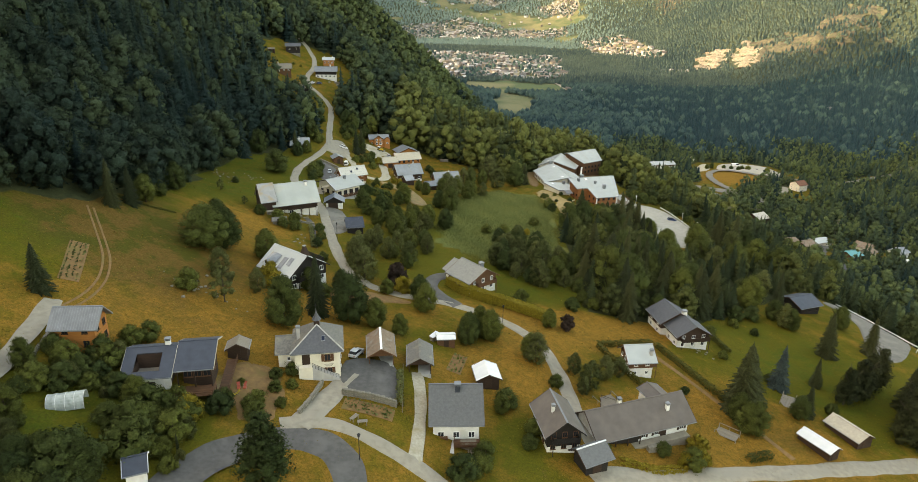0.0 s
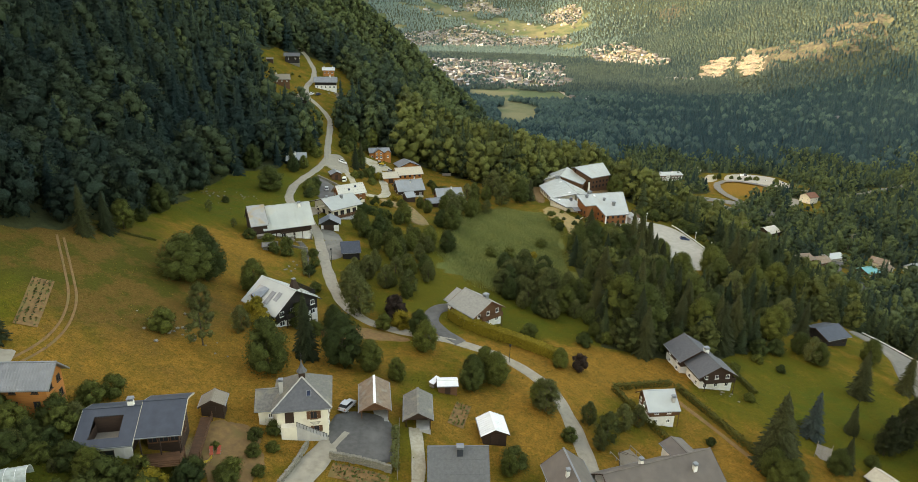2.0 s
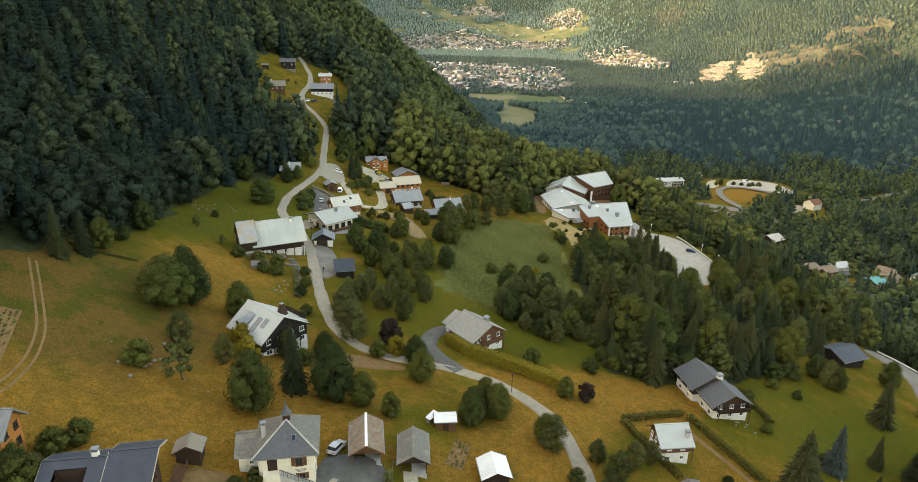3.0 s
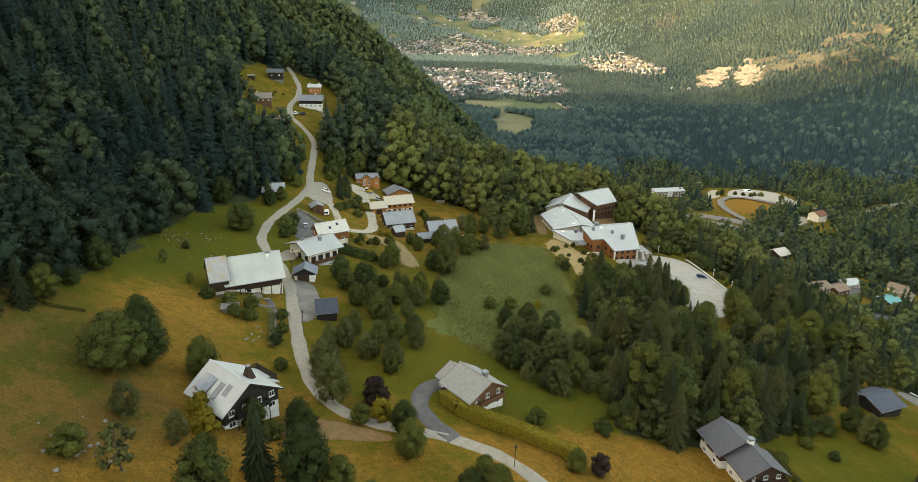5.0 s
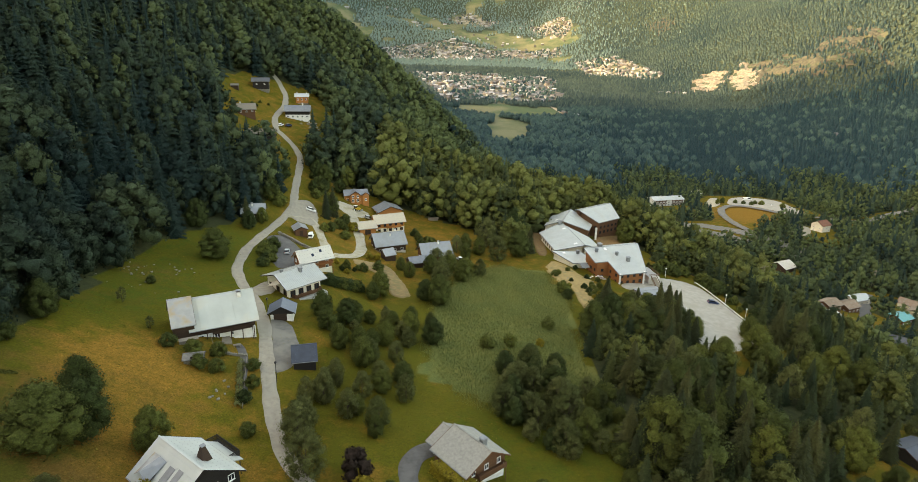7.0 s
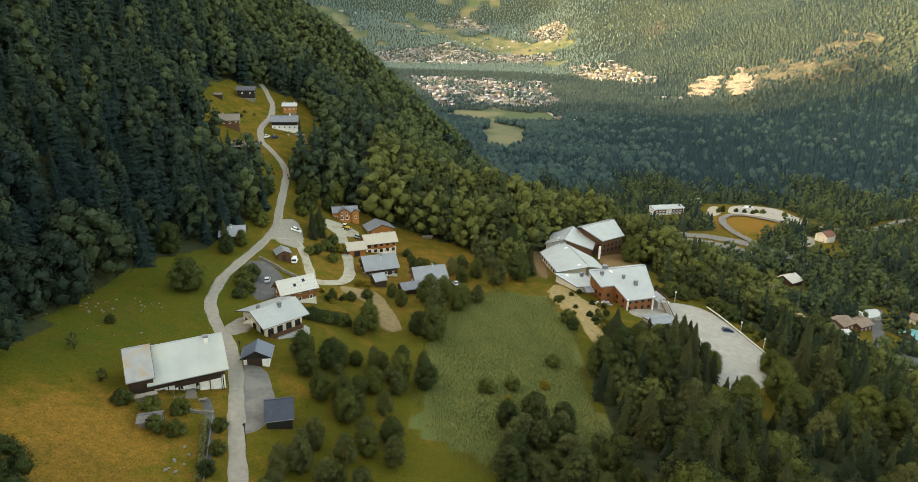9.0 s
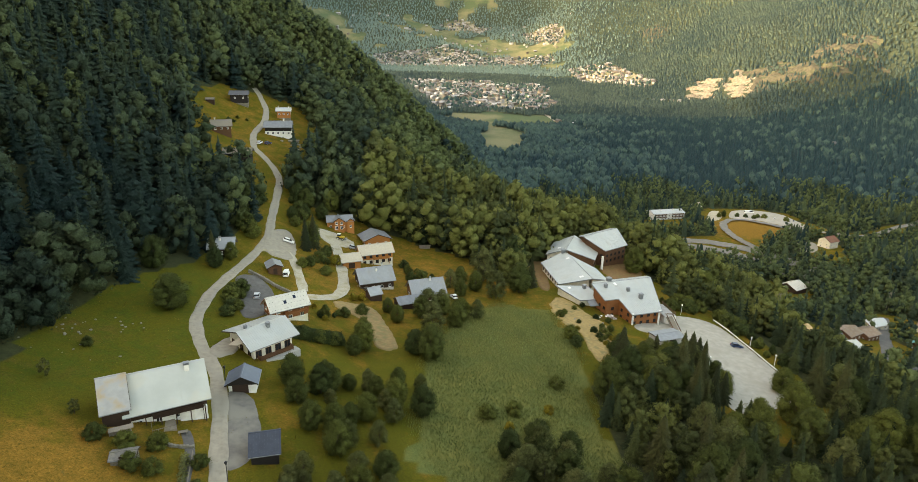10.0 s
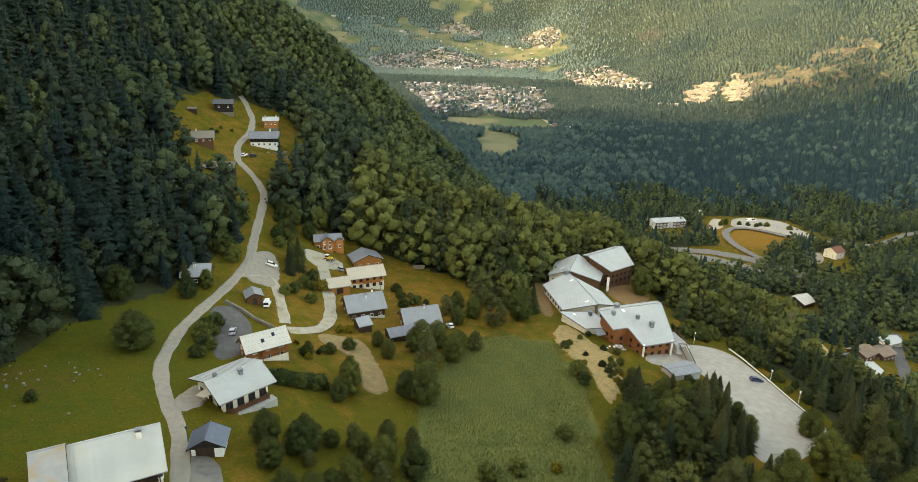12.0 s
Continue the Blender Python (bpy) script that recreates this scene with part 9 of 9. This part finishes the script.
def town():
    """Hundreds of small houses as one mesh, with gabled roofs; roofs and walls are separate meshes."""
    g = np.random.default_rng(5)
    spots = []
    for poly, count, _ in TOWNS:
        p = np.array(poly)
        lo, hi = p.min(0), p.max(0)
        while count:
            x, y = g.uniform(lo[0], hi[0]), g.uniform(lo[1], hi[1])
            if inside(poly, x, y) and all((x - u) ** 2 + (y - v) ** 2 > 150 for u, v in spots[-460:]):
                spots.append((x, y))
                count -= 1
    for _ in range(130):
        x, y = g.uniform(-700, 800), g.uniform(3700, 4500)
        if not wooded(x, y) or g.uniform(0, 1) < 0.2:
            spots.append((x, y))
    spots += [(640 + 18 * i, 2080 - 22 * i) for i in range(4)] + [(753, 1313), (170, 1500), (176, 1440), (262, 1600), (286, 1575), (300, 1600)]
    walls, roofs = ([], []), ([], [])
    for x, y in spots:
        big = g.uniform(0, 1) < 0.1
        l, w, h, r = g.uniform(9, 15) * (2.2 if big else 1), g.uniform(8, 11) * (1.4 if big else 1), g.uniform(5, 8), g.uniform(2, 3.5)
        a = g.uniform(0, 3.14)
        c, s, z = math.cos(a), math.sin(a), float(ground(x, y))

        def put(px, py, pz):
            return (x + px * c - py * s, y + px * s + py * c, z + pz)

        n = len(walls[0])
        walls[0].extend(put(*p) for p in ((-l / 2, -w / 2, -3), (l / 2, -w / 2, -3), (l / 2, w / 2, -3), (-l / 2, w / 2, -3), (-l / 2, -w / 2, h), (l / 2, -w / 2, h), (l / 2, w / 2, h), (-l / 2, w / 2, h)))
        walls[1].extend([n + i for i in f] for f in ((0, 1, 5, 4), (1, 2, 6, 5), (2, 3, 7, 6), (3, 0, 4, 7)))
        n = len(roofs[0])
        l, w = l * 1.12, w * 1.2
        roofs[0].extend(put(*p) for p in ((-l / 2, -w / 2, h - 0.4), (l / 2, -w / 2, h - 0.4), (l / 2, 0, h + r), (-l / 2, 0, h + r), (l / 2, w / 2, h - 0.4), (-l / 2, w / 2, h - 0.4)))
        roofs[1].extend([n + i for i in f] for f in ((0, 1, 2, 3), (3, 2, 4, 5)))
    rng_roof = town_material("town_roof", ((0.15, 0.155, 0.16), (0.08, 0.08, 0.085), (0.23, 0.24, 0.25), (0.11, 0.095, 0.085), (0.12, 0.125, 0.13), (0.34, 0.36, 0.37), (0.07, 0.068, 0.066)))
    town_wall = town_material("town_wall", ((0.30, 0.30, 0.29), (0.15, 0.13, 0.11), (0.36, 0.36, 0.36), (0.09, 0.08, 0.07), (0.25, 0.245, 0.23)))
    me = arrays_mesh("town", np.array(walls[0]), np.array(walls[1]), 4, town_wall)
    top = tagged(new("town", me), "distant valley town of many small pale houses", "town", kind="stuff")
    me = arrays_mesh("town_roofs", np.array(roofs[0]), np.array(roofs[1]), 4, rng_roof)
    part("town_roofs", me, rng_roof, top)["kind"] = "stuff"
    for poly, _, share in TOWNS:
        p = np.array(poly)
        (x0, y0), (x1, y1) = p.min(0), p.max(0)
        x, y = scatter(x0, x1, y0, y1, 15.0, g, lambda x, y: inside(poly, x, y) & (np.sin(x / 31 + np.sin(y / 43)) + np.sin(y / 71 + x / 60) + g.normal(0, 0.8, len(x)) > 1.1 - 2.4 * share))
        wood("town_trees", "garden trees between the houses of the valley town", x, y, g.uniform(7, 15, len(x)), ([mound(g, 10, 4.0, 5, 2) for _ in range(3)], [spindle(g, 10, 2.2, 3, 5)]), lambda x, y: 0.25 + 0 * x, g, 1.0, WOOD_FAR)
    church = tagged(new("church"), "distant white church with pointed steeple", "church")
    church.matrix_world = pose(60, 3380, float(ground(60, 3380)))
    part("nave", prism([(-7, -3), (7, -3), (7, 9), (0, 15), (-7, 9)], -14, 14), WHITEWASH, church)
    part("tower", boxes((14, 21, -3.5, 3.5, -3, 24)), WHITEWASH, church)
    bm = bmesh.new()
    bmesh.ops.create_cone(bm, segments=8, radius1=5, radius2=0.1, depth=16, cap_ends=True, matrix=Matrix.Translation((17.5, 0, 32)))
    part("steeple", bm, SLATE_DARK, church)


town()


# ---- reeds and rough grass ----
def blades(name, label, x, y, tall, wide, mat, tint, g):
    n = len(x)
    a = g.uniform(0, 3.14, n)
    u = np.stack([np.cos(a), np.sin(a), 0 * a], 1) * wide[:, None]
    base = np.stack([x, y, ground(x, y) - 0.05], 1)
    lean = np.stack([g.normal(0, 0.3, n) * tall, g.normal(0, 0.3, n) * tall, tall], 1)
    q = np.stack([base - u, base + u, base + u * 0.5 + lean, base - u * 0.6 + lean * (0.7, 0.7, 0.85)], 1)
    me = arrays_mesh(name, q.reshape(-1, 3), np.arange(4 * n).reshape(-1, 4), 4, mat, np.repeat(tint, 4))
    return tagged(new(name, me), label, "grass", kind="stuff")


def make_grass():
    g = np.random.default_rng(9)
    n = 90000
    x, y = g.uniform(-12, 50, n), g.uniform(184, 322, n)
    ok = inside(REED_BED, x + 2.5 * np.sin(y / 5) + g.normal(0, 1.3, n), y + 2.5 * np.sin(x / 4) + g.normal(0, 1.3, n))
    x, y = x[ok], y[ok]
    patch = 0.45 + 0.25 * np.sin(x / 9 + 2 * np.sin(y / 13)) * np.sin(y / 11 + 1.5 * np.sin(x / 7)) + 0.15 * np.sin(x / 3.1 + y / 5.3 + np.sin(x / 2.2))
    blades("reed_bed", "dense grey-green reed bed in the hollow", x, y, g.uniform(0.30, 0.75, len(x)), g.uniform(0.04, 0.09, len(x)), REED, np.clip(patch + g.normal(0, 0.2, len(x)), 0, 1), g)
    n = 42000
    x, y = g.uniform(-105, 125, n), 60 + 290 * g.uniform(0, 1, n) ** 1.5
    ok = inside(CLEARING, x, y) & ~inside(REED_BED, x, y)
    clump = np.sin(x / 3.1 + 2 * np.sin(y / 4.3)) + np.sin(y / 2.7 + 2 * np.sin(x / 5.1)) + g.normal(0, 0.6, n)
    ok &= clump > 0.35
    x, y = x[ok], y[ok]
    tint = np.clip(0.35 + 0.3 * np.exp(-(((x + 52) / 30) ** 2) - ((y - 122) / 26) ** 2) + g.normal(0, 0.22, len(x)), 0, 1)
    blades("rough_grass", "rough tufts of green and straw-dry grass", x, y, g.uniform(0.12, 0.34, len(x)), g.uniform(0.06, 0.18, len(x)), STRAW, tint, g)


make_grass()


# ---- thickets between the lane and the reed bed ----
def thicket(kinds, poly, gap, low, high, seed):
    g = np.random.default_rng(seed)
    p = np.array(poly)
    x, y = scatter(*p[:, 0][[p[:, 0].argmin(), p[:, 0].argmax()]], *p[:, 1][[p[:, 1].argmin(), p[:, 1].argmax()]], gap, g, lambda x, y: inside(poly, x, y))
    for i, (px, py) in enumerate(zip(x, y)):
        if min(math.hypot(px + 60, py - 79), math.hypot(px + 57, py - 75)) < 5.2 or math.hypot(px + 45.6, py - 69.6) < 4.4:  # polytunnel and hut stand free
            continue
        plant(kinds[i % len(kinds)], float(px), float(py), float(g.uniform(low, high)), i, float(g.uniform(0.9, 1.25)))


thicket(("willow", "broadleaf", "willow"), [(-33, 178), (-14, 176), (-8, 188), (-12, 204), (-20, 212), (-30, 206)], 8.2, 4.5, 7.5, 31)
thicket(("broadleaf", "willow"), [(-30, 212), (-14, 206), (-9, 222), (-18, 240), (-31, 236)], 8.4, 4, 7, 32)
thicket(("willow", "willow", "broadleaf"), [(12, 188), (30, 178), (40, 190), (38, 206), (24, 216), (14, 206)], 5.6, 6, 10, 33)
thicket(("spruce", "broadleaf", "spruce"), [(44, 172), (62, 176), (82, 190), (80, 210), (56, 215), (46, 200)], 6.5, 10, 19, 34)
thicket(("broadleaf", "spruce", "willow"), [(62, 250), (84, 250), (86, 276), (64, 278), (56, 266)], 8.0, 9, 14, 35)
thicket(("bush", "broadleaf"), [(-56, 66), (-40, 66), (-41, 80), (-54, 86)], 4.2, 3, 6.5, 36)
thicket(("bush", "bush", "willow", "bush"), [(-70, 80), (-64, 87.6), (-62, 96), (-54, 88.5), (-48.5, 88), (-43, 84), (-38.5, 80), (-41, 70), (-52, 66), (-62, 66)], 3.5, 2.2, 4.8, 46)
thicket(("broadleaf", "bush", "willow", "broadleaf"), [(-67, 73), (-64, 66), (-58, 61), (-50, 63), (-49, 66.5), (-51.5, 71), (-54.5, 73), (-60, 71.5), (-63, 75)], 3.6, 4.5, 7.5, 61)
thicket(("willow", "bush", "broadleaf"), [(39, 164), (44, 166), (45, 190), (44, 214), (38.5, 214), (38, 190)], 3.8, 2.5, 6.0, 62)
thicket(("golden", "bush"), [(6, 216), (22, 222), (34, 236), (30, 244), (14, 232)], 7.5, 2.0, 3.2, 48)
thicket(("bush",), [(-43, 86), (-34, 88), (-32, 96), (-40, 94)], 3.4, 2, 4, 37)
thicket(("bush",), [(-66, 263), (-62.5, 261), (-60.5, 268), (-64, 282), (-67, 290), (-69, 280)], 3.4, 2.5, 4.0, 47)
thicket(("broadleaf", "willow"), [(-18, 292), (6, 286), (14, 300), (4, 308), (-12, 302)], 7.5, 6, 10, 38)
thicket(("bush", "bush", "broadleaf"), [(101, 346), (110, 331), (114, 308), (118, 282), (122, 290), (121, 318), (112, 344)], 4.4, 2.4, 5.5, 49)
thicket(("bush", "broadleaf"), [(88, 336), (97, 344), (103, 338), (104, 330), (94, 331)], 4.2, 3, 6, 50)
thicket(("bush",), [(56, 300), (60, 294), (60, 286), (55, 282), (53, 290)], 3.6, 1.6, 3.2, 51)
thicket(("bush", "golden", "bush"), [(-44, 272), (-36, 276), (-31, 283), (-38, 287), (-45, 281)], 3.9, 1.4, 3.0, 52)
thicket(("broadleaf", "willow"), [(-11, 262), (-3, 257), (3, 268), (-5, 275)], 5.6, 5, 9, 53)
thicket(("bush", "golden"), [(-50, 321), (-44, 317), (-42, 330), (-46, 337)], 4.0, 2.0, 4.4, 54)
thicket(("bush",), [(-16, 346), (-8, 348), (-4, 336), (-12, 334)], 4.6, 1.6, 3.0, 55)
thicket(("bush", "bush", "broadleaf"), [(-78, 330), (-84, 345), (-88, 370), (-84, 372), (-80, 350), (-75, 330)], 5.0, 3.0, 7.0, 56)
thicket(("bush", "broadleaf"), [(-66, 352), (-71, 372), (-76, 396), (-71, 398), (-66, 380), (-60, 360)], 6.0, 3.0, 8.0, 57)
thicket(("bush",), [(-118, 440), (-112, 444), (-112, 462), (-120, 470), (-124, 452)], 6.0, 1.6, 3.2, 58)


# ---- vegetable beds ----
def vegetable_bed(label, x, y, yaw, w, d, rows, seed):
    """Dark soil with rows of leafy plants, held by boards."""
    g = np.random.default_rng(seed)
    top = tagged(new("vegetable_bed"), label, "garden bed")
    c, s = math.cos(radians(yaw)), math.sin(radians(yaw))

    def place(u, v):
        px, py = x + u * c - v * s, y + u * s + v * c
        return px, py, float(ground(px, py))

    n, m = max(2, int(w / 0.8)), max(2, int(d / 0.8))
    bm = bmesh.new()
    grid = [[bm.verts.new(Vector(place(-w / 2 + w * i / n, -d / 2 + d * j / m)) + Vector((0, 0, 0.12))) for i in range(n + 1)] for j in range(m + 1)]
    for j in range(m):
        for i in range(n):
            bm.faces.new((grid[j][i], grid[j][i + 1], grid[j + 1][i + 1], grid[j + 1][i]))
    part("soil", bm, EARTH, top)
    for r in range(rows):
        v = -d / 2 + d * (r + 0.5) / rows
        k = int(w * 5)
        u = g.uniform(-w / 2, w / 2, k)
        u = u[np.sin(u * 2 + r) > -0.75]
        px, py = x + u * c - v * s, y + u * s + v * c
        spot = np.stack([px, py, ground(px, py) + 0.3], 1) + g.normal(0, 0.12, (len(u), 3))
        part("plant_row", quads_mesh("plant_row", cards(spot, np.tile((0, 0, 1.0), (len(u), 1)), 0.36, g, 0.6), LEAF if r % 3 else LEAF_GREY), LEAF, top)["kind"] = "stuff"


vegetable_bed("dry vegetable plot with rows of potatoes in the meadow", -81.4, 121.0, -69, 16.5, 3.6, 4, 1)
vegetable_bed("terraced vegetable bed below the stone wall", -15.8, 96.4, -4, 9.5, 3.4, 4, 2)
vegetable_bed("small green vegetable bed beside the garage", 0.6, 120.5, 78, 8, 3.2, 4, 3)
house("hut", "low garden hut with stone-grey slate roof", -58.5, 192.6, 14, 4.8, 1.9, 1.6, 2.3, 1.7, SLATE, STONE, None, over=0.3, gable=0.3, rows=(), category="hut", doors=(("f", 0, 0, 1.0),))
